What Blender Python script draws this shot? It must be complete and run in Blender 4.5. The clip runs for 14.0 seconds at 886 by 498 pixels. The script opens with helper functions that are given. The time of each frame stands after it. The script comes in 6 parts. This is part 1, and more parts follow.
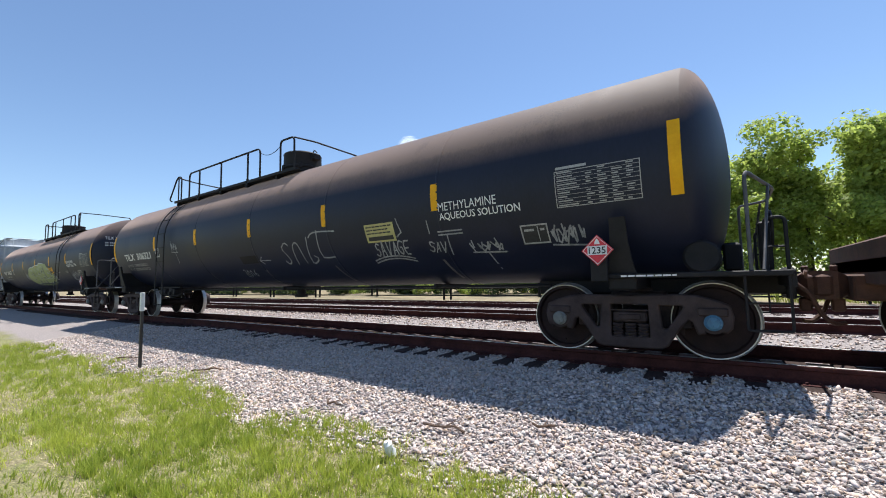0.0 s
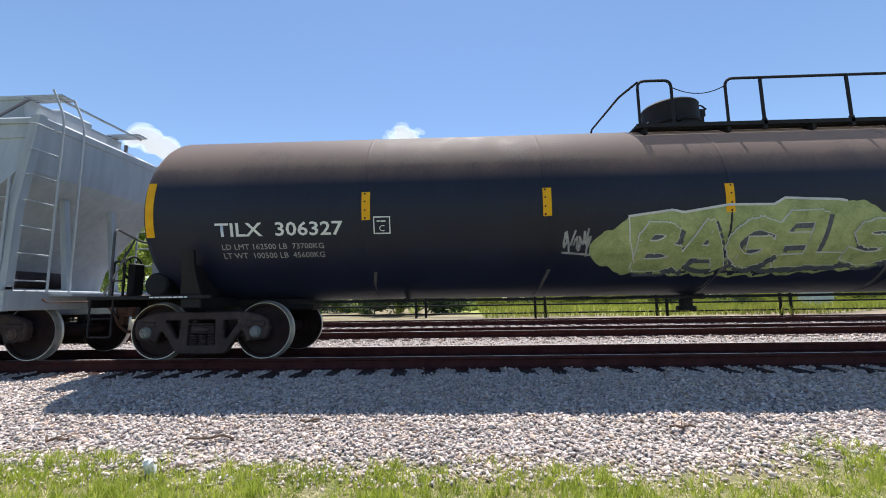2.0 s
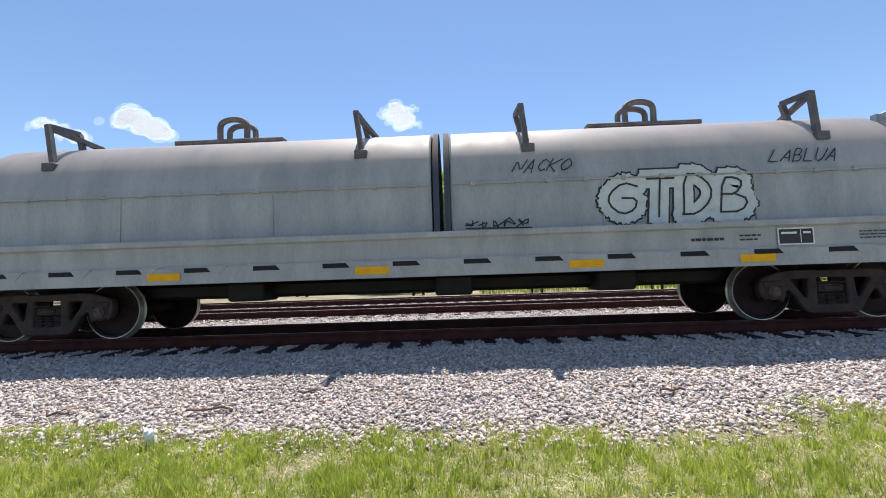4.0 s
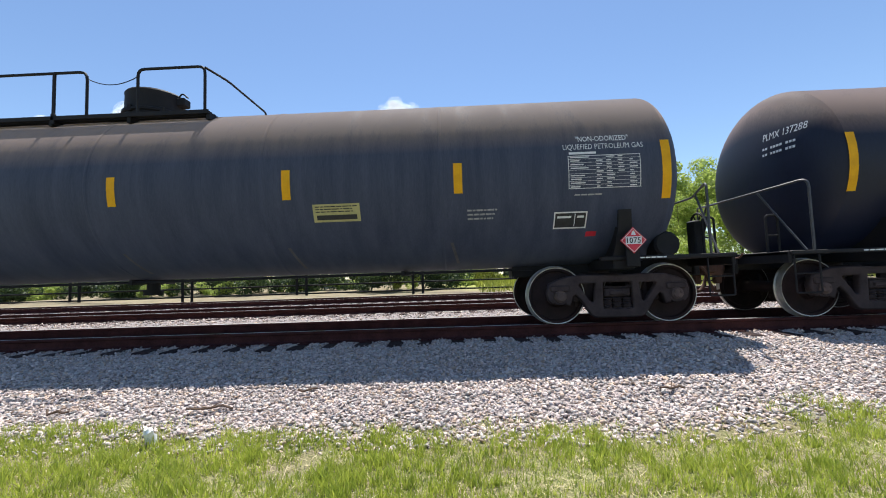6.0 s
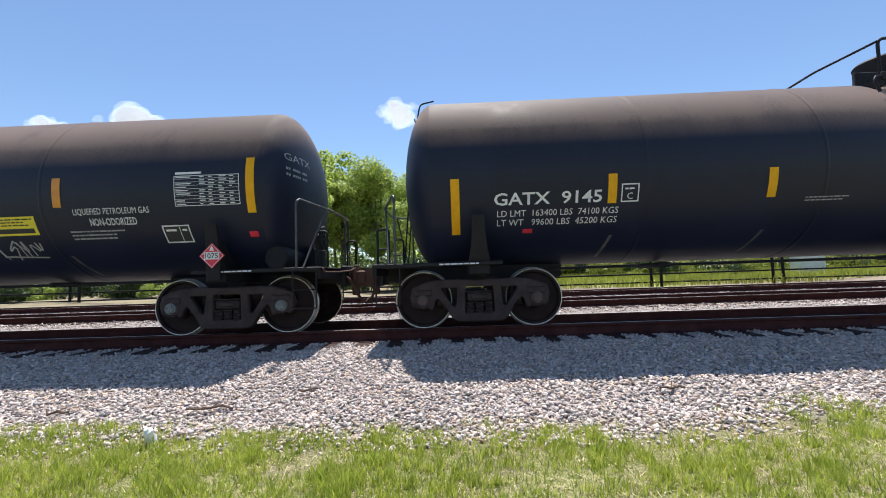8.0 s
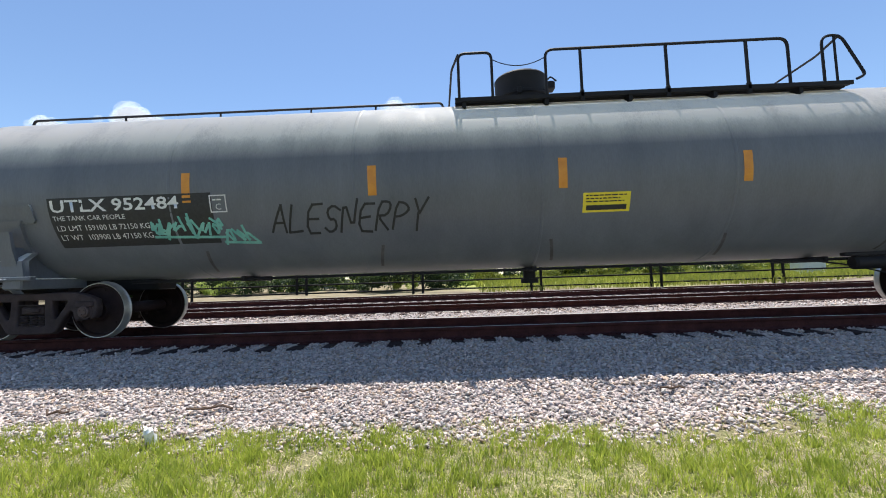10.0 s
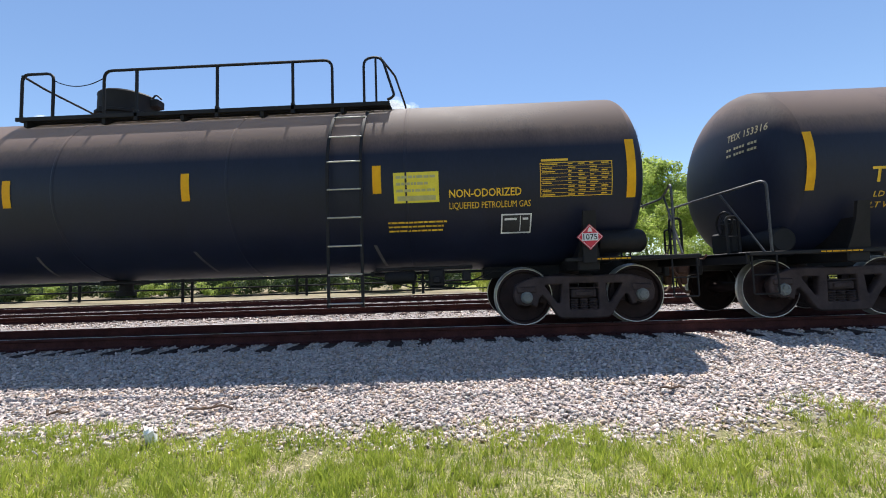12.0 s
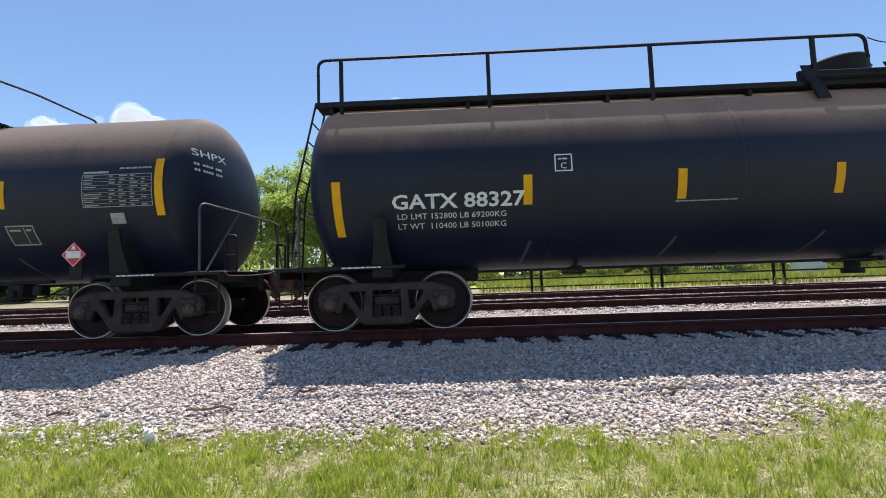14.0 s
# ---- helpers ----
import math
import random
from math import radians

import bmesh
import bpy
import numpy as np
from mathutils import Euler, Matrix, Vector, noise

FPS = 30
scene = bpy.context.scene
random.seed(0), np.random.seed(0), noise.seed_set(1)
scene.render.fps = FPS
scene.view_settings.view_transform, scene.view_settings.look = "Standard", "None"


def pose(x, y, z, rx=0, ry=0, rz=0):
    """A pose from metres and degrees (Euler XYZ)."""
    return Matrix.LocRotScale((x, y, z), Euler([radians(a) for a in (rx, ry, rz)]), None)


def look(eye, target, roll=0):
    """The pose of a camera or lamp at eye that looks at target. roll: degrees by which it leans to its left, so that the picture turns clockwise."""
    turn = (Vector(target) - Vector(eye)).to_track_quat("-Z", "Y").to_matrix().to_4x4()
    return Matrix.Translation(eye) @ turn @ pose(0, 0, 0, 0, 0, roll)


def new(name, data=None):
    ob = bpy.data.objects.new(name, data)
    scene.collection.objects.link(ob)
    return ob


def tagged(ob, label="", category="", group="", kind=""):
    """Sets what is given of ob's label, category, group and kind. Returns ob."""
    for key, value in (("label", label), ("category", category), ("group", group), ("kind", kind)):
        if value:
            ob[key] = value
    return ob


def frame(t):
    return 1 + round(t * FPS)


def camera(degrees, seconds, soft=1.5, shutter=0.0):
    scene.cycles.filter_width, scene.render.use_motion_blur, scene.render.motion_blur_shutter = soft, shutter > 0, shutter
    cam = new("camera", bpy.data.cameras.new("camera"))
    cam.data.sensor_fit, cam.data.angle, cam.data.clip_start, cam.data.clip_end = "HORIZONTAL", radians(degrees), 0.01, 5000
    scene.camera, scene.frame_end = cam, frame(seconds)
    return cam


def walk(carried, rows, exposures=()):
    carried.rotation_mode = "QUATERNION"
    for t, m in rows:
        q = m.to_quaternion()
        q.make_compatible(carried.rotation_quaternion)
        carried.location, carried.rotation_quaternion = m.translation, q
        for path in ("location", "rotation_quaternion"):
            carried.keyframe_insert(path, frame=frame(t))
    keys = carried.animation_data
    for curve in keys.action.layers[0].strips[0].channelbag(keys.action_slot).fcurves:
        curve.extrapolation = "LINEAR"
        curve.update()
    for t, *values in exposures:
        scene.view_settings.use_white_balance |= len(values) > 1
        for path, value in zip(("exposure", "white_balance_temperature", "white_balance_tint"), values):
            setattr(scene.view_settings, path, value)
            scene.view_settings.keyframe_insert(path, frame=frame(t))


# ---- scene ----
cam = camera(94.87, 14.0, soft=1.0)
PATH = [
    (0, -0.176, 0.79, 0.975, 34.92, 4.69, 1.07),
    (0.5, -0.155, 0.788, 1.063, 19.01, 4.38, 2.07),
    (1, -0.222, 0.525, 0.939, 6.68, 7.69, 1.75),
    (1.5, -0.108, 0.263, 0.945, 2.33, 7.98, 1.41),
    (2, -0.039, -0.025, 0.912, 2.1, 7.09, 0.85),
    (2.5, -0.039, -0.095, 0.864, 2.17, 6.13, 1.01),
    (3, 0.0, 0.008, 0.837, 1.99, 5.2, 1.4),
    (3.5, 0.002, -0.006, 0.832, 1.86, 4.49, 1.72),
    (5.0, 0.0, -0.001, 0.838, 1.71, 3.78, 1.91),
    (6.5, 0.0, -0.001, 0.838, 1.71, 3.78, 1.91),
    (11.5, 0.0, -0.001, 0.838, 1.71, 3.78, 1.91),
    (12.5, 0.0, -0.001, 0.838, 1.77, 3.76, 1.92),
    (13, 0.0, -0.0, 0.838, 1.8, 3.76, 1.93),
    (13.5, -0.0, 0.001, 0.838, 1.78, 3.88, 1.92),
    (14, -0.0, 0.001, 0.838, 1.77, 3.87, 1.91),
]
walk(cam, [(t, pose(x, y, z, 90 + p, r, w)) for t, x, y, z, w, p, r in PATH], exposures=[(0, 0.68, 5980, 10)])

# ---- light ----
SUN_UP = 66.5
world = bpy.data.worlds.new("world")
scene.world = world
world.use_nodes = True
wn = world.node_tree.nodes
sky = wn.new("ShaderNodeTexSky")
sky.sky_type = "NISHITA"
sky.sun_disc = False
sky.sun_elevation = radians(SUN_UP)
sky.sun_rotation = 0.0
sky.air_density, sky.dust_density, sky.ozone_density = 1.0, 0.1, 1.0
wn["Background"].inputs["Strength"].default_value = 0.095
world.node_tree.links.new(sky.outputs[0], wn["Background"].inputs["Color"])
sun_data = bpy.data.lights.new("sun", "SUN")
sun_data.energy, sun_data.angle, sun_data.color = 5.0, radians(0.6), (1.0, 0.92, 0.80)
sun = new("sun", sun_data)
sun.matrix_world = look((0, 40 * math.cos(radians(SUN_UP)), 40 * math.sin(radians(SUN_UP))), (0, 0, 0))

SPEED = 16.8      # metres a second, towards +x
TRACK = 7.46      # middle of the train's track
WHEEL = 0.457     # wheel radius


# ---- materials ----
def material(name, dark, light, rough=0.6, metal=0.0, scale=8.0, bump=0.1, fine=120.0, stretch=(1, 1, 1), space="Object", sunlit_dust=None, island=0.0, single=0.0, spec=0.5):
    """A surface that varies between two colours at two scales; dusty tops: colour and amount for upward faces, with
    sunlit paleness put in.
    """
    m = bpy.data.materials.new(name)
    m.use_nodes = True
    n, l = m.node_tree.nodes, m.node_tree.links
    b = n["Principled BSDF"]
    co = n.new("ShaderNodeTexCoord")
    mp = n.new("ShaderNodeMapping")
    mp.inputs["Scale"].default_value = stretch
    l.new(co.outputs[space], mp.inputs[0])
    n1 = n.new("ShaderNodeTexNoise")
    n1.inputs["Scale"].default_value, n1.inputs["Detail"].default_value, n1.inputs["Roughness"].default_value = scale, 6, 0.65
    n2 = n.new("ShaderNodeTexNoise")
    n2.inputs["Scale"].default_value, n2.inputs["Detail"].default_value = fine, 2
    l.new(mp.outputs[0], n1.inputs[0])
    l.new(mp.outputs[0], n2.inputs[0])
    add = n.new("ShaderNodeMath")
    add.operation = "MULTIPLY_ADD"
    l.new(n2.outputs[0], add.inputs[0])
    add.inputs[1].default_value = 0.35
    l.new(n1.outputs[0], add.inputs[2])
    value = add.outputs[0]
    if island or single:
        geo = n.new("ShaderNodeNewGeometry") if island else n.new("ShaderNodeObjectInfo")
        more = n.new("ShaderNodeMath")
        more.operation = "MULTIPLY_ADD"
        l.new(geo.outputs["Random Per Island" if island else "Random"], more.inputs[0])
        more.inputs[1].default_value = island or single
        l.new(value, more.inputs[2])
        value = more.outputs[0]
    ramp = n.new("ShaderNodeMapRange")
    top = 0.95 + (island or single)
    ramp.inputs["From Min"].default_value, ramp.inputs["From Max"].default_value = 0.4, top
    l.new(value, ramp.inputs[0])
    mix = n.new("ShaderNodeMix")
    mix.data_type = "RGBA"
    mix.inputs["A"].default_value, mix.inputs["B"].default_value = (*dark, 1), (*light, 1)
    l.new(ramp.outputs[0], mix.inputs["Factor"])
    colour = mix.outputs["Result"]
    # Sunlit tone of the tops, put into colour together with their dusty film.
    if sunlit_dust:
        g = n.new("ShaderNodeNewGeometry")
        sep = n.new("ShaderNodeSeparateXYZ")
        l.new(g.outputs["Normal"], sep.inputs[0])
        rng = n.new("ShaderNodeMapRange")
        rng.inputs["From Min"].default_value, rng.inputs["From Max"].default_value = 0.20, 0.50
        rng.inputs["To Max"].default_value = sunlit_dust[1]
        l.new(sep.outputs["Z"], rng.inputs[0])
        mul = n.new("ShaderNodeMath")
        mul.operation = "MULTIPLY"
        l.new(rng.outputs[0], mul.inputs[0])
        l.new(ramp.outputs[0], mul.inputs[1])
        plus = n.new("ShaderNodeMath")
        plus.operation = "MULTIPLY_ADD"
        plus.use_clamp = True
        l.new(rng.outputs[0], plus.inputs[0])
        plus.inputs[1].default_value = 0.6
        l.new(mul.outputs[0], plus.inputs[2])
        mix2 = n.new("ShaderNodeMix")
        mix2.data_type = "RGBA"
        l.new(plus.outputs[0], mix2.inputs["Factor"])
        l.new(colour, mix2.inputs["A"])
        mix2.inputs["B"].default_value = (*sunlit_dust[0], 1)
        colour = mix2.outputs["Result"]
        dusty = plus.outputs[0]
    l.new(colour, b.inputs["Base Color"])
    rr = n.new("ShaderNodeMapRange")
    rr.inputs["To Min"].default_value, rr.inputs["To Max"].default_value = max(0.02, rough - 0.1), min(1, rough + 0.12)
    l.new(n1.outputs[0], rr.inputs[0])
    b.inputs["Metallic"].default_value = metal
    b.inputs["Specular IOR Level"].default_value = spec
    if sunlit_dust:
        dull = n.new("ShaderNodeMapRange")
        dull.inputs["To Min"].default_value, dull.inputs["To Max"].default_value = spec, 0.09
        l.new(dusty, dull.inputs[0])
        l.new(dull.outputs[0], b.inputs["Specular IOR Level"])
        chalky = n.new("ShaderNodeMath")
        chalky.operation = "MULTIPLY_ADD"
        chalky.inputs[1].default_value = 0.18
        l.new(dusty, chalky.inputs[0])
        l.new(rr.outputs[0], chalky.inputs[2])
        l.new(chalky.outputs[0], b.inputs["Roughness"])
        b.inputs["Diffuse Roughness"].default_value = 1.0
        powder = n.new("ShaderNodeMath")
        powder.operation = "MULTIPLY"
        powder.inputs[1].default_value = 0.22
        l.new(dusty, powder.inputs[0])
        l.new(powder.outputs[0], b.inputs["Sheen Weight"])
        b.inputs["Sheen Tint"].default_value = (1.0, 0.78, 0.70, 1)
    else:
        l.new(rr.outputs[0], b.inputs["Roughness"])
    if bump:
        bp = n.new("ShaderNodeBump")
        bp.inputs["Strength"].default_value, bp.inputs["Distance"].default_value = bump, 0.01
        l.new(value if not (island or single) else add.outputs[0], bp.inputs["Height"])
        l.new(bp.outputs[0], b.inputs["Normal"])
    return m


# Tops carry painted sunlight over a dusty film: brown, near white on pale grey.
BLACK = material("black_tank_paint", (0.006, 0.008, 0.022), (0.013, 0.0175, 0.044), 0.5, scale=1.1, bump=0.04, fine=40, stretch=(1, 1, 0.25), sunlit_dust=((0.265, 0.192, 0.175), 0.95), spec=0.36)
SLATE = material("faded_slate_paint", (0.034, 0.043, 0.080), (0.094, 0.106, 0.160), 0.65, scale=1.4, bump=0.04, fine=40, stretch=(2.5, 1, 0.22), sunlit_dust=((0.26, 0.205, 0.19), 0.95), spec=0.32)
PALE = material("pale_grey_tank_paint", (0.115, 0.124, 0.15), (0.195, 0.206, 0.238), 0.45, scale=1.0, bump=0.04, fine=40, stretch=(1.5, 1, 0.3), sunlit_dust=((0.72, 0.71, 0.69), 0.9))
HOPPER = material("weathered_grey_hopper_paint", (0.30, 0.325, 0.36), (0.53, 0.565, 0.605), 0.8, scale=0.6, bump=0.03, fine=7, stretch=(1.5, 1, 0.16), spec=0.25)
SILVER = material("dull_silver_paint", (0.28, 0.285, 0.305), (0.52, 0.515, 0.53), 0.5, 0.15, scale=1.6, bump=0.06, fine=40, stretch=(1.5, 1, 0.4), sunlit_dust=((0.56, 0.47, 0.43), 0.6))
PIPE = material("worn_grey_pipe", (0.022, 0.022, 0.026), (0.10, 0.10, 0.11), 0.5, scale=5, bump=0.1, fine=60)
FRAME = material("black_frame_steel", (0.007, 0.007, 0.009), (0.024, 0.022, 0.024), 0.65, scale=3, bump=0.15, fine=60, spec=0.25)
TRUCK = material("dusty_cast_steel", (0.016, 0.0115, 0.0130), (0.082, 0.060, 0.060), 0.75, scale=4, bump=0.3, fine=90, spec=0.22)
WHEELM = material("brown_wheel_steel", (0.009, 0.005, 0.006), (0.036, 0.021, 0.021), 0.7, scale=4, bump=0.15, fine=60, spec=0.2)
RIM = material("polished_wheel_rim", (0.32, 0.31, 0.30), (0.6, 0.58, 0.56), 0.38, 0.6, scale=6, bump=0.05)
RUST = material("rusty_brown_iron", (0.035, 0.015, 0.010), (0.13, 0.060, 0.038), 0.8, scale=6, bump=0.3, fine=80)
RAILM = material("rail_side_rust", (0.020, 0.0075, 0.0085), (0.098, 0.037, 0.033), 0.85, scale=3, bump=0.25, fine=60, spec=0.12)
RAILTOP = material("polished_rail_head", (0.42, 0.40, 0.38), (0.70, 0.68, 0.66), 0.42, 0.35, scale=2, bump=0.03)
TIE = material("weathered_tie_wood", (0.016, 0.010, 0.010), (0.085, 0.058, 0.052), 0.9, scale=5, bump=0.5, fine=60, stretch=(6, 0.8, 4), single=0.25, spec=0.15)
BLUE = material("blue_grey_bearing_cap", (0.085, 0.098, 0.102), (0.20, 0.215, 0.215), 0.5, scale=12, bump=0.1)
VIVID = material("blue_bearing_cap", (0.03, 0.09, 0.18), (0.08, 0.22, 0.36), 0.5, scale=12, bump=0.1)
BROWNCAP = material("brown_bearing_cap", (0.05, 0.032, 0.028), (0.12, 0.08, 0.07), 0.7, scale=12, bump=0.2)
YELLOW = material("yellow_reflective_tape", (0.68, 0.33, 0.004), (0.85, 0.45, 0.008), 0.55, scale=7, bump=0.03, spec=0.2)
ORANGE = material("faded_orange_tape", (0.55, 0.20, 0.02), (0.72, 0.32, 0.03), 0.4, scale=7, bump=0.03)
WHITE = material("white_stencil_paint", (0.62, 0.63, 0.64), (0.84, 0.84, 0.84), 0.55, scale=10, bump=0.02)
SOFTWHITE = material("worn_white_stencil", (0.22, 0.23, 0.24), (0.50, 0.50, 0.50), 0.6, scale=25, bump=0.02)
LETTERY = material("yellow_stencil_paint", (0.70, 0.42, 0.015), (0.86, 0.56, 0.03), 0.5, scale=10, bump=0.02)
LABELY = material("yellow_label", (0.66, 0.55, 0.02), (0.86, 0.72, 0.05), 0.45, scale=8, bump=0.02)
LABELP = material("faded_yellow_label", (0.36, 0.33, 0.14), (0.55, 0.50, 0.22), 0.5, scale=8, bump=0.02)
INK = material("dark_ink", (0.012, 0.012, 0.014), (0.04, 0.04, 0.044), 0.6, scale=20, bump=0.02)
RED = material("red_placard", (0.50, 0.015, 0.03), (0.72, 0.04, 0.07), 0.45, scale=9, bump=0.02)
DKRED = material("dark_red_marker_paint", (0.30, 0.02, 0.04), (0.5, 0.05, 0.08), 0.6, scale=14, bump=0.02)
GREENP = material("olive_green_spray", (0.17, 0.22, 0.075), (0.46, 0.50, 0.23), 0.6, scale=3.5, bump=0.03, fine=30)
SPRAY = material("pale_spray_paint", (0.44, 0.47, 0.48), (0.66, 0.68, 0.68), 0.6, scale=5, bump=0.02)
CHALK = material("chalk_white_spray", (0.10, 0.105, 0.12), (0.46, 0.47, 0.49), 0.7, scale=9, bump=0.02)
RUSTGREY = material("rust_stained_grey_steel", (0.07, 0.045, 0.04), (0.26, 0.22, 0.21), 0.75, scale=3.5, bump=0.15, fine=50)
DULL = material("dark_grey_steel", (0.055, 0.05, 0.055), (0.17, 0.16, 0.17), 0.7, scale=4, bump=0.12, fine=50)
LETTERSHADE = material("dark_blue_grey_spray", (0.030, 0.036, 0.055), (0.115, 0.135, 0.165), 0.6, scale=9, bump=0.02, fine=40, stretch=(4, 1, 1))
TEAL = material("teal_spray", (0.10, 0.36, 0.33), (0.30, 0.62, 0.56), 0.6, scale=6, bump=0.02)
TAN = material("rust_stained_hopper_chute", (0.09, 0.062, 0.038), (0.26, 0.19, 0.125), 0.8, scale=2.4, bump=0.2, fine=40, stretch=(1.4, 1, 0.5))
STONE = material("pinkish_grey_ballast", (0.27, 0.21, 0.188), (0.88, 0.75, 0.69), 0.85, scale=18, bump=0.5, fine=110, island=0.7)
STONEGREY = material("blue_grey_ballast", (0.19, 0.168, 0.155), (0.74, 0.68, 0.63), 0.85, scale=18, bump=0.5, fine=110, island=0.7)
STONETAN = material("tan_ballast", (0.22, 0.15, 0.105), (0.82, 0.64, 0.50), 0.85, scale=18, bump=0.5, fine=110, island=0.6)
GRASS = material("fresh_grass_blades", (0.125, 0.22, 0.012), (0.67, 0.70, 0.13), 0.5, scale=0.9, bump=0, fine=12, island=0.55)
STRAW = material("dry_straw", (0.42, 0.34, 0.18), (0.75, 0.64, 0.40), 0.8, scale=8, bump=0.1, island=0.4)
BARK = material("grey_bark", (0.05, 0.04, 0.032), (0.16, 0.13, 0.10), 0.9, scale=6, bump=0.6, fine=40, stretch=(1, 1, 0.2))
LEAF = material("spring_leaves", (0.17, 0.25, 0.045), (0.58, 0.66, 0.16), 0.55, scale=0.5, bump=0, fine=6, island=0.6)
LEAFD = material("dark_bush_leaves", (0.016, 0.034, 0.012), (0.10, 0.15, 0.045), 0.55, scale=0.6, bump=0, fine=6, island=0.6)
LEAFB = material("bright_weed_leaves", (0.10, 0.15, 0.015), (0.46, 0.47, 0.09), 0.55, scale=0.5, bump=0, fine=6, island=0.6)
FENCE = material("black_fence_paint", (0.006, 0.006, 0.006), (0.018, 0.018, 0.018), 0.7, scale=5, bump=0.05, spec=0.15)
TWIG = material("dead_twig_bark", (0.055, 0.032, 0.02), (0.17, 0.11, 0.075), 0.9, scale=20, bump=0.4)
LITTER = material("white_crumpled_plastic", (0.75, 0.77, 0.78), (0.92, 0.93, 0.93), 0.3, scale=20, bump=0.1)
STAKE = material("dark_steel_stake", (0.03, 0.026, 0.024), (0.09, 0.08, 0.075), 0.6, 0.3, scale=10, bump=0.1)
BUILDING = material("pale_painted_siding", (0.55, 0.58, 0.6), (0.72, 0.74, 0.76), 0.7, scale=2, bump=0.05)
ROOF = material("grey_shingle_roof", (0.10, 0.105, 0.115), (0.22, 0.225, 0.24), 0.85, scale=4, bump=0.2)
for leafy in (GRASS, LEAF, LEAFD, LEAFB):
    p = leafy.node_tree.nodes["Principled BSDF"]
    out = leafy.node_tree.nodes["Material Output"]
    tr = leafy.node_tree.nodes.new("ShaderNodeBsdfTranslucent")
    ms = leafy.node_tree.nodes.new("ShaderNodeMixShader")
    ms.inputs[0].default_value = 0.62 if leafy is LEAF else 0.5
    leafy.node_tree.links.new(p.inputs["Base Color"].links[0].from_socket, tr.inputs[0])
    leafy.node_tree.links.new(p.outputs[0], ms.inputs[1])
    leafy.node_tree.links.new(tr.outputs[0], ms.inputs[2])
    leafy.node_tree.links.new(ms.outputs[0], out.inputs[0])


def ground_material():
    """Ballast near the tracks, grass in front, dirt and grass behind, with ragged borders."""
    m = bpy.data.materials.new("gravel_dirt_and_grass_ground")
    m.use_nodes = True
    n, l = m.node_tree.nodes, m.node_tree.links
    b = n["Principled BSDF"]
    co = n.new("ShaderNodeTexCoord")
    sep = n.new("ShaderNodeSeparateXYZ")
    l.new(co.outputs["Object"], sep.inputs[0])

    def noise_at(scale, detail=5):
        t = n.new("ShaderNodeTexNoise")
        t.inputs["Scale"].default_value, t.inputs["Detail"].default_value = scale, detail
        l.new(co.outputs["Object"], t.inputs[0])
        return t.outputs[0]

    def two(factor, a, c):
        x = n.new("ShaderNodeMix")
        x.data_type = "RGBA"
        l.new(factor, x.inputs["Factor"])
        for key, v in (("A", a), ("B", c)):
            if isinstance(v, tuple):
                x.inputs[key].default_value = (*v, 1)
            else:
                l.new(v, x.inputs[key])
        return x.outputs["Result"]

    def steps(value, lo, hi):
        r = n.new("ShaderNodeMapRange")
        r.inputs["From Min"].default_value, r.inputs["From Max"].default_value = lo, hi
        l.new(value, r.inputs[0])
        return r.outputs[0]

    vor = n.new("ShaderNodeTexVoronoi")
    vor.inputs["Scale"].default_value = 20
    l.new(co.outputs["Object"], vor.inputs[0])
    stone = two(vor.outputs["Distance"], (0.60, 0.53, 0.50), (0.26, 0.22, 0.20))
    stone = two(steps(noise_at(60), 0.35, 0.7), (0.16, 0.14, 0.135), stone)
    soil = two(noise_at(9), (0.20, 0.165, 0.09), (0.46, 0.39, 0.24))
    soil = two(steps(noise_at(70), 0.42, 0.62), (0.13, 0.105, 0.06), soil)
    lawn = two(steps(noise_at(1.6), 0.35, 0.65), (0.20, 0.205, 0.06), (0.36, 0.33, 0.14))
    lawn = two(steps(noise_at(14), 0.45, 0.7), lawn, (0.33, 0.29, 0.15))
    lawn = two(steps(noise_at(90), 0.40, 0.62), (0.09, 0.11, 0.025), lawn)
    dirt = two(noise_at(0.5), (0.21, 0.16, 0.115), (0.34, 0.28, 0.205))
    wob = n.new("ShaderNodeMath")
    wob.operation = "MULTIPLY_ADD"
    l.new(noise_at(0.9), wob.inputs[0])
    wob.inputs[1].default_value = 1.2
    l.new(sep.outputs["Y"], wob.inputs[2])
    y = wob.outputs[0]
    near = two(steps(y, 4.1, 4.45), two(steps(noise_at(3), 0.3, 0.6), soil, lawn), stone)
    far = two(steps(y, 20.6, 22.0), near, dirt)
    wide = n.new("ShaderNodeMath")
    wide.operation = "MULTIPLY_ADD"
    l.new(noise_at(0.12), wide.inputs[0])
    wide.inputs[1].default_value = 9.0
    l.new(sep.outputs["Y"], wide.inputs[2])
    far = two(steps(wide.outputs[0], 30.5, 33.0), far, two(noise_at(0.7), (0.20, 0.24, 0.04), (0.42, 0.42, 0.11)))
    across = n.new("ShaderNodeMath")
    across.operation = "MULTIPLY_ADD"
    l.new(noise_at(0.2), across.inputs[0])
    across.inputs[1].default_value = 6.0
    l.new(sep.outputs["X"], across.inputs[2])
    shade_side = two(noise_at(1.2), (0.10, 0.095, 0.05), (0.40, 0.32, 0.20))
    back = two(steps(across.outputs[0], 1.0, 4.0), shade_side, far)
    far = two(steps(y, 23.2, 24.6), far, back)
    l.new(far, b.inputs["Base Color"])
    b.inputs["Roughness"].default_value = 0.95
    bp = n.new("ShaderNodeBump")
    bp.inputs["Strength"].default_value, bp.inputs["Distance"].default_value = 0.7, 0.03
    l.new(vor.outputs["Distance"], bp.inputs["Height"])
    bp.invert = True
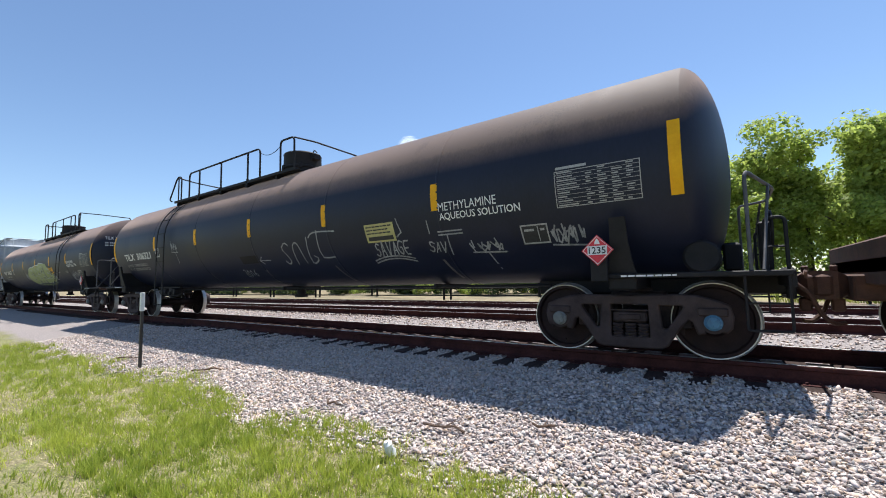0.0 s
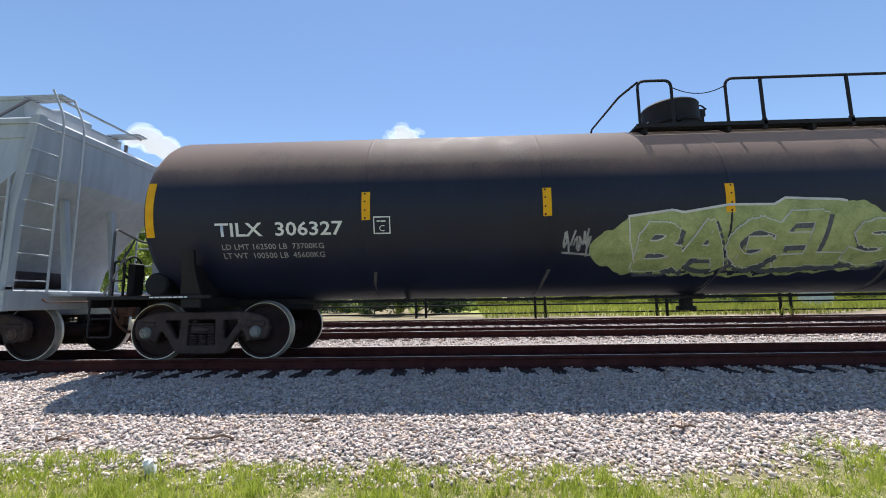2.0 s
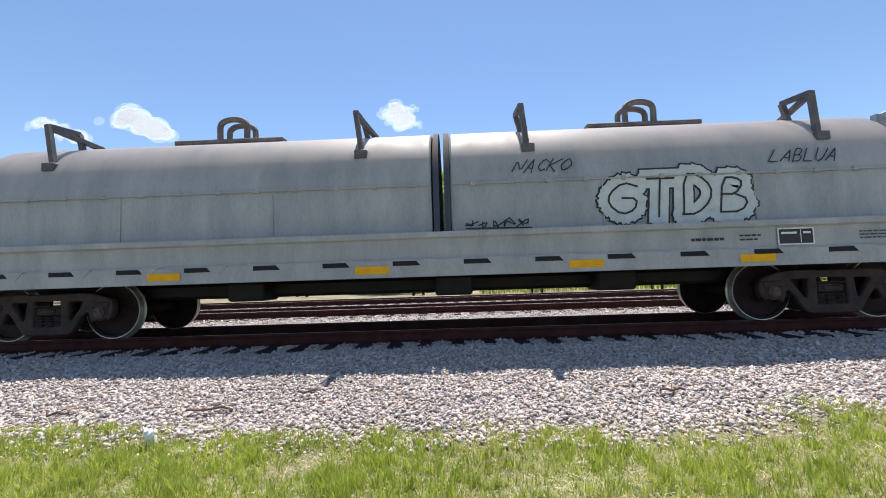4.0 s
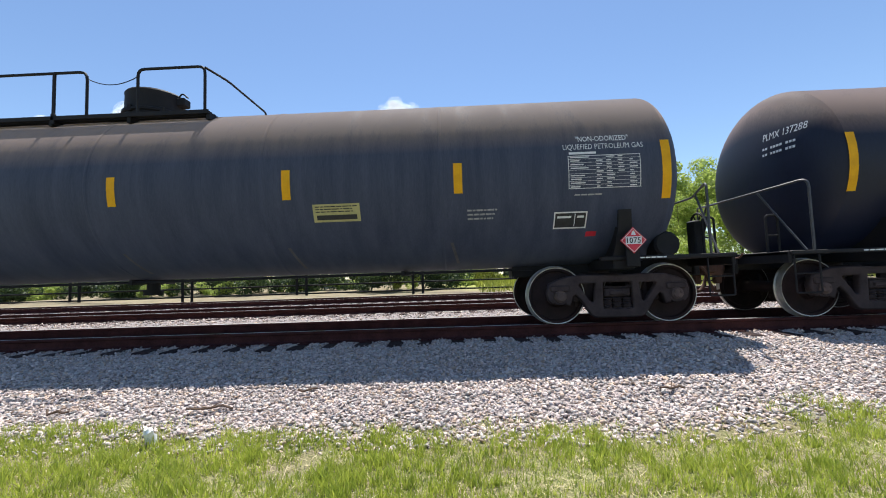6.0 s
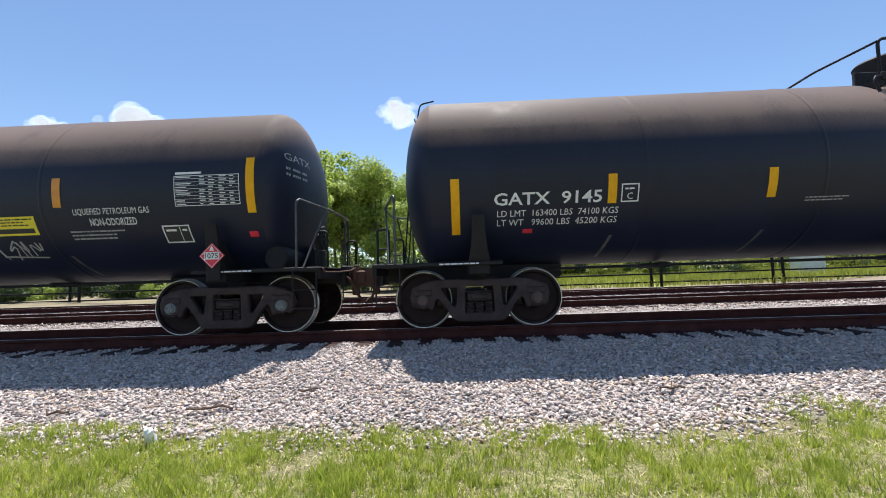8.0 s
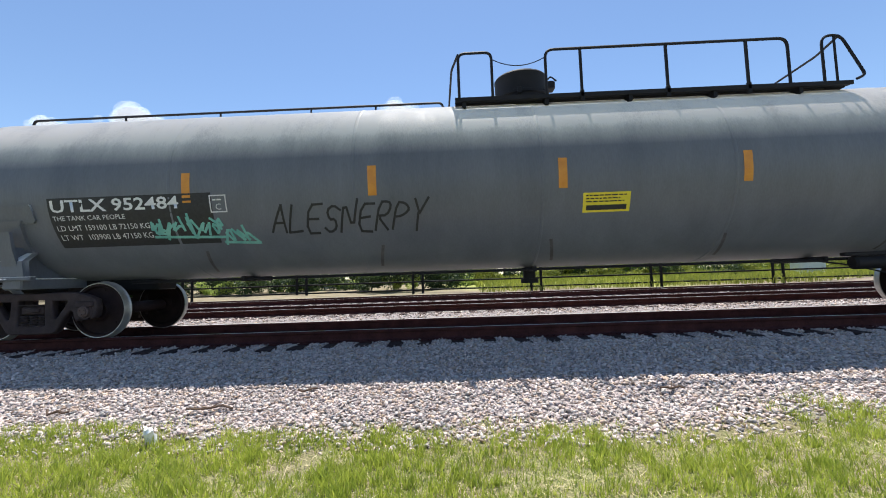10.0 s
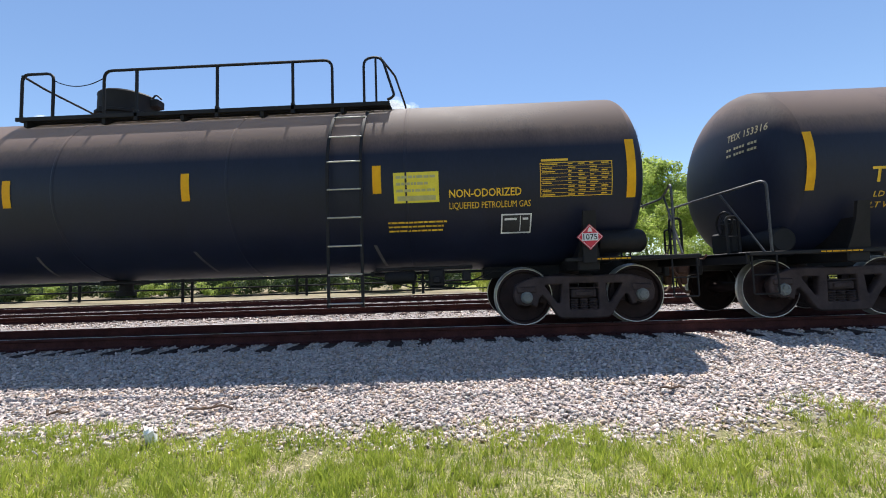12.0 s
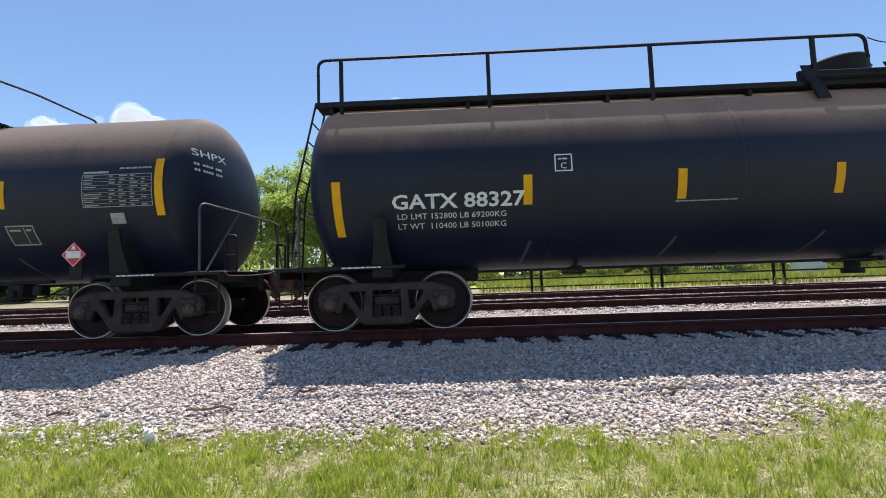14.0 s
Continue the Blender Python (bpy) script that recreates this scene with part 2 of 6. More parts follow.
    l.new(bp.outputs[0], b.inputs["Normal"])
    return m


# ---- mesh building ----
class Shape:
    """Collects simple solids into one mesh."""

    def __init__(self):
        self.v, self.f, self.m, self.slot = [], [], [], 0

    def add(self, verts, faces):
        k = len(self.v)
        self.v += [tuple(p) for p in verts]
        self.f += [tuple(i + k for i in f) for f in faces]
        self.m += [self.slot] * len(faces)
        return self

    def box(self, x0, x1, y0, y1, z0, z1, c=0.0):
        """A box from corner to corner, its edges cut off by c."""
        if not c:
            v = [(x, y, z) for z in (z0, z1) for y in (y0, y1) for x in (x0, x1)]
            return self.add(v, [(0, 2, 3, 1), (4, 5, 7, 6), (0, 1, 5, 4), (1, 3, 7, 5), (3, 2, 6, 7), (2, 0, 4, 6)])
        rings = []
        for z, d in ((z0, c), (z0 + c, 0), (z1 - c, 0), (z1, c)):
            a0, a1, b0, b1 = x0 + d, x1 - d, y0 + d, y1 - d
            rings.append([(a0 + c, b0, z), (a1 - c, b0, z), (a1, b0 + c, z), (a1, b1 - c, z), (a1 - c, b1, z), (a0 + c, b1, z), (a0, b1 - c, z), (a0, b0 + c, z)])
        return self.rings(rings)

    def rings(self, rings, closed=True, caps=True):
        """Skins rings of equal length, one after another."""
        n = len(rings[0])
        v = [p for r in rings for p in r]
        f = []
        for i in range(len(rings) - 1):
            for j in range(n if closed else n - 1):
                a, b = i * n + j, i * n + (j + 1) % n
                f.append((a, b, b + n, a + n))
        if caps:
            f += [tuple(range(n))[::-1], tuple(range((len(rings) - 1) * n, len(rings) * n))]
        return self.add(v, f)

    def tube(self, pts, r, n=7, bend=0.0, steps=4, caps=True):
        """A round bar along points, its corners rounded by bend."""
        pts = [Vector(p) for p in pts]
        if bend:
            out = [pts[0]]
            for a, b, c in zip(pts, pts[1:], pts[2:]):
                d = min(bend, (a - b).length * 0.49, (c - b).length * 0.49)
                p, q = b + (a - b).normalized() * d, b + (c - b).normalized() * d
                for i in range(steps + 1):
                    t = i / steps
                    out.append(p * (1 - t) ** 2 + b * 2 * t * (1 - t) + q * t * t)
            pts = out + [pts[-1]]
        rings, up = [], None
        for i, p in enumerate(pts):
            d = ((pts[min(i + 1, len(pts) - 1)] - pts[max(i - 1, 0)])).normalized()
            if up is None:
                up = d.orthogonal().normalized()
            up = (up - d * up.dot(d)).normalized()
            side = d.cross(up)
            rings.append([p + (up * math.cos(a) + side * math.sin(a)) * r for a in (2 * math.pi * k / n for k in range(n))])
        return self.rings(rings, caps=caps)

    def lathe(self, profile, n=24, axis="y", at=(0, 0, 0), caps=False):
        """Turns (distance along the axis, radius) pairs about an axis."""
        rings = []
        for d, r in profile:
            ring = []
            for k in range(n):
                a = 2 * math.pi * k / n
                u, w = r * math.cos(a), r * math.sin(a)
                p = {"x": (d, u, w), "y": (u, d, w), "z": (u, w, d)}[axis]
                ring.append((p[0] + at[0], p[1] + at[1], p[2] + at[2]))
            rings.append(ring)
        return self.rings(rings, caps=caps)

    def mesh(self, name, *mats, smooth=35):
        me = bpy.data.meshes.new(name)
        me.from_pydata(self.v, [], self.f)
        for m in mats:
            me.materials.append(m)
        me.polygons.foreach_set("material_index", self.m)
        b = bmesh.new()
        b.from_mesh(me)
        bmesh.ops.recalc_face_normals(b, faces=b.faces)
        b.to_mesh(me)
        b.free()
        if smooth:
            me.polygons.foreach_set("use_smooth", [True] * len(me.polygons))
            me.set_sharp_from_angle(angle=radians(smooth))
        me.update()
        return me


def part(name, me, parent, m=None, label=""):
    """Links a mesh as one object under a thing or part."""
    ob = new(name, me)
    ob.parent = parent
    if m is not None:
        ob.matrix_basis = m
    if label:
        ob["label"] = label
    return ob


def thing(name, me, m=None, label="", category="", group="", kind=""):
    ob = new(name, me)
    if m is not None:
        ob.matrix_basis = m
    return tagged(ob, label, category, group, kind)


def soup(name, verts, faces, mat, smooth=False):
    """A mesh from arrays: verts n x 3 and faces m x 3 or m x 4."""
    me = bpy.data.meshes.new(name)
    k = faces.shape[1]
    me.vertices.add(len(verts))
    me.vertices.foreach_set("co", verts.astype(np.float32).ravel())
    me.loops.add(faces.size)
    me.loops.foreach_set("vertex_index", faces.astype(np.int32).ravel())
    me.polygons.add(len(faces))
    me.polygons.foreach_set("loop_start", np.arange(0, faces.size, k, dtype=np.int32))
    me.materials.append(mat)
    if smooth:
        me.polygons.foreach_set("use_smooth", np.ones(len(faces), dtype=bool))
    me.update(calc_edges=True)
    return me


def cut_plate(name, outlines, thick, mat, bevel=0.0):
    """A flat plate in x and z, with holes, its thickness along y."""
    cu = bpy.data.curves.new(name, "CURVE")
    cu.dimensions, cu.fill_mode = "2D", "BOTH"
    cu.extrude, cu.bevel_depth, cu.bevel_resolution = thick / 2 - bevel, bevel, 1
    for pts in outlines:
        s = cu.splines.new("POLY")
        s.points.add(len(pts) - 1)
        for q, (x, z) in zip(s.points, pts):
            q.co = (x, z, 0, 1)
        s.use_cyclic_u = True
    tmp = bpy.data.objects.new(name, cu)
    me = bpy.data.meshes.new_from_object(tmp)
    bpy.data.objects.remove(tmp)
    me.transform(Matrix.Rotation(radians(90), 4, "X"))
    me.materials.clear()
    me.materials.append(mat)
    return me


# ---- paint on curved sides ----
class Side:
    """The near side of a car body, as y for a height: where marks lie."""

    def __init__(self, middle=None, radius=None, flat=None):
        self.c, self.r, self.flat = middle, radius, flat

    def y(self, z, lift):
        if self.flat is not None:
            return self.flat - lift
        h = max(-0.97, min(0.97, (z - self.c) / self.r))
        return -(self.r + lift) * math.sqrt(1 - h * h)


def mark_mesh(name, polys, side, mat, lift=0.006):
    """Flat polygons (u, z) laid on a side; tall ones should come in strips."""
    s = Shape()
    for i, p in enumerate(polys):
        up = lift + 0.0003 * (i % 24 if len(polys) > 5 else 0)
        s.add([(u, side.y(z, up), z) for u, z in p], [tuple(range(len(p)))])
    return s.mesh(name, mat, smooth=0)


def strips(u0, u1, z0, z1, n=5, lean=0.0):
    zs = [z0 + (z1 - z0) * i / n for i in range(n + 1)]
    return [[(u0 + lean * i / n, zs[i]), (u1 + lean * i / n, zs[i]), (u1 + lean * (i + 1) / n, zs[i + 1]), (u0 + lean * (i + 1) / n, zs[i + 1])] for i in range(n)]


def letters(name, text, u0, u1, z0, z1, side, mat, parent, lift=0.008, bold=0.0):
    """Words in the built-in font, stretched to a width and height and laid on a side."""
    cu = bpy.data.curves.new(name, "FONT")
    cu.body, cu.resolution_u = text, 2
    cu.offset = 0.0 if "M" in text else bold * 1.3
    tmp = bpy.data.objects.new(name, cu)
    me = bpy.data.meshes.new_from_object(tmp)
    bpy.data.objects.remove(tmp)
    co = np.zeros(len(me.vertices) * 3, dtype=np.float32)
    me.vertices.foreach_get("co", co)
    co = co.reshape(-1, 3)
    lo, hi = co.min(0), co.max(0)
    u = u0 + (co[:, 0] - lo[0]) / max(1e-6, hi[0] - lo[0]) * (u1 - u0)
    z = z0 + (co[:, 1] - lo[1]) / max(1e-6, hi[1] - lo[1]) * (z1 - z0)
    me.vertices.foreach_set("co", np.array([(a, side.y(b, lift), b) for a, b in zip(u, z)], dtype=np.float32).ravel())
    me.materials.clear()
    me.materials.append(mat)
    me.update()
    # one part for each word: cut at the widest gaps
    spans = sorted((min(u[i] for i in f.vertices), max(u[i] for i in f.vertices)) for f in me.polygons)
    gaps, reach = [], spans[0][1]
    for lo_, hi_ in spans:
        if lo_ > reach:
            gaps.append((lo_ - reach, (lo_ + reach) / 2))
        reach = max(reach, hi_)
    cuts = sorted(c for _, c in sorted(gaps)[::-1][:len(text.split()) - 1]) if " " in text else []
    if not cuts:
        return [part(name, me, parent)]
    words = []
    for lo_, hi_ in zip([-1e9] + cuts, cuts + [1e9]):
        b = bmesh.new()
        b.from_mesh(me)
        bmesh.ops.delete(b, geom=[v for v in b.verts if not lo_ < v.co.x <= hi_], context="VERTS")
        word = bpy.data.meshes.new(name)
        b.to_mesh(word)
        b.free()
        word.materials.append(mat)
        words.append(part(name, word, parent))
    return words


def head_letters(name, text, y0, y1, z0, z1, tip, length, zc, radius, mat, parent, head=0.50):
    """Words on the dished end of a tank; tip: +1 or -1 for the end."""
    for ob in letters(name, text, 0, 1, z0, z1, Side(flat=0), mat, parent):
        for v in ob.data.vertices:
            y = y0 + (y1 - y0) * v.co.x
            q = min(0.98, math.hypot(y, v.co.z - zc) / radius)
            v.co = (tip * (length + (head + 0.02) * math.sqrt(1 - q * q) + 0.012), y, v.co.z)
        ob.data.update()


def stroke_polys(paths, w):
    """Brush strokes of width w along paths of (u, z)."""
    out = []
    for whole in paths:
        pts = whole[:1]
        for p, q in zip(whole, whole[1:]):
            k = max(1, int(abs(q[1] - p[1]) / 0.09))
            pts = pts + [(p[0] + (q[0] - p[0]) * i / k, p[1] + (q[1] - p[1]) * i / k) for i in range(1, k + 1)]
        for (a, b), (c, d) in zip(pts, pts[1:]):
            n = math.hypot(c - a, d - b) or 1
            du, dz = (c - a) / n * w / 2, (d - b) / n * w / 2
            out.append([(a - du * 0.7 - dz, b - dz * 0.7 + du), (a - du * 0.7 + dz, b - dz * 0.7 - du), (c + du * 0.7 + dz, d + dz * 0.7 - du), (c + du * 0.7 - dz, d + dz * 0.7 + du)])
    return out


HANDWRITING = {
    "A": "0,0 2,6 4,0|1,2 3,2", "B": "0,0 0,6 2,6 3,5 2,3 0,3|2,3 4,2 3,0 0,0", "C": "4,5 2,6 0,3 2,0 4,1", "D": "0,0 0,6 2,6 4,4 4,2 2,0 0,0",
    "E": "4,6 0,6 0,0 4,0|0,3 3,3", "F": "4,6 0,6 0,0|0,3 3,3", "G": "4,5 2,6 0,4 0,2 2,0 4,1 4,3 2,3", "H": "0,0 0,6|4,0 4,6|0,3 4,3",
    "I": "2,0 2,6", "J": "0,6 4,6|2,6 2,1 1,0 0,1", "K": "0,0 0,6|4,6 0,3 4,0", "L": "0,6 0,0 4,0", "M": "0,0 1,6 2,2 3,6 4,0", "N": "0,0 0,6 4,0 4,6",
    "O": "2,6 0,4 0,2 2,0 4,2 4,4 2,6", "P": "0,0 0,6 2,6 4,5 4,4 2,3 0,3", "R": "0,0 0,6 3,6 4,5 3,3 0,3 4,0", "S": "4,5 2,6 0,5 1,3 3,3 4,1 2,0 0,1",
    "0": "2,6 0,4 0,2 2,0 4,2 4,4 2,6", "1": "2,0 2,6 1,5", "2": "0,5 2,6 4,5 0,0 4,0", "6": "4,6 1,4 0,2 2,0 4,1 3,3 0,2",
    "T": "0,6 4,6|2,6 2,0", "U": "0,6 0,1 2,0 4,1 4,6", "V": "0,6 2,0 4,6", "W": "0,6 1,0 2,4 3,0 4,6", "Y": "0,6 2,3 4,6|2,3 2,0"}


def handwritten(word, u0, u1, z0, z1, seed=1, lean=0.05, slope=0.0):
    """Stroke paths of a hand-painted word between u0 and u1."""
    rng = random.Random(seed)
    weights = [0.5 if ch == "I" else 1.3 if ch in "WM" else 1.0 for ch in word]
    unit = (u1 - u0) / max(0.1, sum(weights))
    starts = [u0 + unit * sum(weights[:i]) for i in range(len(word))]
    paths = []
    for i, ch in enumerate(word):
        w = unit * weights[i] * 0.74
        tall = rng.uniform(0.86, 1.06)
        drop = rng.uniform(-0.05, 0.05) * (z1 - z0)
        for run in HANDWRITING.get(ch, "").split("|"):
            if run:
                p = []
                for q in run.split():
                    a, b = (float(k) for k in q.split(","))
                    p.append((starts[i] + a / 4 * w + lean * b / 6 + rng.uniform(-0.012, 0.012), z0 + drop + slope * i + b / 6 * (z1 - z0) * tall + rng.uniform(-0.012, 0.012)))
                paths.append(rounded(p))
    return paths


def rounded(p):
    """Softens the corners of a path a little."""
    if len(p) < 4:
        return p
    out = [p[0]]
    for a, b in zip(p, p[1:]):
        out.append((a[0] * 0.75 + b[0] * 0.25, a[1] * 0.75 + b[1] * 0.25))
        out.append((a[0] * 0.25 + b[0] * 0.75, a[1] * 0.25 + b[1] * 0.75))
    return out + [p[-1]]


def scribble(u0, u1, z0, z1, seed, n=4):
    """An illegible sprayed tag: looping strokes in a patch."""
    rng = random.Random(seed)
    paths = []
    for k in range(n):
        mid, w = u0 + (u1 - u0) * (k + 0.5) / n, (u1 - u0) / n * 0.75
        p, up = [], rng.random() < 0.5
        for i in range(rng.randint(4, 6)):
            p.append((mid + rng.uniform(-w, w), z0 + (z1 - z0) * (rng.uniform(0.6, 1.05) if up else rng.uniform(-0.05, 0.4))))
            up = not up
        paths.append(rounded(p))
    paths.append([(u0, z0 + 0.1 * (z1 - z0)), (u1, z0)])
    return paths


# ---- the place: ground, tracks ----
def ground_height(x, y):
    base = np.interp(y, [-400, 0, 3.5, 5.9, 9.3, 10.2, 10.9, 14.6, 15.6, 16.2, 19.9, 22, 26, 34, 60, 4000],
                     [-0.5, -0.5, -0.5, -0.215, -0.215, -0.30, -0.215, -0.215, -0.30, -0.215, -0.215, -0.3, -0.25, 0.1, 0.6, 1.0])
    return base


def build_ground():
    xs = np.unique(np.concatenate([np.linspace(-3000, -60, 12), np.linspace(-60, -14, 60), np.linspace(-14, 9, 190), np.linspace(9, 60, 50), np.linspace(60, 3000, 12)]))
    ys = np.unique(np.concatenate([np.linspace(-400, -4, 8), np.linspace(-4, 1.5, 14), np.linspace(1.5, 6.4, 60), np.linspace(6.4, 24, 70), np.linspace(24, 70, 40), np.linspace(70, 3000, 10)]))
    gx, gy = np.meshgrid(xs, ys, indexing="ij")
    z = ground_height(gx, gy)
    for i in range(gx.shape[0]):
        for j in range(gx.shape[1]):
            x, y = gx[i, j], gy[i, j]
            if -14 < x < 9 and 1.5 < y < 6.4:
                z[i, j] += 0.035 * noise.noise(Vector((x * 0.9, y * 0.9, 0))) + 0.012 * noise.noise(Vector((x * 5, y * 5, 3)))
            elif abs(x) < 60 and y > 24 and y < 70:
                z[i, j] += 0.35 * noise.noise(Vector((x * 0.13, y * 0.2, 7)))
    n, k = gx.shape
    v = np.stack([gx, gy, z], -1).reshape(-1, 3)
    a = (np.arange(n - 1)[:, None] * k + np.arange(k - 1)[None, :]).ravel()
    f = np.stack([a, a + k, a + k + 1, a + 1], -1)
    return thing("ground", soup("ground", v, f, ground_material(), True), label="gravel, dirt and grass ground beside the tracks", category="ground", kind="structure")


build_ground()


def rail_mesh(x0, x1):
    """A flat-bottomed rail, its top at z = 0, with a bright running band."""
    prof = [(-0.075, -0.185), (0.075, -0.185), (0.075, -0.172), (0.018, -0.155), (0.009, -0.14), (0.009, -0.055), (0.037, -0.04), (0.037, -0.008), (0.030, 0), (-0.030, 0), (-0.037, -0.008), (-0.037, -0.04), (-0.009, -0.055), (-0.009, -0.14), (-0.018, -0.155), (-0.075, -0.172)]
    s = Shape()
    s.rings([[(x, y, z) for y, z in prof] for x in (x0, x1)])
    s.slot = 1
    s.add([(x0, -0.022, 0.0025), (x1, -0.022, 0.0025), (x1, 0.028, 0.0025), (x0, 0.028, 0.0025)], [(0, 1, 2, 3)])
    return s.mesh("rail", RAILM, RAILTOP, smooth=30)


def build_track(middle, label):
    t = thing("railway_track", None, pose(0, middle, 0), label, "railway track", "railway tracks", "structure")
    for side in (-0.7525, 0.7525):
        part("rail", rail_mesh(-320, 320), t, pose(0, side, 0))
    return t


main_track = build_track(TRACK, "rusty steel rails on dark wooden ties in ballast")
second_track = build_track(12.72, "rusty brown siding rails behind the train")
third_track = build_track(18.05, "far rusty rails beside the fence")


# ---- rail cars ----
def side_frame_mesh():
    """The cast side frame of a truck, with two side windows and a spring window."""
    half = [(0.0, 0.745), (0.52, 0.76), (0.74, 0.745), (0.90, 0.70), (1.04, 0.64), (1.07, 0.52), (1.05, 0.40), (1.01, 0.36), (0.99, 0.36), (0.99, 0.46), (0.80, 0.46), (0.79, 0.34), (0.745, 0.33), (0.70, 0.47), (0.64, 0.50), (0.55, 0.40), (0.40, 0.165), (0.34, 0.135), (0.0, 0.13)]
    outline = half + [(-x, z) for x, z in half[::-1][1:-1]]
    win = [(0.315, 0.665), (0.59, 0.665), (0.625, 0.625), (0.57, 0.54), (0.43, 0.34), (0.37, 0.335), (0.345, 0.37)]
    spring = [(-0.22, 0.675), (0.22, 0.675), (0.24, 0.65), (0.25, 0.26), (0.23, 0.225), (-0.23, 0.225), (-0.25, 0.26), (-0.24, 0.65)]
    return cut_plate("side_frame", [outline, win, [(-x, z) for x, z in win], spring], 0.13, TRUCK, 0.022)


def bolster_mesh():
    s = Shape()
    s.box(-0.20, 0.20, -1.03, 1.03, 0.425, 0.565, 0.02)
    for y in (-1.035, 1.035):
        s.box(-0.13, 0.13, y - 0.02, y + 0.02, 0.46, 0.53, 0.012)
        s.box(-0.235, 0.235, y - 0.012, y + 0.012, 0.572, 0.59, 0.004)
    for y in (-0.84, 0.84):
        s.box(-0.30, 0.30, y - 0.03, y + 0.03, 0.18, 0.55, 0.01)
    s.box(-0.36, 0.36, -0.42, 0.42, 0.66, 0.80, 0.03)
    s.lathe([(0.78, 0.30), (0.84, 0.30), (0.84, 0.0)], 20, "z")
    for sx in (-1, 1):
        s.box(sx * 0.62 - 0.05, sx * 0.62 + 0.05, -0.95, 0.95, 0.36, 0.48, 0.015)
        for y in (-0.72, 0.72):
            s.box(sx * 0.42 - 0.16, sx * 0.42 + 0.16, y - 0.04, y + 0.04, 0.26, 0.68, 0.01)
    return s.mesh("truck", TRUCK)


def wheelset_mesh():
    """Two flanged wheels on an axle along y."""
    s = Shape()
    s.lathe([(-1.02, 0.0), (-1.02, 0.075), (-0.85, 0.08), (-0.82, 0.10), (0.82, 0.10), (0.85, 0.08), (1.02, 0.075), (1.02, 0.0)], 14)
    for k in (-1, 1):
        s.lathe([(k * d, r) for d, r in ((0.83, 0.10), (0.83, 0.155), (0.775, 0.19), (0.745, 0.30), (0.755, 0.385), (0.802, 0.402), (0.806, 0.440))], 40)
        s.slot = 1
        s.lathe([(k * d, r) for d, r in ((0.806, 0.440), (0.808, 0.452), (0.797, 0.4565), (0.715, 0.459), (0.70, 0.470), (0.692, 0.481), (0.680, 0.480), (0.676, 0.468))], 48)
        s.slot = 0
        s.lathe([(k * d, r) for d, r in ((0.676, 0.468), (0.676, 0.40), (0.70, 0.38), (0.70, 0.19), (0.65, 0.15), (0.65, 0.10))], 40)
        s.slot = 0
        for a in range(3):
            b = a * 2.094 + 0.4
            s.lathe([(k * 0.752, 0.0), (k * 0.760, 0.0), (k * 0.760, 0.022), (k * 0.745, 0.024)], 8, "y", (0.34 * math.cos(b), 0, 0.34 * math.sin(b)))
    return s.mesh("wheelset", WHEELM, RIM)


def spring_mesh():
    prof = []
    for i in range(5):
        z = 0.235 + i * 0.037
        prof += [(z, 0.055), (z + 0.010, 0.072), (z + 0.022, 0.072), (z + 0.032, 0.055)]
    return Shape().lathe(prof, 12, "z").mesh("spring", TRUCK)


def cap_mesh(mat):
    s = Shape()
    s.lathe([(-1.06, 0.095), (-1.09, 0.09), (-1.10, 0.07), (-1.115, 0.066), (-1.12, 0.0)], 18)
    for k in range(3):
        a = k * 2.094 + 0.5
        s.lathe([(-1.115, 0.016), (-1.13, 0.014), (-1.13, 0.0)], 6, "y", (0.043 * math.cos(a), 0, 0.043 * math.sin(a)))
    return s.mesh("bearing_cap", mat)


def adapter_mesh():
    s = Shape()
    s.lathe([(-1.06, 0.0), (-1.06, 0.13), (-0.90, 0.135), (-0.90, 0.0)], 16)
    s.box(-0.15, 0.15, -1.08, -0.90, 0.07, 0.17, 0.015)
    return s.mesh("bearing_housing", TRUCK)


def coupler_mesh():
    """Shank, head and knuckle, pointing to +x from the end of the sill."""
    s = Shape()
    s.box(-0.5, 0.02, -0.075, 0.075, -0.09, 0.09, 0.02)
    s.rings([[(x, y, z) for y, z in ((-w, -h), (w, -h), (w + 0.01, 0), (w, h), (-w, h), (-w - 0.01, 0))] for x, w, h in ((-0.05, 0.08, 0.10), (0.05, 0.19, 0.16), (0.16, 0.20, 0.17), (0.22, 0.17, 0.15))])
    s.rings([[(x, y, z) for x, y in ((0.14, 0.05), (0.20, -0.02), (0.30, 0.02), (0.34, 0.11), (0.28, 0.19), (0.16, 0.17))] for z in (-0.17, 0.17)])
    s.box(0.10, 0.27, -0.24, -0.11, -0.13, 0.13, 0.03)
    s.box(0.02, 0.09, -0.05, 0.05, 0.15, 0.24, 0.02)
    s.box(-0.02, 0.10, -0.06, 0.06, -0.32, -0.15, 0.02)
    s.tube([(-0.06, -0.25, 0.02), (0.06, -0.26, -0.10), (0.14, -0.22, -0.34), (0.27, -0.16, -0.46), (0.36, -0.10, -0.44)], 0.026, 7, 0.12)
    s.tube([(-0.10, -1.42, 0.16), (-0.10, -1.36, 0.10), (0.00, -0.9, 0.10), (0.02, -0.25, 0.13), (0.06, 0.0, 0.19)], 0.014, 6, 0.05)
    return s.mesh("coupler", RUST)


MESH = {"frame": side_frame_mesh(), "bolster": bolster_mesh(), "wheelset": wheelset_mesh(), "spring": spring_mesh(), "blue": cap_mesh(BLUE), "vivid": cap_mesh(VIVID), "brown": cap_mesh(BROWNCAP), "housing": adapter_mesh(), "coupler": coupler_mesh()}
WHEELSETS = []


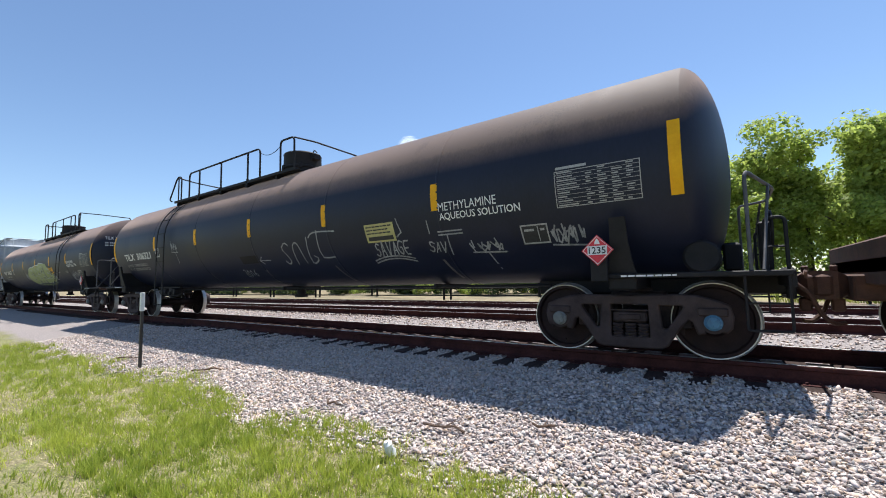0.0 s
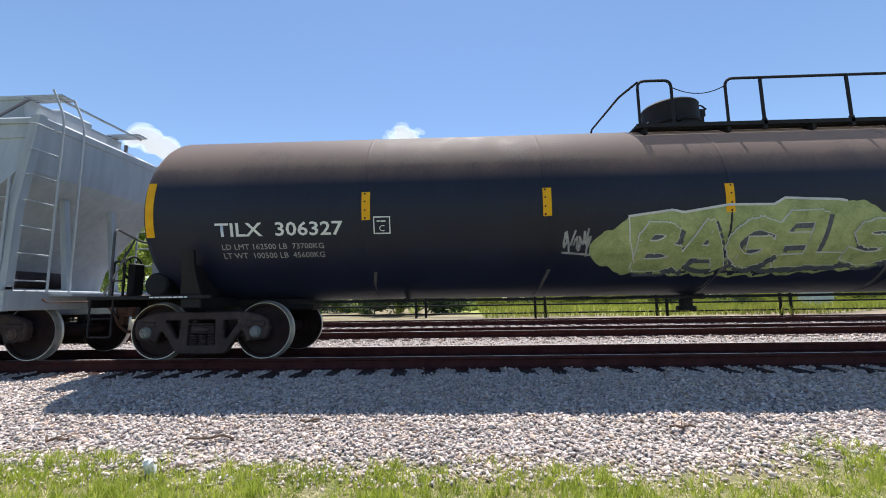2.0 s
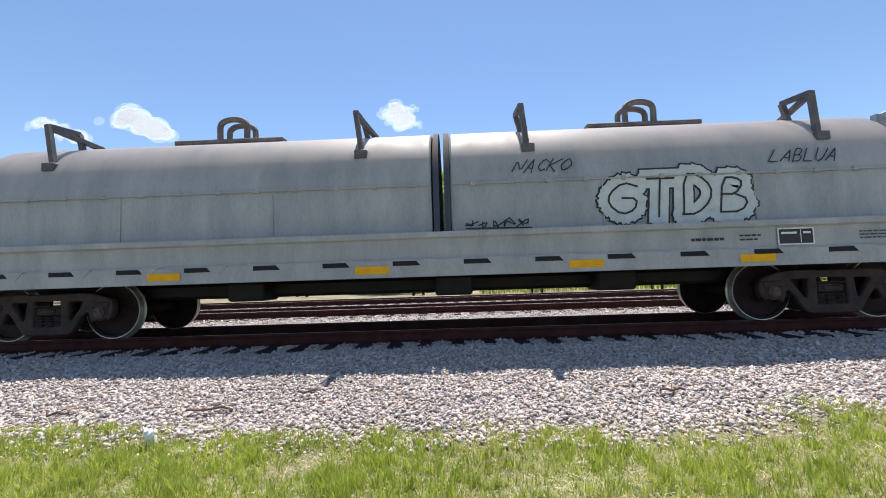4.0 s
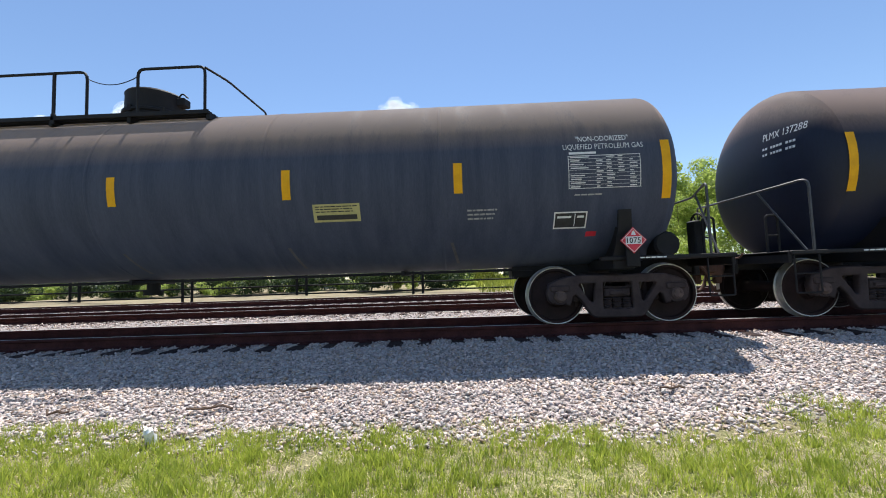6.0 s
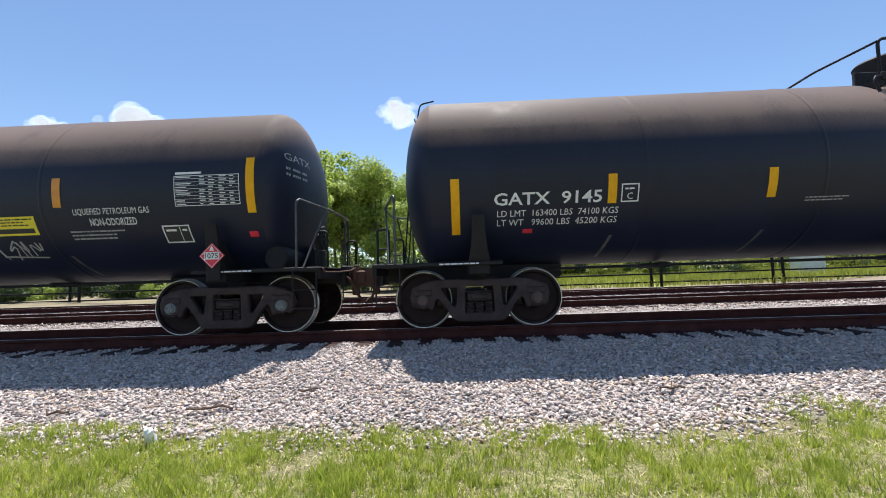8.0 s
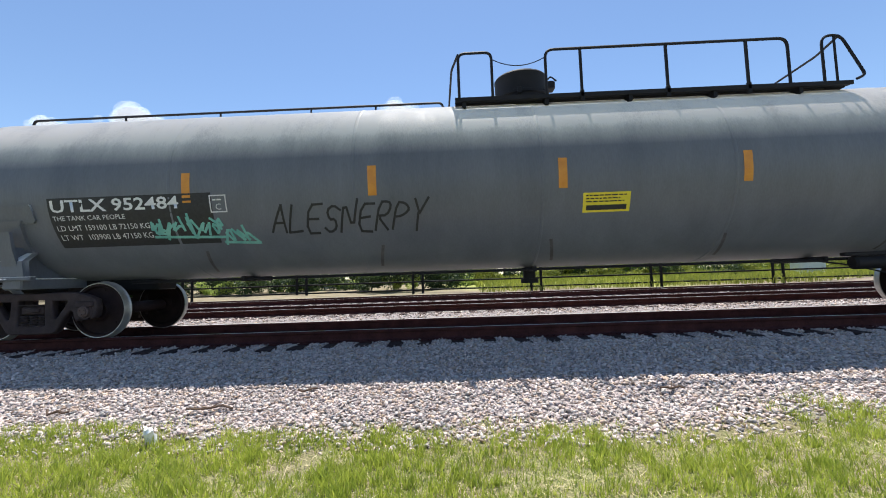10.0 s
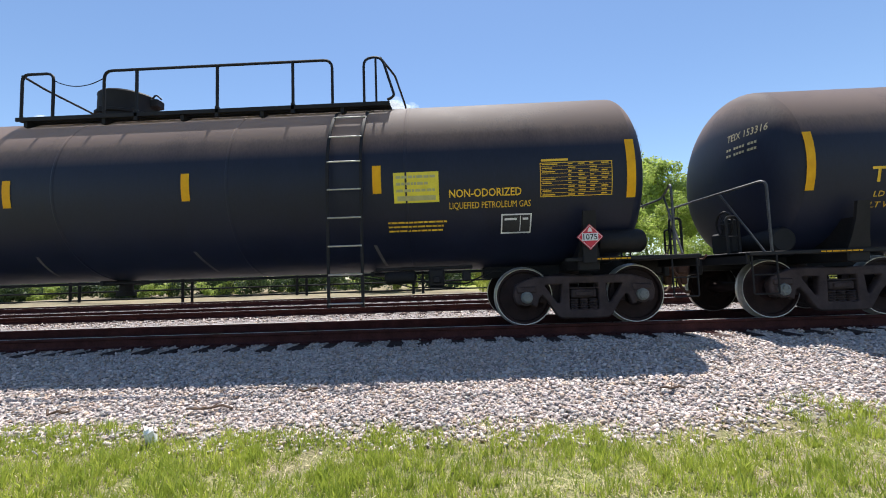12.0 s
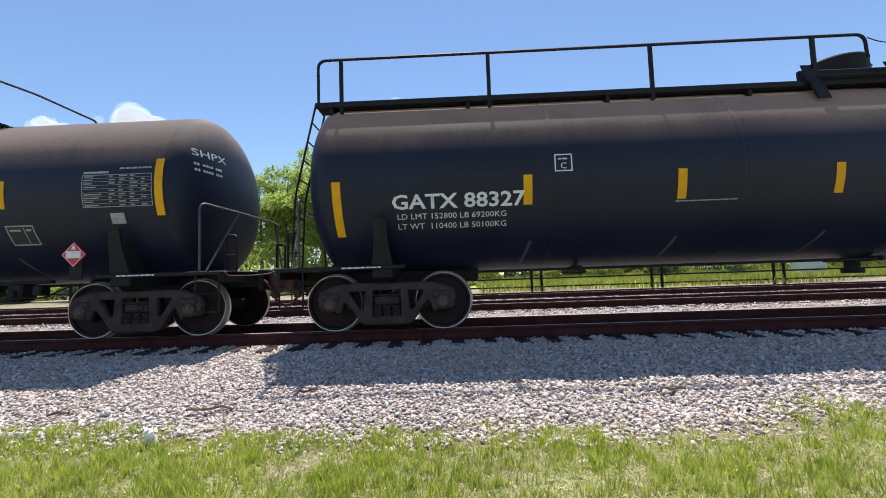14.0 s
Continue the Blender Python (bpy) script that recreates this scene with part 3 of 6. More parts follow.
def add_truck(car, u, cap="brown"):
    t = part("truck", MESH["bolster"], car, pose(u, 0, 0))
    for y in (-0.99, 0.99):
        part("side_frame", MESH["frame"], t, pose(0, y, 0))
        for x in (-0.15, 0, 0.15):
            part("spring", MESH["spring"], t, pose(x, y, 0))
    for x in (-0.889, 0.889):
        w = part("wheelset", MESH["wheelset"], t, pose(x, 0, WHEEL))
        WHEELSETS.append((w, x))
        for turn in (0, 180):
            part("bearing_housing", MESH["housing"], t, pose(x, 0, WHEEL, 0, 0, turn))
        kind_ = "blue" if cap == "vivid" and x < 0 else cap
        part("bearing_cap", MESH[kind_], t, pose(x, 0, WHEEL), "bright blue bearing cap" if kind_ == "vivid" else "blue-grey bearing cap" if kind_ == "blue" else "")
        part("bearing_cap", MESH["brown"], t, pose(x, 0, WHEEL, 0, 0, 180))


def add_sill(car, bolster, striker, sign, mat):
    """The stub sill under one end of a tank, its bolster, two saddles, the end deck and its beams."""
    a, b = sorted((sign * (bolster - 1.5), sign * striker))
    s = Shape()
    s.box(a, b, -0.24, 0.24, 0.76, 1.04, 0.02)
    s.box(*sorted((sign * (striker - 0.10), sign * striker)), -0.3, 0.3, 0.70, 1.08, 0.02)
    sill = part("stub_sill", s.mesh("stub_sill", FRAME), car)
    beam = Shape().box(*sorted((sign * (bolster - 0.16), sign * (bolster + 0.16))), -1.36, 1.36, 0.84, 1.02, 0.02)
    part("body_bolster", beam.mesh("body_bolster", mat), sill)
    for y in (-1, 1):
        w_ = Shape()
        w_.rings([[(sign * bolster + dx, y * yy, zz) for dx, yy, zz in ((-w, d, h), (w, d, h), (w, d - 0.05, h), (-w, d - 0.05, h))] for w, d, h in ((0.17, 1.36, 1.02), (0.13, 1.40, 1.20), (0.10, 1.46, 1.45), (0.09, 1.50, 1.72))])
        w_.rings([[(sign * bolster + dx, y * yy, zz) for dx, yy, zz in ((-0.02, 0.4, z), (0.02, 0.4, z), (0.02, d, z), (-0.02, d, z))] for z, d in ((1.02, 1.34), (1.5, 1.44))])
        part("saddle", w_.mesh("saddle", mat), sill)
        e = Shape().box(*sorted((sign * (bolster - 0.35), sign * (striker - 0.12))), y * 1.36 - 0.05, y * 1.36 + 0.05, 0.98, 1.04, 0.01)
        part("deck_beam", e.mesh("deck_beam", mat), sill)
    d_ = Shape()
    d_.box(*sorted((sign * (striker - 0.75), sign * (striker - 0.1))), -1.34, 1.34, 0.985, 1.015)
    d_.box(*sorted((sign * (striker - 0.16), sign * (striker - 0.1))), -1.36, 1.36, 0.86, 1.04, 0.01)
    part("end_deck", d_.mesh("end_deck", mat), sill)


def end_rail_mesh(striker, sign):
    """Pipe handrail round the tank end: a side post, the cross rail and a leaning brace."""
    s = Shape()
    x = sign * (striker - 0.46)
    out = sign * 0.30
    for yy in (-1.38, 1.38):
        s.tube([(x, yy, 1.02), (x, yy, 2.10), (x + out, yy * 0.35, 2.02), (x + out, 0.0, 2.02)], 0.019, 8, 0.12)
        s.tube([(x + out * 0.8, yy * 0.5, 2.02), (x + out * 0.35, yy, 1.04)], 0.016, 7)
    return s.mesh("end_handrail", PIPE)


def step_mesh(striker, sign, yy):
    """A hanging stirrup step under a corner of the end deck."""
    s = Shape()
    a, b = sign * (striker - 0.16), sign * (striker - 0.52)
    s.tube([(a, yy, 1.0), (a, yy, 0.42), (b, yy, 0.42), (b, yy, 1.0)], 0.014, 6, 0.03)
    s.tube([(a, yy, 0.70), (b, yy, 0.70)], 0.012, 6)
    return s.mesh("stirrup_step", FRAME)


def grab_mesh(striker, sign, yy):
    """A pair of upright grab posts with a bar between, at a corner of the end deck."""
    s = Shape()
    a, b = sign * (striker - 0.12), sign * (striker - 0.30)
    s.tube([(a, yy, 1.0), (a, yy, 1.62), (b, yy, 1.62), (b, yy, 1.0)], 0.020, 7, 0.06)
    s.tube([(a, yy, 1.30), (b, yy, 1.30)], 0.014, 6)
    return s.mesh("grab_iron", FRAME)


def brake_gear_mesh(sign):
    """Hand-brake wheel and air reservoir on an end deck, valves beside them."""
    s = Shape()
    s.lathe([(-0.55, 0.0), (-0.55, 0.17), (-0.52, 0.2), (0.42, 0.2), (0.45, 0.17), (0.45, 0.0)], 16, "y", (sign * 8.95, -0.5, 1.22))
    s.box(*sorted((sign * 9.15, sign * 9.35)), -0.25, 0.1, 1.05, 1.42, 0.03)
    ring = [(sign * 9.62, -0.72 + 0.2 * math.cos(a), 1.52 + 0.2 * math.sin(a)) for a in (k * math.pi / 8 for k in range(17))]
    s.tube(ring, 0.018, 6)
    for k in range(3):
        a = k * math.pi / 3
        s.tube([(sign * 9.62, -0.72 - 0.2 * math.cos(a), 1.52 - 0.2 * math.sin(a)), (sign * 9.62, -0.72 + 0.2 * math.cos(a), 1.52 + 0.2 * math.sin(a))], 0.012, 5)
    s.box(*sorted((sign * 9.5, sign * 9.62)), -0.84, -0.60, 1.05, 1.6, 0.02)
    return s.mesh("hand_brake", FRAME)


def underframe_mesh(sign, half):
    """Brake cylinder, valve block, pipes and the bottom outlet under the belly."""
    s = Shape()
    c = sign * (half - 2.3)
    s.box(c - 0.13, c + 0.13, -0.80, -0.50, 0.66, 0.96, 0.03)
    s.box(c - 0.05, c + 0.07, -0.86, -0.78, 0.72, 0.84, 0.02)
    s.lathe([(c - 0.85, 0.0), (c - 0.85, 0.08), (c - 0.82, 0.11), (c - 0.36, 0.11), (c - 0.32, 0.0)], 14, "x", (0, -0.7, 0.83))
    s.tube([(c - 0.3, -0.72, 0.80), (c - 0.1, -0.76, 0.72), (c + 0.5, -0.78, 0.70), (c + 0.9, -0.72, 0.88)], 0.014, 6, 0.06)
    s.tube([(c - 1.4, -0.66, 0.88), (c - 0.9, -0.7, 0.80), (c - 0.4, -0.76, 0.66), (c + 0.3, -0.8, 0.64)], 0.012, 6, 0.06)
    s.box(c - 1.0, c + 0.6, -0.76, -0.66, 0.94, 1.0, 0.01)
    s.box(c + 0.42, c + 0.56, -0.9, -0.7, 0.74, 0.92, 0.02)
    s.tube([(-half + 1.2, -0.5, 0.90), (half - 1.2, -0.5, 0.90)], 0.024, 6)
    s.lathe([(0.66, 0.0), (0.66, 0.16), (0.74, 0.16), (0.74, 0.11), (0.95, 0.11)], 14, "z")
    for x in (-half + 3.2, 0, half - 3.4):
        s.box(x - 0.03, x + 0.03, -0.55, 0.55, 0.86, 0.95, 0.008)
    return s.mesh("underframe", FRAME)


def tank_mesh(radius, zc, length, mat, head=0.55):
    """A long tank with dished ends, weld seams and a jacket lip below."""
    prof = []
    for i in range(17):
        a = math.pi / 2 * i / 16
        prof.append((-length - head * math.cos(a), radius * math.sin(a)))
    body = [-length * 0.62, -length * 0.31, 0, length * 0.31, length * 0.62]
    for x in body:
        prof += [(x - 0.03, radius), (x - 0.012, radius + 0.006), (x + 0.012, radius + 0.006), (x + 0.03, radius)]
    prof += [(-x, r) for x, r in prof[:17]][::-1]
    s = Shape()
    s.lathe(prof, 72, "x", (0, 0, zc))
    return s.mesh("tank", mat, smooth=13)


def dome_mesh(z):
    s = Shape()
    s.lathe([(z - 0.3, 0.50), (z + 0.12, 0.50), (z + 0.14, 0.53), (z + 0.18, 0.53), (z + 0.20, 0.49), (z + 0.50, 0.48), (z + 0.53, 0.49), (z + 0.56, 0.47), (z + 0.575, 0.40), (z + 0.58, 0.0)], 28, "z")
    s.box(0.40, 0.62, -0.10, 0.10, z + 0.34, z + 0.50, 0.02)
    s.tube([(0.45, -0.05, z + 0.48), (0.55, -0.05, z + 0.60), (0.66, -0.05, z + 0.50)], 0.015, 6, 0.05)
    for k in range(6):
        a = k * math.pi / 3 + 0.3
        s.box(0.5 * math.cos(a) - 0.04, 0.5 * math.cos(a) + 0.04, 0.5 * math.sin(a) - 0.04, 0.5 * math.sin(a) + 0.04, z + 0.10, z + 0.22, 0.01)
    return s.mesh("dome_housing", FRAME)


def add_platform(car, a, b, z, top, near=-0.95, longer=0.0):
    """A top walkway from u = a (the dome's end) to b, with handrails, a chain and a ladder hoop."""
    k = 1 if b > a else -1
    deck = Shape()
    lo, hi = min(a, b), max(a, b)
    for y in (near, near + 0.12, near + 0.24):
        deck.box(lo, hi, y, y + 0.09, z - 0.035, z)
    deck.box(lo, hi, near - 0.03, near - 0.005, z - 0.05, z + 0.015)
    deck.box(lo, hi, 0.86, 0.98, z - 0.04, z)
    x = lo + 0.15
    while x < hi:
        deck.box(x - 0.03, x + 0.03, near, near + 0.34, z - 0.14, z - 0.04)
        deck.box(x - 0.03, x + 0.03, 0.66, 0.98, z - 0.14, z - 0.04)
        x += 1.35
    p = part("platform", deck.mesh("platform", FRAME), car)
    rail = Shape()
    u = lambda d: a + k * d
    m = longer
    rail.tube([(u(0.07), near, z - 0.05), (u(0.07), near, top), (u(0.62 + m), near, top), (u(0.62 + m), near, z)], 0.024, 7, 0.12)
    rail.tube([(u(0.07), near, top - 0.02), (u(-0.04), near + 0.5, top - 0.02), (u(-0.10), 0.9, top - 0.06), (u(-0.10), 0.95, z), (u(0.25), 0.95, z + 0.02)], 0.02, 7, 0.08)
    rail.tube([(u(1.5 + m), near, z), (u(1.5 + m), near, top), (u(5.39 + m), near, top), (u(5.39 + m), near, z)], 0.024, 7, 0.14)
    part("handrail", rail.mesh("handrail", FRAME), p)
    for d in (2.07 + m, 3.45 + m, 4.73 + m):
        post = Shape()
        post.box(u(d) - 0.02, u(d) + 0.02, near - 0.02, near + 0.012, z - 0.12, top)
        post.box(u(d) - 0.032, u(d) + 0.032, near - 0.03, near + 0.02, z - 0.12, z + 0.06, 0.005)
        part("post", post.mesh("post", FRAME), p)
    hoop = Shape()
    e = abs(b - a)
    hoop.tube([(u(e - 0.42), near, z), (u(e - 0.42), near, top), (u(e - 0.12), near, top + 0.02), (u(e + 0.10), near - 0.12, z + 0.05), (u(e - 0.02), near - 0.1, z)], 0.022, 7, 0.14)
    hoop.tube([(u(e - 0.22), near, z), (u(e - 0.22), near, top)], 0.020, 6)
    hoop.tube([(u(e - 0.14), near, top), (u(e + 0.02), near + 0.6, top - 0.02), (u(e + 0.06), 0.9, top - 0.06), (u(e + 0.06), 0.95, z)], 0.02, 7, 0.08)
    part("ladder_hoop", hoop.mesh("ladder_hoop", FRAME), p)
    chain = Shape()
    chain.tube([(u(0.62 + m + 0.88 * t), near, top - 0.12 - 0.14 * 4 * t * (1 - t) * 0.9) for t in (i / 10 for i in range(11))], 0.008, 5)
    part("chain", chain.mesh("chain", FRAME), p)
    return p


def add_ladder(car, u, side, zc, radius, top, bottom, bright):
    """A side ladder that follows the tank down to a stirrup below it."""
    rails = Shape()
    w = 0.25
    def at(z):
        if z < zc:
            return -(radius + 0.09)
        h = min(0.985, (z - zc) / radius)
        return -(radius + 0.09) * math.sqrt(1 - h * h)
    zs = [bottom + (top - bottom) * i / 16 for i in range(17)]
    for dx in (-w, w):
        rails.rings([[(u + dx - 0.022, at(z) - 0.01, z), (u + dx + 0.022, at(z) - 0.01, z), (u + dx + 0.022, at(z) + 0.01, z), (u + dx - 0.022, at(z) + 0.01, z)] for z in zs])
    lad = part("ladder", rails.mesh("ladder", FRAME), car)
    z = bottom + 0.06
    me = Shape().tube([(-w, 0, 0), (w, 0, 0)], 0.013, 6).mesh("rung", bright)
    while z < top - 0.05:
        part("rung", me, lad, pose(u, at(z) - 0.012, z))
        z += 0.42


def add_stripes(car, us, z0, z1, side, mat, w=0.13):
    for u in us:
        part("reflective_stripe", mark_mesh("reflective_stripe", strips(u - w / 2, u + w / 2, z0, z1), side, mat), car)


def add_table(car, u0, u1, z0, z1, side, mat, seed=1, rows=9):
    """A stencilled data table: frame, ruled lines and bars of small writing."""
    rng = random.Random(seed)
    polys = []
    t = 0.010
    for a, b, c, d in ((u0, u1, z0, z0 + t), (u0, u1, z1 - t, z1), (u0, u0 + t, z0, z1), (u1 - t, u1, z0, z1)):
        polys += strips(a, b, c, d, 1 if d - c < 0.1 else 4)
    h = (z1 - z0) / rows
    cols = [u0 + (u1 - u0) * c for c in (0.02, 0.38, 0.52, 0.68, 0.84, 0.99)]
    for i in range(rows):
        z = z0 + h * i
        if i:
            polys += strips(u0, u1, z - 0.0025, z + 0.0025, 1)
        for c0, c1 in zip(cols, cols[1:]):
            if rng.random() < 0.85:
                polys += strips(c0 + 0.01, c0 + (c1 - c0) * rng.uniform(0.35, 0.8), z + h * 0.36, z + h * 0.66, 1)
    polys += strips(u0 + 0.02, u0 + 0.42, z1 + 0.02, z1 + 0.055, 1)
    return part("data_table", mark_mesh("data_table", polys, side, mat, 0.007), car)


def add_bars(car, u0, u1, z0, z1, side, mat, rows=2, seed=3, name="small_print"):
    """Writing too small to read, as broken bars."""
    rng = random.Random(seed)
    polys = []
    h = (z1 - z0) / rows
    for i in range(rows):
        u = u0
        end = u1 if i == rows - 1 else u0 + (u1 - u0) * rng.uniform(0.75, 1)
        while u < end - 0.02:
            w = min(end - u, rng.uniform(0.03, 0.11))
            polys += strips(u, u + w, z0 + h * i + h * 0.28, z0 + h * i + h * 0.68, 1)
            u += w + 0.014
    return part(name, mark_mesh(name, polys, side, mat, 0.007), car)


def add_label(car, u0, u1, z0, z1, side, mat, ink, seed=5, name="warning_label"):
    lab = part(name, mark_mesh(name, strips(u0, u1, z0, z1, 4), side, mat, 0.005), car)
    add_bars(lab, u0 + 0.04, u1 - 0.04, z0 + 0.13, z1 - 0.02, side, ink, 3, seed)
    part("number_bar", mark_mesh("number_bar", strips(u0 + 0.05, u1 - 0.05, z0 + 0.03, z0 + 0.10, 1), side, ink, 0.008), lab)
    return lab


def add_small_plate(car, u0, u1, z0, z1, side, mat, lean=0.0):
    t = 0.02
    polys = strips(u0, u1, z0, z0 + t, 1) + strips(u0, u1, z1 - t, z1, 1) + strips(u0, u0 + t, z0, z1, 3) + strips(u1 - t, u1, z0, z1, 3)
    m = u0 + (u1 - u0) * 0.62
    polys += strips(m, m + 0.012, z0 + 0.03, z1 - 0.03, 2) + strips(u0 + 0.05, m - 0.05, z1 - 0.09, z1 - 0.06, 1) + strips(m + 0.04, u1 - 0.05, z1 - 0.09, z1 - 0.06, 1)
    base = part("test_plate", mark_mesh("test_plate", strips(u0, u1, z0, z1, 3), side, INK, 0.005), car)
    part("plate_ruling", mark_mesh("plate_ruling", polys, side, mat, 0.009), base)


def add_plate_c(car, u, z, side, mat, s=0.26):
    t = 0.018
    polys = strips(u, u + s, z, z + t, 1) + strips(u, u + s, z + s - t, z + s, 1) + strips(u, u + t, z, z + s, 3) + strips(u + s - t, u + s, z, z + s, 3)
    box = part("plate_mark", mark_mesh("plate_mark", polys, side, mat, 0.007), car)
    letters("letter", "C", u + s * 0.34, u + s * 0.66, z + s * 0.15, z + s * 0.5, side, mat, box)
    add_bars(box, u + s * 0.2, u + s * 0.8, z + s * 0.62, z + s * 0.84, side, mat, 1)


def add_placard(car, u, z, number, y=-1.52):
    """A diamond hazard placard on a bracket."""
    h = 0.19
    s = Shape()
    s.rings([[(u + a, y + dy, z + b) for a, b in ((0, -h), (h, 0), (0, h), (-h, 0))] for dy in (0, -0.012)])
    p = part("hazard_placard", s.mesh("hazard_placard", RED, smooth=0), car)
    edge = Shape()
    g = h * 0.90
    edge.tube([(u, y - 0.014, z - g), (u + g, y - 0.014, z), (u, y - 0.014, z + g), (u - g, y - 0.014, z), (u, y - 0.014, z - g)], 0.005, 4)
    part("white_border", edge.mesh("white_border", WHITE), p)
    flat = Side(flat=y - 0.014)
    part("white_band", mark_mesh("white_band", strips(u - 0.115, u + 0.115, z - 0.055, z + 0.055, 1), flat, WHITE, 0.003), p)
    if number:
        letters("number", number, u - 0.10, u + 0.10, z - 0.042, z + 0.042, flat, INK, p, 0.007, 0.01)
    part("flame_mark", mark_mesh("flame_mark", [[(u - 0.035, z + 0.075), (u + 0.035, z + 0.075), (u + 0.02, z + 0.12), (u, z + 0.145), (u - 0.02, z + 0.12)]], flat, WHITE, 0.003), p)
    bracket = Shape().box(u - 0.10, u + 0.10, y + 0.02, y + 0.06, z - 0.38, z + 0.06, 0.01)
    part("placard_bracket", bracket.mesh("placard_bracket", FRAME), p)


CARS = []


def add_car(name, place, label, category, group="rail cars of the train"):
    car = thing(name, None, pose(place, TRACK, 0), label, category, group)
    CARS.append((car, place))
    return car


def tank_car(place, half, label, paint, stripes, ends, stripe_z, end_z, tape, platform, caps="brown", zc=2.41, radius=1.47, length=8.8, head=0.50, bright=FRAME, ladder=True, longer=0.0):
    """A tank car with its trucks, ends, walkway and stripes; returns it and its side."""
    car = add_car("tank_car", place, label, "tank car")
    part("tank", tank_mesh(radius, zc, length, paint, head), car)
    side = Side(zc, radius)
    striker = half + 1.72
    for sign in (1, -1):
        add_truck(car, sign * half, caps)
        add_sill(car, half, striker, sign, PALE if paint is PALE else FRAME)
        part("end_handrail", end_rail_mesh(striker, sign), car)
        for yy in (-1.38, 1.38):
            part("stirrup_step", step_mesh(striker, sign, yy), car)
        for yy in (-0.95, 0.95):
            part("grab_iron", grab_mesh(striker, sign, yy), car)
        part("coupler", MESH["coupler"], car, pose(sign * (striker + 0.06), 0, 0.86, 0, 0, 0 if sign > 0 else 180), "rusty knuckle coupler")
        add_bars(car, sign * half - 0.0 if sign > 0 else -half - 0.6, sign * half + 0.6 if sign > 0 else -half, 0.985, 1.035, Side(flat=-1.415), WHITE if tape is not LETTERY else YELLOW, 1, 11, "sill_lettering")
    part("hand_brake", brake_gear_mesh(-1 if platform and platform[1] > platform[0] else 1), car)
    part("underframe", underframe_mesh(1 if not platform or platform[1] > platform[0] else -1, half), car)
    part("dome_housing", dome_mesh(zc + radius), car)
    if platform:
        a, b = platform
        add_platform(car, a, b, zc + radius - 0.16, zc + radius + 0.61, longer=longer)
        if ladder:
            add_ladder(car, b - 0.62 if b > a else b + 0.62, side, zc, radius, zc + radius - 0.1, 0.42, bright)
    add_stripes(car, stripes, *stripe_z, side, YELLOW if tape is not ORANGE else ORANGE)
    add_stripes(car, (-ends, ends), *end_z, side, YELLOW)
    for u in stripes:
        part("jacket_strap", mark_mesh("jacket_strap", strips(u - 0.05, u + 0.0, zc - radius + 0.10, zc - radius + 0.42, 5, 0.10 if u < 0 else -0.10), side, DULL, 0.012), car)
    return car, side


def end_marks(car, text, tip, mat, z=2.95, length=8.8):
    """Reporting mark and three lines of small print on a tank end."""
    a, b = (-1.10, -0.42) if tip > 0 else (-0.42, -1.10)
    head_letters("end_mark", text, a, b, z, z + 0.12, tip, length, 2.41, 1.47, mat, car)
    for i in range(2):
        head_letters("end_print", "-- ---- ---", a, b + (a - b) * 0.2, z - 0.16 - i * 0.1, z - 0.12 - i * 0.1, tip, length, 2.41, 1.47, mat, car)


GASES = ("NON-ODORIZED", "LIQUEFIED PETROLEUM GAS")

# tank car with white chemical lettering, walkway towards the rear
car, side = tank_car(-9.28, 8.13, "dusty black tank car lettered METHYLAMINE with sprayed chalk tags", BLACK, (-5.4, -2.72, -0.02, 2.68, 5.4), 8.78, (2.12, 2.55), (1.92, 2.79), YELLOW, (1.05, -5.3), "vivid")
letters("reporting_mark", "TILX  306321", -7.89, -5.77, 1.90, 2.12, side, WHITE, car, bold=0.012)
letters("load_limit", "LD LMT 162800LB 73800 KG", -7.89, -6.25, 1.70, 1.78, side, SOFTWHITE, car)
letters("light_weight", "LT WT  100200LB 45500 KG", -7.89, -6.25, 1.57, 1.65, side, SOFTWHITE, car)
letters("cargo_name", "METHYLAMINE", 5.47, 6.50, 2.10, 2.23, side, WHITE, car, bold=0.01)
letters("cargo_name", "AQUEOUS SOLUTION", 5.47, 6.86, 1.94, 2.07, side, WHITE, car, bold=0.01)
add_table(car, 7.38, 8.42, 1.93, 2.40, side, SOFTWHITE, 1)
add_plate_c(car, -5.36, 1.92, side, WHITE)
add_small_plate(car, 6.80, 7.20, 1.50, 1.76, side, SOFTWHITE)
add_placard(car, 7.90, 1.33, "1235")
add_label(car, 3.77, 4.47, 1.72, 2.04, side, LABELP, INK, 6)


def sprayed(paths, width=0.022, label="chalk-white sprayed scribble"):
    part("sprayed_tag", mark_mesh("sprayed_tag", stroke_polys(paths, width), side, CHALK, 0.008), car, label=label)


for a, b, c, d, sd in ((-4.22, -3.82, 1.98, 2.32, 3), (5.91, 6.48, 1.42, 1.62, 6), (7.22, 7.72, 1.44, 1.74, 9)):
    sprayed(scribble(a, b, c, d, sd, 5))
sprayed([[(-4.0, 1.98), (-3.98, 1.80), (-4.02, 1.68)], [(6.18, 1.42), (6.22, 1.30), (6.25, 1.18)]])
sprayed(handwritten("SAVAGE", 3.88, 4.70, 1.47, 1.72, 8, 0.03), 0.026, "chalk-white sprayed word over two curved lines")
sprayed([[(3.75 + 0.96 * t, 1.36 + dz + 0.26 * t * (1 - t)) for t in (k / 8 for k in range(9))] for dz in (0.0, 0.045)])
sprayed(handwritten("SAV", 5.12, 5.46, 1.48, 1.66, 12, 0.03))
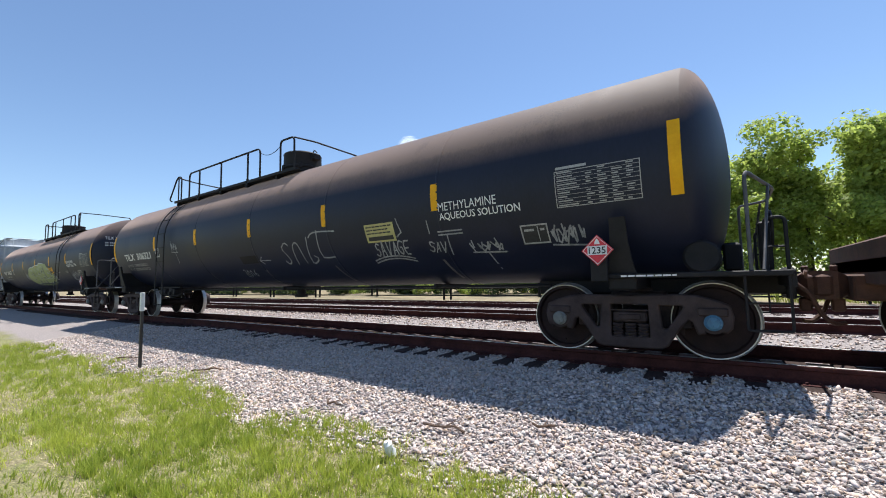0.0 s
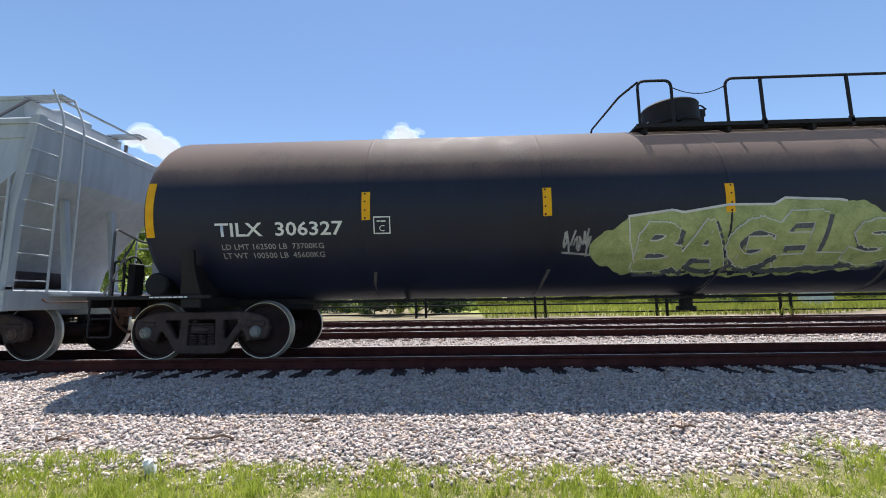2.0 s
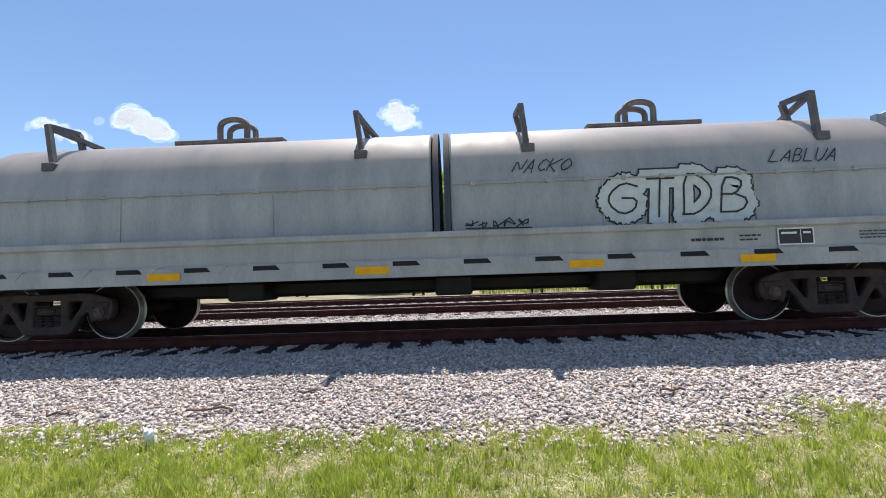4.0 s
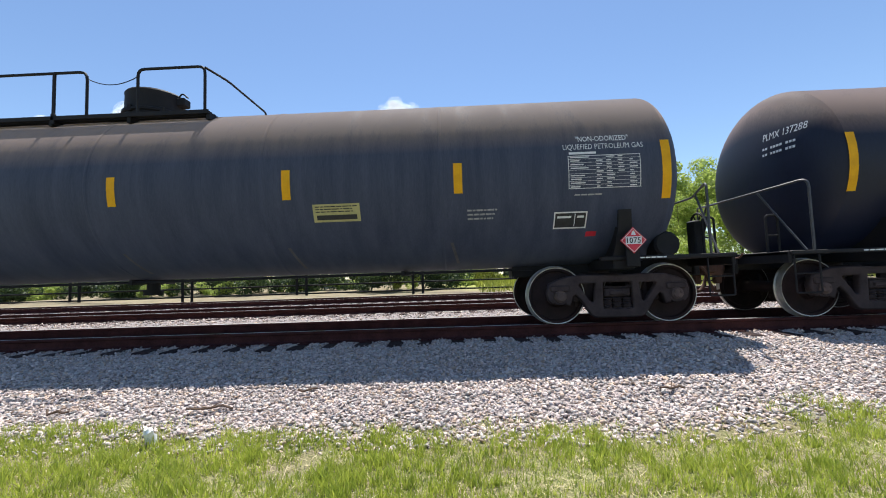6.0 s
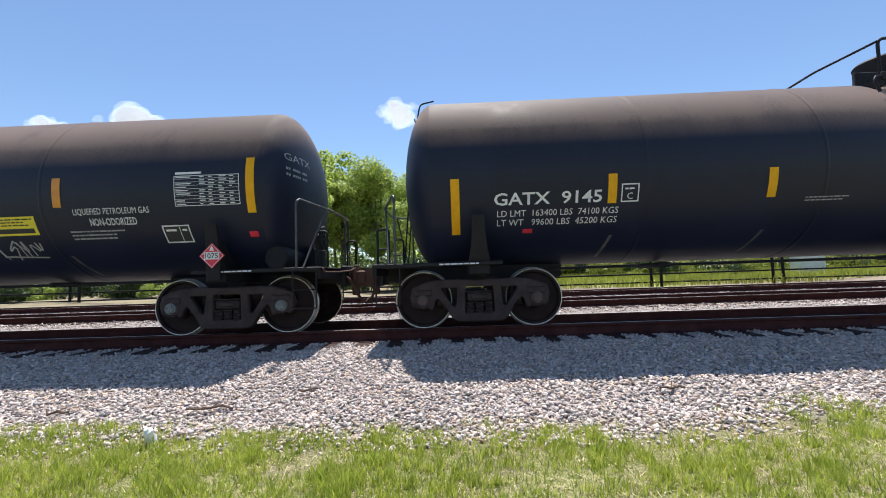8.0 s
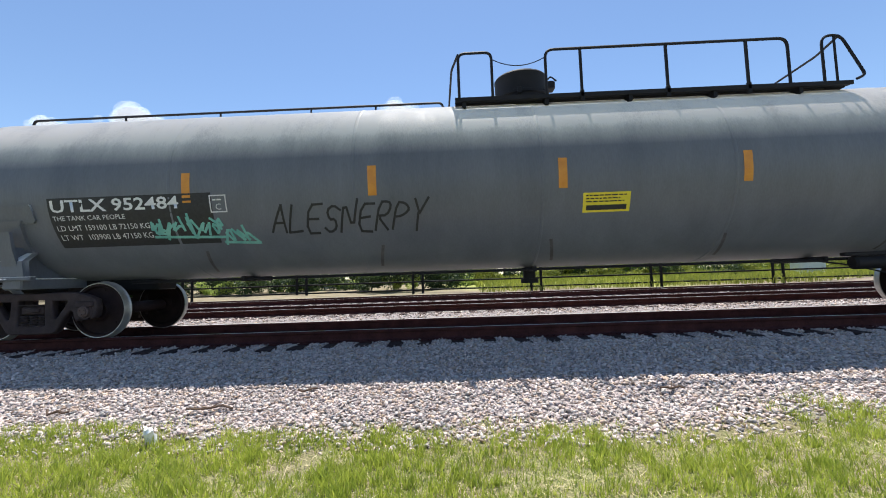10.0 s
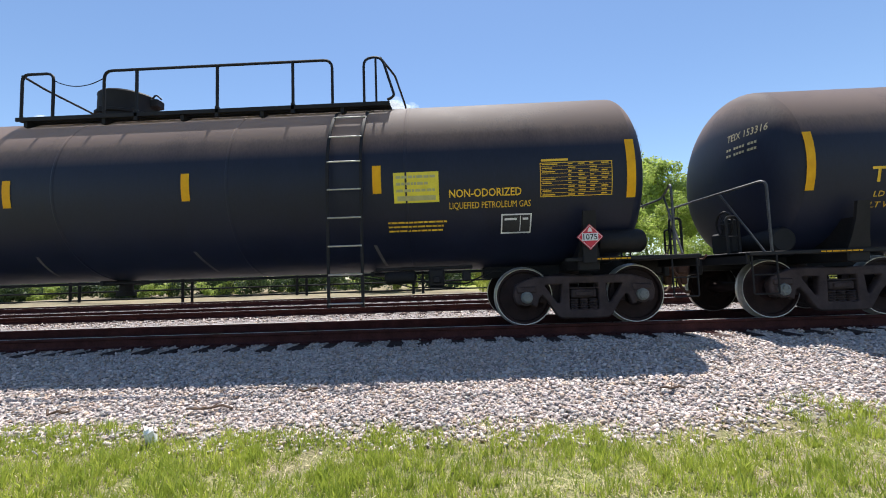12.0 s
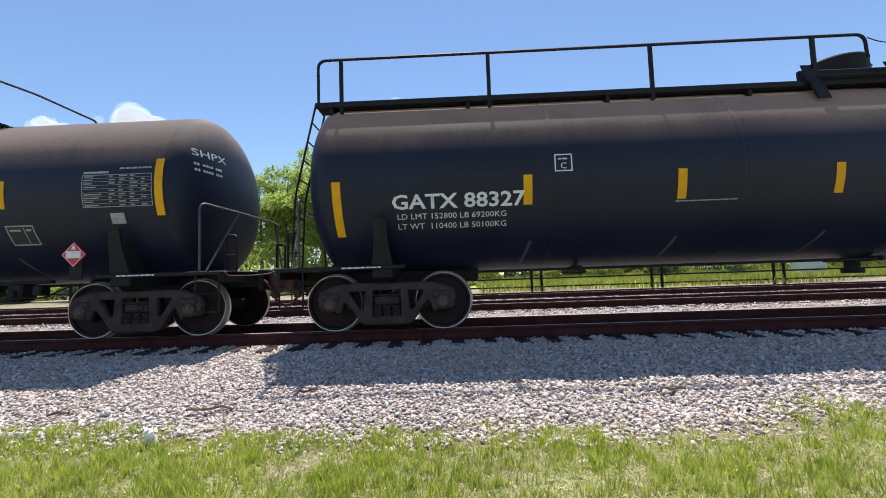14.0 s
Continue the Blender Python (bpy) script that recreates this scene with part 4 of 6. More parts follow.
sprayed([[(5.38, 1.79), (5.83, 1.79)], [(5.38, 1.74), (5.83, 1.74)], [(5.54, 1.74), (5.52, 1.43)], [(5.20, 1.98), (5.21, 1.78)], [(4.55, 2.08), (4.62, 1.85), (4.50, 1.78)]])
sprayed(handwritten("2016", -1.0, -0.45, 1.22, 1.38, 5, 0.03))
sprayed([[(0.50, 1.56), (0.08, 1.57)], [(0.20, 1.65), (0.08, 1.57), (0.20, 1.48)]])
part("grey_patch", mark_mesh("grey_patch", strips(-0.72, 0.05, 1.52, 1.70, 3), side, FRAME, 0.006), car)
sprayed([rounded(p) for p in ([(1.37, 1.84), (1.25, 1.91), (1.09, 1.78), (1.22, 1.64), (1.26, 1.50), (1.12, 1.44), (1.06, 1.52)], [(1.45, 1.44), (1.50, 1.80), (1.64, 1.90), (1.74, 1.80), (1.76, 1.45)], [(2.06, 1.96), (1.92, 1.46), (2.02, 1.42), (2.22, 1.52), (2.10, 1.58)], [(2.41, 2.06), (2.33, 1.54), (2.50, 1.52), (2.72, 1.53)], [(2.13, 1.95), (2.24, 2.03), (2.50, 2.04), (2.95, 2.01)])], 0.028, "long chalk-white sprayed tag")
end_marks(car, "TILX 306321", -1, WHITE)

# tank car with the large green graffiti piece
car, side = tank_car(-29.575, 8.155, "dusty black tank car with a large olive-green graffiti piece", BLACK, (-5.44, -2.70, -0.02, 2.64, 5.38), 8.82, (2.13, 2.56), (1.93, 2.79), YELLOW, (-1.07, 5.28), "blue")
letters("reporting_mark", "TILX  306327", -7.79, -5.80, 1.92, 2.13, side, WHITE, car, bold=0.012)
letters("load_limit", "LD LMT 162500 LB  73700KG", -7.72, -6.12, 1.73, 1.81, side, SOFTWHITE, car)
letters("light_weight", "LT WT  100500 LB  45600KG", -7.72, -6.12, 1.60, 1.68, side, SOFTWHITE, car)
letters("cargo_name", "METHYLAMINE", 5.47, 6.46, 2.10, 2.23, side, WHITE, car, bold=0.01)
letters("cargo_name", "AQUEOUS SOLUTION", 5.46, 6.86, 1.94, 2.07, side, WHITE, car, bold=0.01)
add_table(car, 7.39, 8.45, 1.91, 2.40, side, SOFTWHITE, 2)
add_plate_c(car, -5.33, 1.92, side, WHITE)
add_small_plate(car, 6.70, 7.18, 1.50, 1.77, side, SOFTWHITE)
add_placard(car, 8.06, 1.33, "1235")
add_bars(car, 3.25, 4.15, 1.74, 1.80, side, SOFTWHITE, 1, 7)
add_bars(car, 5.05, 5.5, 1.72, 1.82, side, SOFTWHITE, 2, 8)


def graffiti_piece():
    """A sprayed backing with a peaked top and a ragged foot, and block letters with dark sides."""
    def upper(u):
        return np.interp(u, [-2.05, -1.85, -1.6, -1.5, -0.86, -0.7, -0.05, 0.6, 0.75, 1.54, 1.9, 2.2, 2.6, 2.85], [1.66, 1.84, 1.95, 2.11, 2.19, 2.15, 2.25, 2.24, 2.33, 2.29, 2.2, 2.05, 1.86, 1.62])

    def lower(u):
        return np.interp(u, [-2.05, -1.9, -1.5, 0, 0.72, 2.12, 2.6, 2.85], [1.60, 1.44, 1.29, 1.23, 1.22, 1.30, 1.42, 1.56])

    cols, rows = 96, 8
    us = [-2.05 + 4.9 * i / cols for i in range(cols + 1)]
    s = Shape()
    verts = []
    for u in us:
        ragged = 0.045 * abs(math.sin(u * 7.3)) + 0.02 * abs(math.sin(u * 17 + 1))
        a = lower(u) - ragged + 0.03
        b = upper(u) + (ragged if u < -1.55 or u > 1.7 else 0.0)
        for k in range(rows + 1):
            z = a + (b - a) * k / rows
            verts.append((u, side.y(z, 0.005), z))
    n = rows + 1
    s.add(verts, [(i * n + k, (i + 1) * n + k, (i + 1) * n + k + 1, i * n + k + 1) for i in range(cols) for k in range(rows)])
    piece = part("graffiti_piece", s.mesh("graffiti_piece", GREENP, smooth=0), car, label="olive-green sprayed graffiti with bubble letters")
    word = []
    for ch, u0, u1, z0, z1 in (("B", -1.28, -0.62, 1.40, 1.96), ("A", -0.66, 0.02, 1.40, 1.98), ("G", 0.04, 0.66, 1.42, 2.02), ("E", 0.72, 1.22, 1.44, 2.08), ("L", 1.24, 1.66, 1.46, 2.08), ("S", 1.80, 2.50, 1.44, 1.96)):
        word += handwritten(ch, u0, u1 + 0.12, z0, z1, 9, 0.06)
    def brush(name, dx, dz, w, mat, lift):
        part(name, mark_mesh(name, stroke_polys([[(u + dx, z + dz) for u, z in p] for p in word], w), side, mat, lift), piece)
    brush("letter_shade", 0.055, -0.055, 0.225, LETTERSHADE, 0.010)
    brush("letter_edge", 0.0, 0.0, 0.195, SPRAY, 0.018)
    brush("letter_fill", 0.004, -0.006, 0.165, GREENP, 0.027)
    rim = [(u, upper(u) - 0.01) for u in us if -1.5 <= u <= 1.66]
    foot = [(u, lower(u) + 0.10 + 0.05 * math.sin(u * 6)) for u in us if -1.3 <= u <= 2.3]
    part("top_rim", mark_mesh("top_rim", stroke_polys([rim], 0.035), side, SPRAY, 0.012), piece)
    part("left_rim", mark_mesh("left_rim", stroke_polys([[(-1.5, 2.11), (-1.46, 1.75), (-1.34, 1.45), (-1.2, 1.36)]], 0.02), side, SPRAY, 0.012), piece)
    part("foot_shade", mark_mesh("foot_shade", stroke_polys([foot], 0.06), side, LETTERSHADE, 0.008), piece)


graffiti_piece()
for a, b, c, d, sd in ((-2.46, -2.04, 1.56, 1.94, 21), (2.65, 3.15, 1.45, 1.72, 22), (5.6, 6.65, 1.38, 1.78, 23)):
    part("sprayed_tag", mark_mesh("sprayed_tag", stroke_polys(scribble(a, b, c, d, sd, 5), 0.03), side, CHALK, 0.011), car, label="chalk-white sprayed scribble")
add_label(car, 2.42, 3.06, 1.76, 2.03, side, YELLOW, INK, 9)
end_marks(car, "TILX 306327", 1, WHITE)
end_marks(car, "TILX 306327", -1, WHITE)

# tank cars with the walkway towards the rear, slate and black
for place, number, paint, kilo in ((-86.15, "137288", BLACK, " KG"), (-106.43, "137300", SLATE, " KGS")):
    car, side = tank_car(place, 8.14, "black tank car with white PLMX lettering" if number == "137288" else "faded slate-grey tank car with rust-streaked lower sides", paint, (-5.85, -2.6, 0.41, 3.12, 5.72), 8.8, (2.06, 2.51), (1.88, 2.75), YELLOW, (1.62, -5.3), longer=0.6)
    lift_ = 0.12 if number == "137288" else 0.0
    letters("reporting_mark", "PLMX  " + number, -8.20 if not lift_ else -7.85, -5.97, 2.10 + lift_, 2.30 + lift_, side, WHITE, car, bold=0.012)
    letters("load_limit", "LD LMT 165500 LB" + ("S" if not lift_ else "") + " 75050" + kilo, -7.85, -6.25, 1.96 + lift_ * 0.7, 2.04 + lift_ * 0.7, side, WHITE, car)
    letters("light_weight", "LT WT  97500 LB" + ("S" if not lift_ else "") + " 44250" + kilo, -7.85, -6.25, 1.82 + lift_ * 0.6, 1.90 + lift_ * 0.6, side, WHITE, car)
    add_plate_c(car, -5.74, 2.08 + lift_ * 0.4, side, WHITE)
    letters("cargo_name", '"NON-ODORIZED"', 7.50, 8.28, 2.77, 2.86, side, WHITE, car, bold=0.008)
    letters("cargo_name", GASES[1], 7.30, 8.48, 2.63, 2.73, side, WHITE, car, bold=0.008)
    add_table(car, 7.36, 8.42, 2.06, 2.55, side, WHITE, 4)
    add_bars(car, 7.45, 7.85, 1.95, 2.00, side, SOFTWHITE, 1, 5)
    add_label(car, 3.50, 4.22, 1.72, 1.98, side, LABELP if paint is SLATE else LABELY, INK, 10)
    add_bars(car, 5.85, 6.30, 1.66, 1.84, side, SOFTWHITE, 3, 12)
    add_small_plate(car, 7.16, 7.66, 1.50, 1.74, side, WHITE)
    part("red_mark", mark_mesh("red_mark", strips(7.68, 7.84, 1.38, 1.45, 1), side, RED), car)
    add_placard(car, 8.22, 1.26, "1075")
    end_marks(car, "PLMX " + number, -1, WHITE)

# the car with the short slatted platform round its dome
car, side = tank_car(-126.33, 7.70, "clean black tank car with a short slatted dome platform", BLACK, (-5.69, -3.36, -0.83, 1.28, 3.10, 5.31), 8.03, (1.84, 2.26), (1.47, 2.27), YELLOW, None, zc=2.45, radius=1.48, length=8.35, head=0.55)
plat = Shape()
for y0 in (-1.06, -0.95, -0.84, -0.73):
    plat.box(-1.28, 1.28, y0, y0 + 0.045, 3.72, 3.76)
plat.box(-1.3, 1.3, -1.10, -1.06, 3.66, 3.80, 0.01)
plat.box(-1.3, 1.3, -0.70, -0.66, 3.70, 3.98, 0.01)
for x in (-1.28, 0, 1.28):
    plat.box(x - 0.03, x + 0.03, -1.08, -0.66, 3.58, 3.72)
p = part("platform", plat.mesh("platform", FRAME), car)
for k in (-1, 1):
    hr = Shape()
    hr.tube([(k * 1.22, -1.0, 3.75), (k * 1.22, -1.0, 4.38), (k * 0.42, -1.0, 4.38), (k * 0.34, -0.95, 4.2)], 0.024, 7, 0.12)
    hr.tube([(k * 1.22, -1.0, 4.34), (k * 1.34, 0.0, 4.34), (k * 1.34, 0.95, 4.3), (k * 1.34, 1.0, 3.75)], 0.02, 7, 0.06)
    hr.tube([(k * 1.28, -1.08, 3.75), (k * 1.46, -1.12, 3.70), (k * 1.42, -1.16, 3.45)], 0.022, 7, 0.10)
    part("handrail", hr.mesh("handrail", FRAME), p)
part("chain", Shape().tube([(-0.36 + 0.72 * t, -0.97, 4.28 - 0.4 * t * (1 - t)) for t in (i / 8 for i in range(9))], 0.008, 5).mesh("chain", FRAME), p)
letters("reporting_mark", "GATX  9145", -7.45, -5.84, 1.86, 2.04, side, WHITE, car, bold=0.012)
letters("load_limit", "LD LMT  163400 LBS  74100 KGS", -7.40, -5.58, 1.70, 1.79, side, WHITE, car)
letters("light_weight", "LT WT   99600 LBS  45200 KGS", -7.40, -5.58, 1.57, 1.66, side, WHITE, car)
add_plate_c(car, -5.56, 1.85, side, WHITE)
for i, (w, a, b) in enumerate((("FRA AIP", 6.30, 6.80), ("NON - ODORIZED", 5.72, 6.80), ("LIQUEFIED", 6.12, 6.80), ("PETROLEUM GAS", 5.70, 6.80))):
    letters("cargo_name", w, a, b, 2.24 - i * 0.135, 2.335 - i * 0.135, side, WHITE, car, bold=0.008)
add_table(car, 6.83, 7.87, 1.84, 2.31, side, SOFTWHITE, 6)
add_label(car, 2.05, 2.85, 1.56, 1.84, side, LABELY, INK, 14)
add_bars(car, 3.85, 4.45, 1.62, 1.86, side, SOFTWHITE, 4, 15)
add_bars(car, -2.85, -2.2, 1.76, 1.84, side, SOFTWHITE, 2, 16)
add_bars(car, 6.0, 6.7, 1.50, 1.54, side, SOFTWHITE, 1, 18)
for u in (-7.0, 6.35):
    part("red_mark", mark_mesh("red_mark", strips(u, u + 0.15, 1.46, 1.52, 1), side, RED), car)
add_placard(car, 7.80, 1.28, "1075")
lad = Shape()
for y in (-0.28, 0.28):
    lad.tube([(-8.95, y, 1.1), (-8.75, y, 3.2), (-8.6, y, 3.95), (-8.35, y, 4.0)], 0.014, 6, 0.08)
lad = part("ladder", lad.mesh("ladder", FRAME), car)
rung = Shape().tube([(0, -0.28, 0), (0, 0.28, 0)], 0.013, 6).mesh("rung", FRAME)
for i in range(8):
    part("rung", rung, lad, pose(-8.93 + i * 0.032, 0, 1.3 + i * 0.34))

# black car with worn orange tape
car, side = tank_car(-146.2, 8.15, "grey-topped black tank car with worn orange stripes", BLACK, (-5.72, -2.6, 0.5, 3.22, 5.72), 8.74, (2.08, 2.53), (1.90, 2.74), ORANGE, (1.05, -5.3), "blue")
letters("cargo_name", GASES[1], 5.95, 7.15, 1.94, 2.05, side, WHITE, car, bold=0.008)
letters("cargo_name", GASES[0], 6.18, 6.92, 1.79, 1.90, side, WHITE, car, bold=0.008)
add_bars(car, 5.82, 6.70, 1.58, 1.74, side, SOFTWHITE, 3, 21)
add_table(car, 7.57, 8.58, 2.03, 2.49, side, WHITE, 7)
add_label(car, 4.60, 5.31, 1.69, 1.97, side, LABELY, INK, 17)
add_small_plate(car, 7.28, 7.71, 1.50, 1.76, side, WHITE)
part("red_mark", mark_mesh("red_mark", strips(8.62, 8.76, 1.55, 1.63, 1), side, RED), car)
add_placard(car, 8.20, 1.25, "1075")
end_marks(car, "GATX", 1, SOFTWHITE, 2.8)
for a, b, c, d, sd in ((3.2, 3.9, 1.35, 1.62, 31), (4.5, 5.2, 1.35, 1.66, 32)):
    part("sprayed_tag", mark_mesh("sprayed_tag", stroke_polys(scribble(a, b, c, d, sd), 0.022), side, SOFTWHITE, 0.008), car)

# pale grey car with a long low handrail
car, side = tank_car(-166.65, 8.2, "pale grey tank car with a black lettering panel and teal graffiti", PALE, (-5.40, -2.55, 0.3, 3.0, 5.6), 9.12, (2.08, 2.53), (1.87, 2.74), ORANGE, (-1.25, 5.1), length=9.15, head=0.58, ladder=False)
rail = Shape()
rail.tube([(-9.2, -0.2, 3.86), (-9.15, -0.2, 4.0), (-1.5, -0.2, 4.0), (-1.45, -0.2, 3.9)], 0.022, 7, 0.05)
for x in (-7.4, -5.6, -3.9, -2.7):
    rail.tube([(x, -0.2, 3.86), (x, -0.2, 4.0)], 0.018, 6)
part("top_handrail", rail.mesh("top_handrail", FRAME), car)
panel = part("lettering_panel", mark_mesh("lettering_panel", strips(-7.58, -5.02, 1.48, 2.22, 8), side, INK, 0.004), car)
letters("reporting_mark", "UTLX 952484", -7.54, -5.53, 2.00, 2.19, side, WHITE, panel, bold=0.014)
letters("slogan", "THE TANK CAR PEOPLE", -7.54, -6.4, 1.88, 1.95, side, WHITE, panel)
letters("load_limit", "LD LMT 159100 LB 72150 KG", -7.52, -6.05, 1.73, 1.81, side, WHITE, panel)
letters("light_weight", "LT WT  103900 LB 47150 KG", -7.52, -6.05, 1.59, 1.67, side, WHITE, panel)
add_plate_c(car, -5.05, 1.92, side, WHITE)
part("teal_graffiti", mark_mesh("teal_graffiti", stroke_polys(scribble(-6.02, -4.9, 1.56, 1.90, 44, 7) + scribble(-4.95, -4.4, 1.46, 1.72, 7, 3), 0.038), side, TEAL, 0.011), car, label="teal sprayed tag with drips")
part("black_graffiti", mark_mesh("black_graffiti", stroke_polys(handwritten("ALESNERPY", -4.15, -1.75, 1.58, 2.02, 8, 0.1), 0.035), side, INK, 0.009), car)
for sign in (-1, 1):
    web = Shape()
    web.rings([[(sign * 8.2 + dx, side.y(max(1.45, z), 0.07) if z > 1.4 else -1.40, z) for dx in (-w, w)] + [(sign * 8.2 + dx, side.y(max(1.45, z), -0.05) if z > 1.4 else -1.30, z) for dx in (w, -w)] for z, w in ((1.02, 0.23), (1.28, 0.20), (1.42, 0.12), (1.60, 0.12), (1.84, 0.16), (1.90, 0.20))])
    part("saddle_web", web.mesh("saddle_web", PALE), car)
    pad = Shape()
    pad.rings([[(sign * 8.2 + dx, side.y(z, 0.035), z) for dx in (-w, w)] + [(sign * 8.2 + dx, side.y(z, -0.02), z) for dx in (w, -w)] for z, w in ((1.86, 0.36), (1.90, 0.40), (2.10, 0.37), (2.14, 0.35))])
    part("saddle_pad", pad.mesh("saddle_pad", PALE), car)
part("dark_patch", mark_mesh("dark_patch", strips(-9.18, -8.87, 1.60, 1.84, 3), side, DULL, 0.006), car)
part("red_mark", mark_mesh("red_mark", strips(-8.75, -8.63, 1.36, 1.42, 1), side, RED), car)
add_label(car, 0.6, 1.3, 1.72, 2.0, side, LABELY, INK, 19)

# two cars with yellow lettering
for place, number, load, light_ in ((-187.23, "153316", "LD LMT 154000LB 69850KG", "LT WT  109000LB 49450KG"), (-207.42, "153304", "LD LMT 154100 LB 69900 KG", "LT WT  108900 LB 49400 KG")):
    d = -0.13 if number == "153316" else 0.0
    car, side = tank_car(place, 8.14, "black tank car with yellow TEIX lettering and a side ladder", BLACK, (-5.95, -2.95, -0.30, 2.30, 5.18) if number == "153316" else (-5.86, -3.28, -0.72, 2.09, 5.02), 8.8, (2.10, 2.52), (1.91, 2.78), LETTERY, (-1.0, 5.34) if number == "153316" else (-1.17, 5.17), "blue", bright=RIM)
    letters("reporting_mark", "TEIX  " + number, -7.93, -6.06, 1.99, 2.22, side, LETTERY, car, bold=0.014)
    letters("load_limit", load, -7.85, -6.25, 1.79, 1.87, side, LETTERY, car)
    letters("light_weight", light_, -7.85, -6.25, 1.64, 1.72, side, LETTERY, car)
    add_plate_c(car, -5.80 if number == "153316" else -5.70, 2.02, side, STRAW)
    letters("cargo_name", GASES[0], 6.10, 7.18, 2.00, 2.12, side, LETTERY, car, bold=0.012)
    letters("cargo_name", GASES[1], 6.10, 7.32, 1.82, 1.93, side, LETTERY, car, bold=0.006)
    add_label(car, 5.27, 5.95, 1.95, 2.40, side, LABELY, LABELP, 23, "yellow_notice")
    add_table(car, 7.46, 8.52, 1.96, 2.46, side, LETTERY, 9)
    add_bars(car, 5.15, 6.05, 1.52, 1.70, side, LETTERY, 3, 24)
    add_small_plate(car, 6.88, 7.34, 1.46, 1.74, side, WHITE)
    add_placard(car, 8.12, 1.33, "1075")
    for tip in (-1, 1):
        end_marks(car, "TEIX " + number, tip, STRAW)
    tank_ = Shape().lathe([(8.35, 0.0), (8.35, 0.15), (8.40, 0.18), (9.0, 0.18), (9.05, 0.15), (9.05, 0.0)], 16, "x", (0, -1.12, 1.28))
    part("air_reservoir", tank_.mesh("air_reservoir", FRAME), car)

# car with a walkway along its whole top
car, side = tank_car(-227.82, 8.15, "black tank car with a full-length railed top walkway", BLACK, (-5.93, -3.67, -1.41, 1.31, 3.52, 5.60), 8.8, (1.87, 2.30), (1.50, 2.30), YELLOW, None, zc=2.42, radius=1.49, length=8.95, head=0.55)
walkw = Shape()
for y in (-0.98, -0.86, -0.74):
    walkw.box(-9.25, 9.05, y, y + 0.09, 3.68, 3.72)
walkw.box(-9.25, 9.05, -1.03, -0.99, 3.66, 3.745)
for i in range(9):
    walkw.box(-9.0 + i * 2.25 - 0.03, -9.0 + i * 2.25 + 0.03, -1.0, -0.6, 3.56, 3.68)
p = part("walkway", walkw.mesh("walkway", FRAME), car)
for k in (-1, 1):
    hr = Shape()
    hr.tube([(k * 9.2, -1.0, 3.7), (k * 9.2, -1.0, 4.47), (k * 0.40, -1.0, 4.47), (k * 0.38, -1.0, 4.1)], 0.025, 7, 0.14)
    part("handrail", hr.mesh("handrail", FRAME), p)
    for x in (1.22, 3.78, 6.40, 8.82):
        post = Shape().box(k * x - 0.03, k * x + 0.03, -1.02, -0.98, 3.56, 4.47)
        part("post", post.mesh("post", FRAME), p)
box = Shape()
for y0 in (-1.16, -1.08, -1.0, -0.92, -0.84):
    box.box(-1.3, 1.3, y0, y0 + 0.035, 3.74, 3.77)
box.box(-1.3, 1.3, -0.80, -0.74, 3.70, 4.02, 0.01)
for x in (-1.3, 0, 1.3):
    box.rings([[(x - 0.09, y, z), (x + 0.09, y, z), (x + 0.09, y + 0.05, z + 0.02), (x - 0.09, y + 0.05, z + 0.02)] for y, z in ((-0.98, 4.02), (-1.10, 3.72), (-1.24, 3.36))])
part("dome_platform", box.mesh("dome_platform", FRAME), car)
part("chain", Shape().tube([(-0.36 + 0.72 * t, -1.0, 4.42 - 0.4 * t * (1 - t)) for t in (i / 8 for i in range(9))], 0.008, 5).mesh("chain", FRAME), p)
for sign in (-1, 1):
    lad = Shape()
    for y in (-1.02, -0.58):
        lad.tube([(sign * 9.66, y, 1.03), (sign * 9.60, y, 2.2), (sign * 9.24, y, 3.72)], 0.018, 6, 0.2)
    lad = part("ladder", lad.mesh("ladder", FRAME), car)
    rung = Shape().tube([(0, -0.22, 0), (0, 0.22, 0)], 0.013, 6).mesh("rung", FRAME)
    for i in range(8):
        z = 1.25 + i * 0.31
        part("rung", rung, lad, pose(sign * (9.66 - (z - 1.03) * 0.05 if z < 2.2 else 9.60 - (z - 2.2) * 0.237), -0.80, z))
letters("reporting_mark", "GATX 88327", -7.97, -5.97, 1.86, 2.08, side, WHITE, car, bold=0.016)
letters("load_limit", "LD LMT 152800 LB 69200KG", -7.90, -6.25, 1.72, 1.80, side, WHITE, car)
letters("light_weight", "LT WT  110400 LB 50100KG", -7.90, -6.25, 1.58, 1.66, side, WHITE, car)
add_plate_c(car, -5.53, 2.33, side, WHITE)
for i, (w, a, b) in enumerate((("WATER CAPY", -0.25, 0.22), ("279580 LBS", -0.22, 0.20), ("126 818 KGS", -0.24, 0.22))):
    letters("capacity", w, a, b, 2.38 - i * 0.075, 2.43 - i * 0.075, side, WHITE, car, bold=0.006)
for i, (w, a, b) in enumerate((("NON ODORIZED", 5.95, 6.90), ("LIQUEFIED", 5.97, 6.58), ("PETROLEUM GAS", 5.98, 7.06))):
    letters("cargo_name", w, a, b, 1.79 - i * 0.125, 1.88 - i * 0.125, side, WHITE, car, bold=0.012)
letters("cargo_name", "FRA AIP", 7.02, 7.56, 2.00, 2.09, side, WHITE, car, bold=0.012)
add_table(car, 7.62, 8.68, 1.85, 2.42, side, WHITE, 10)
add_label(car, 4.62, 5.36, 1.80, 2.08, side, YELLOW, INK, 25)
add_bars(car, 4.62, 5.40, 1.62, 1.76, side, SOFTWHITE, 2, 26)
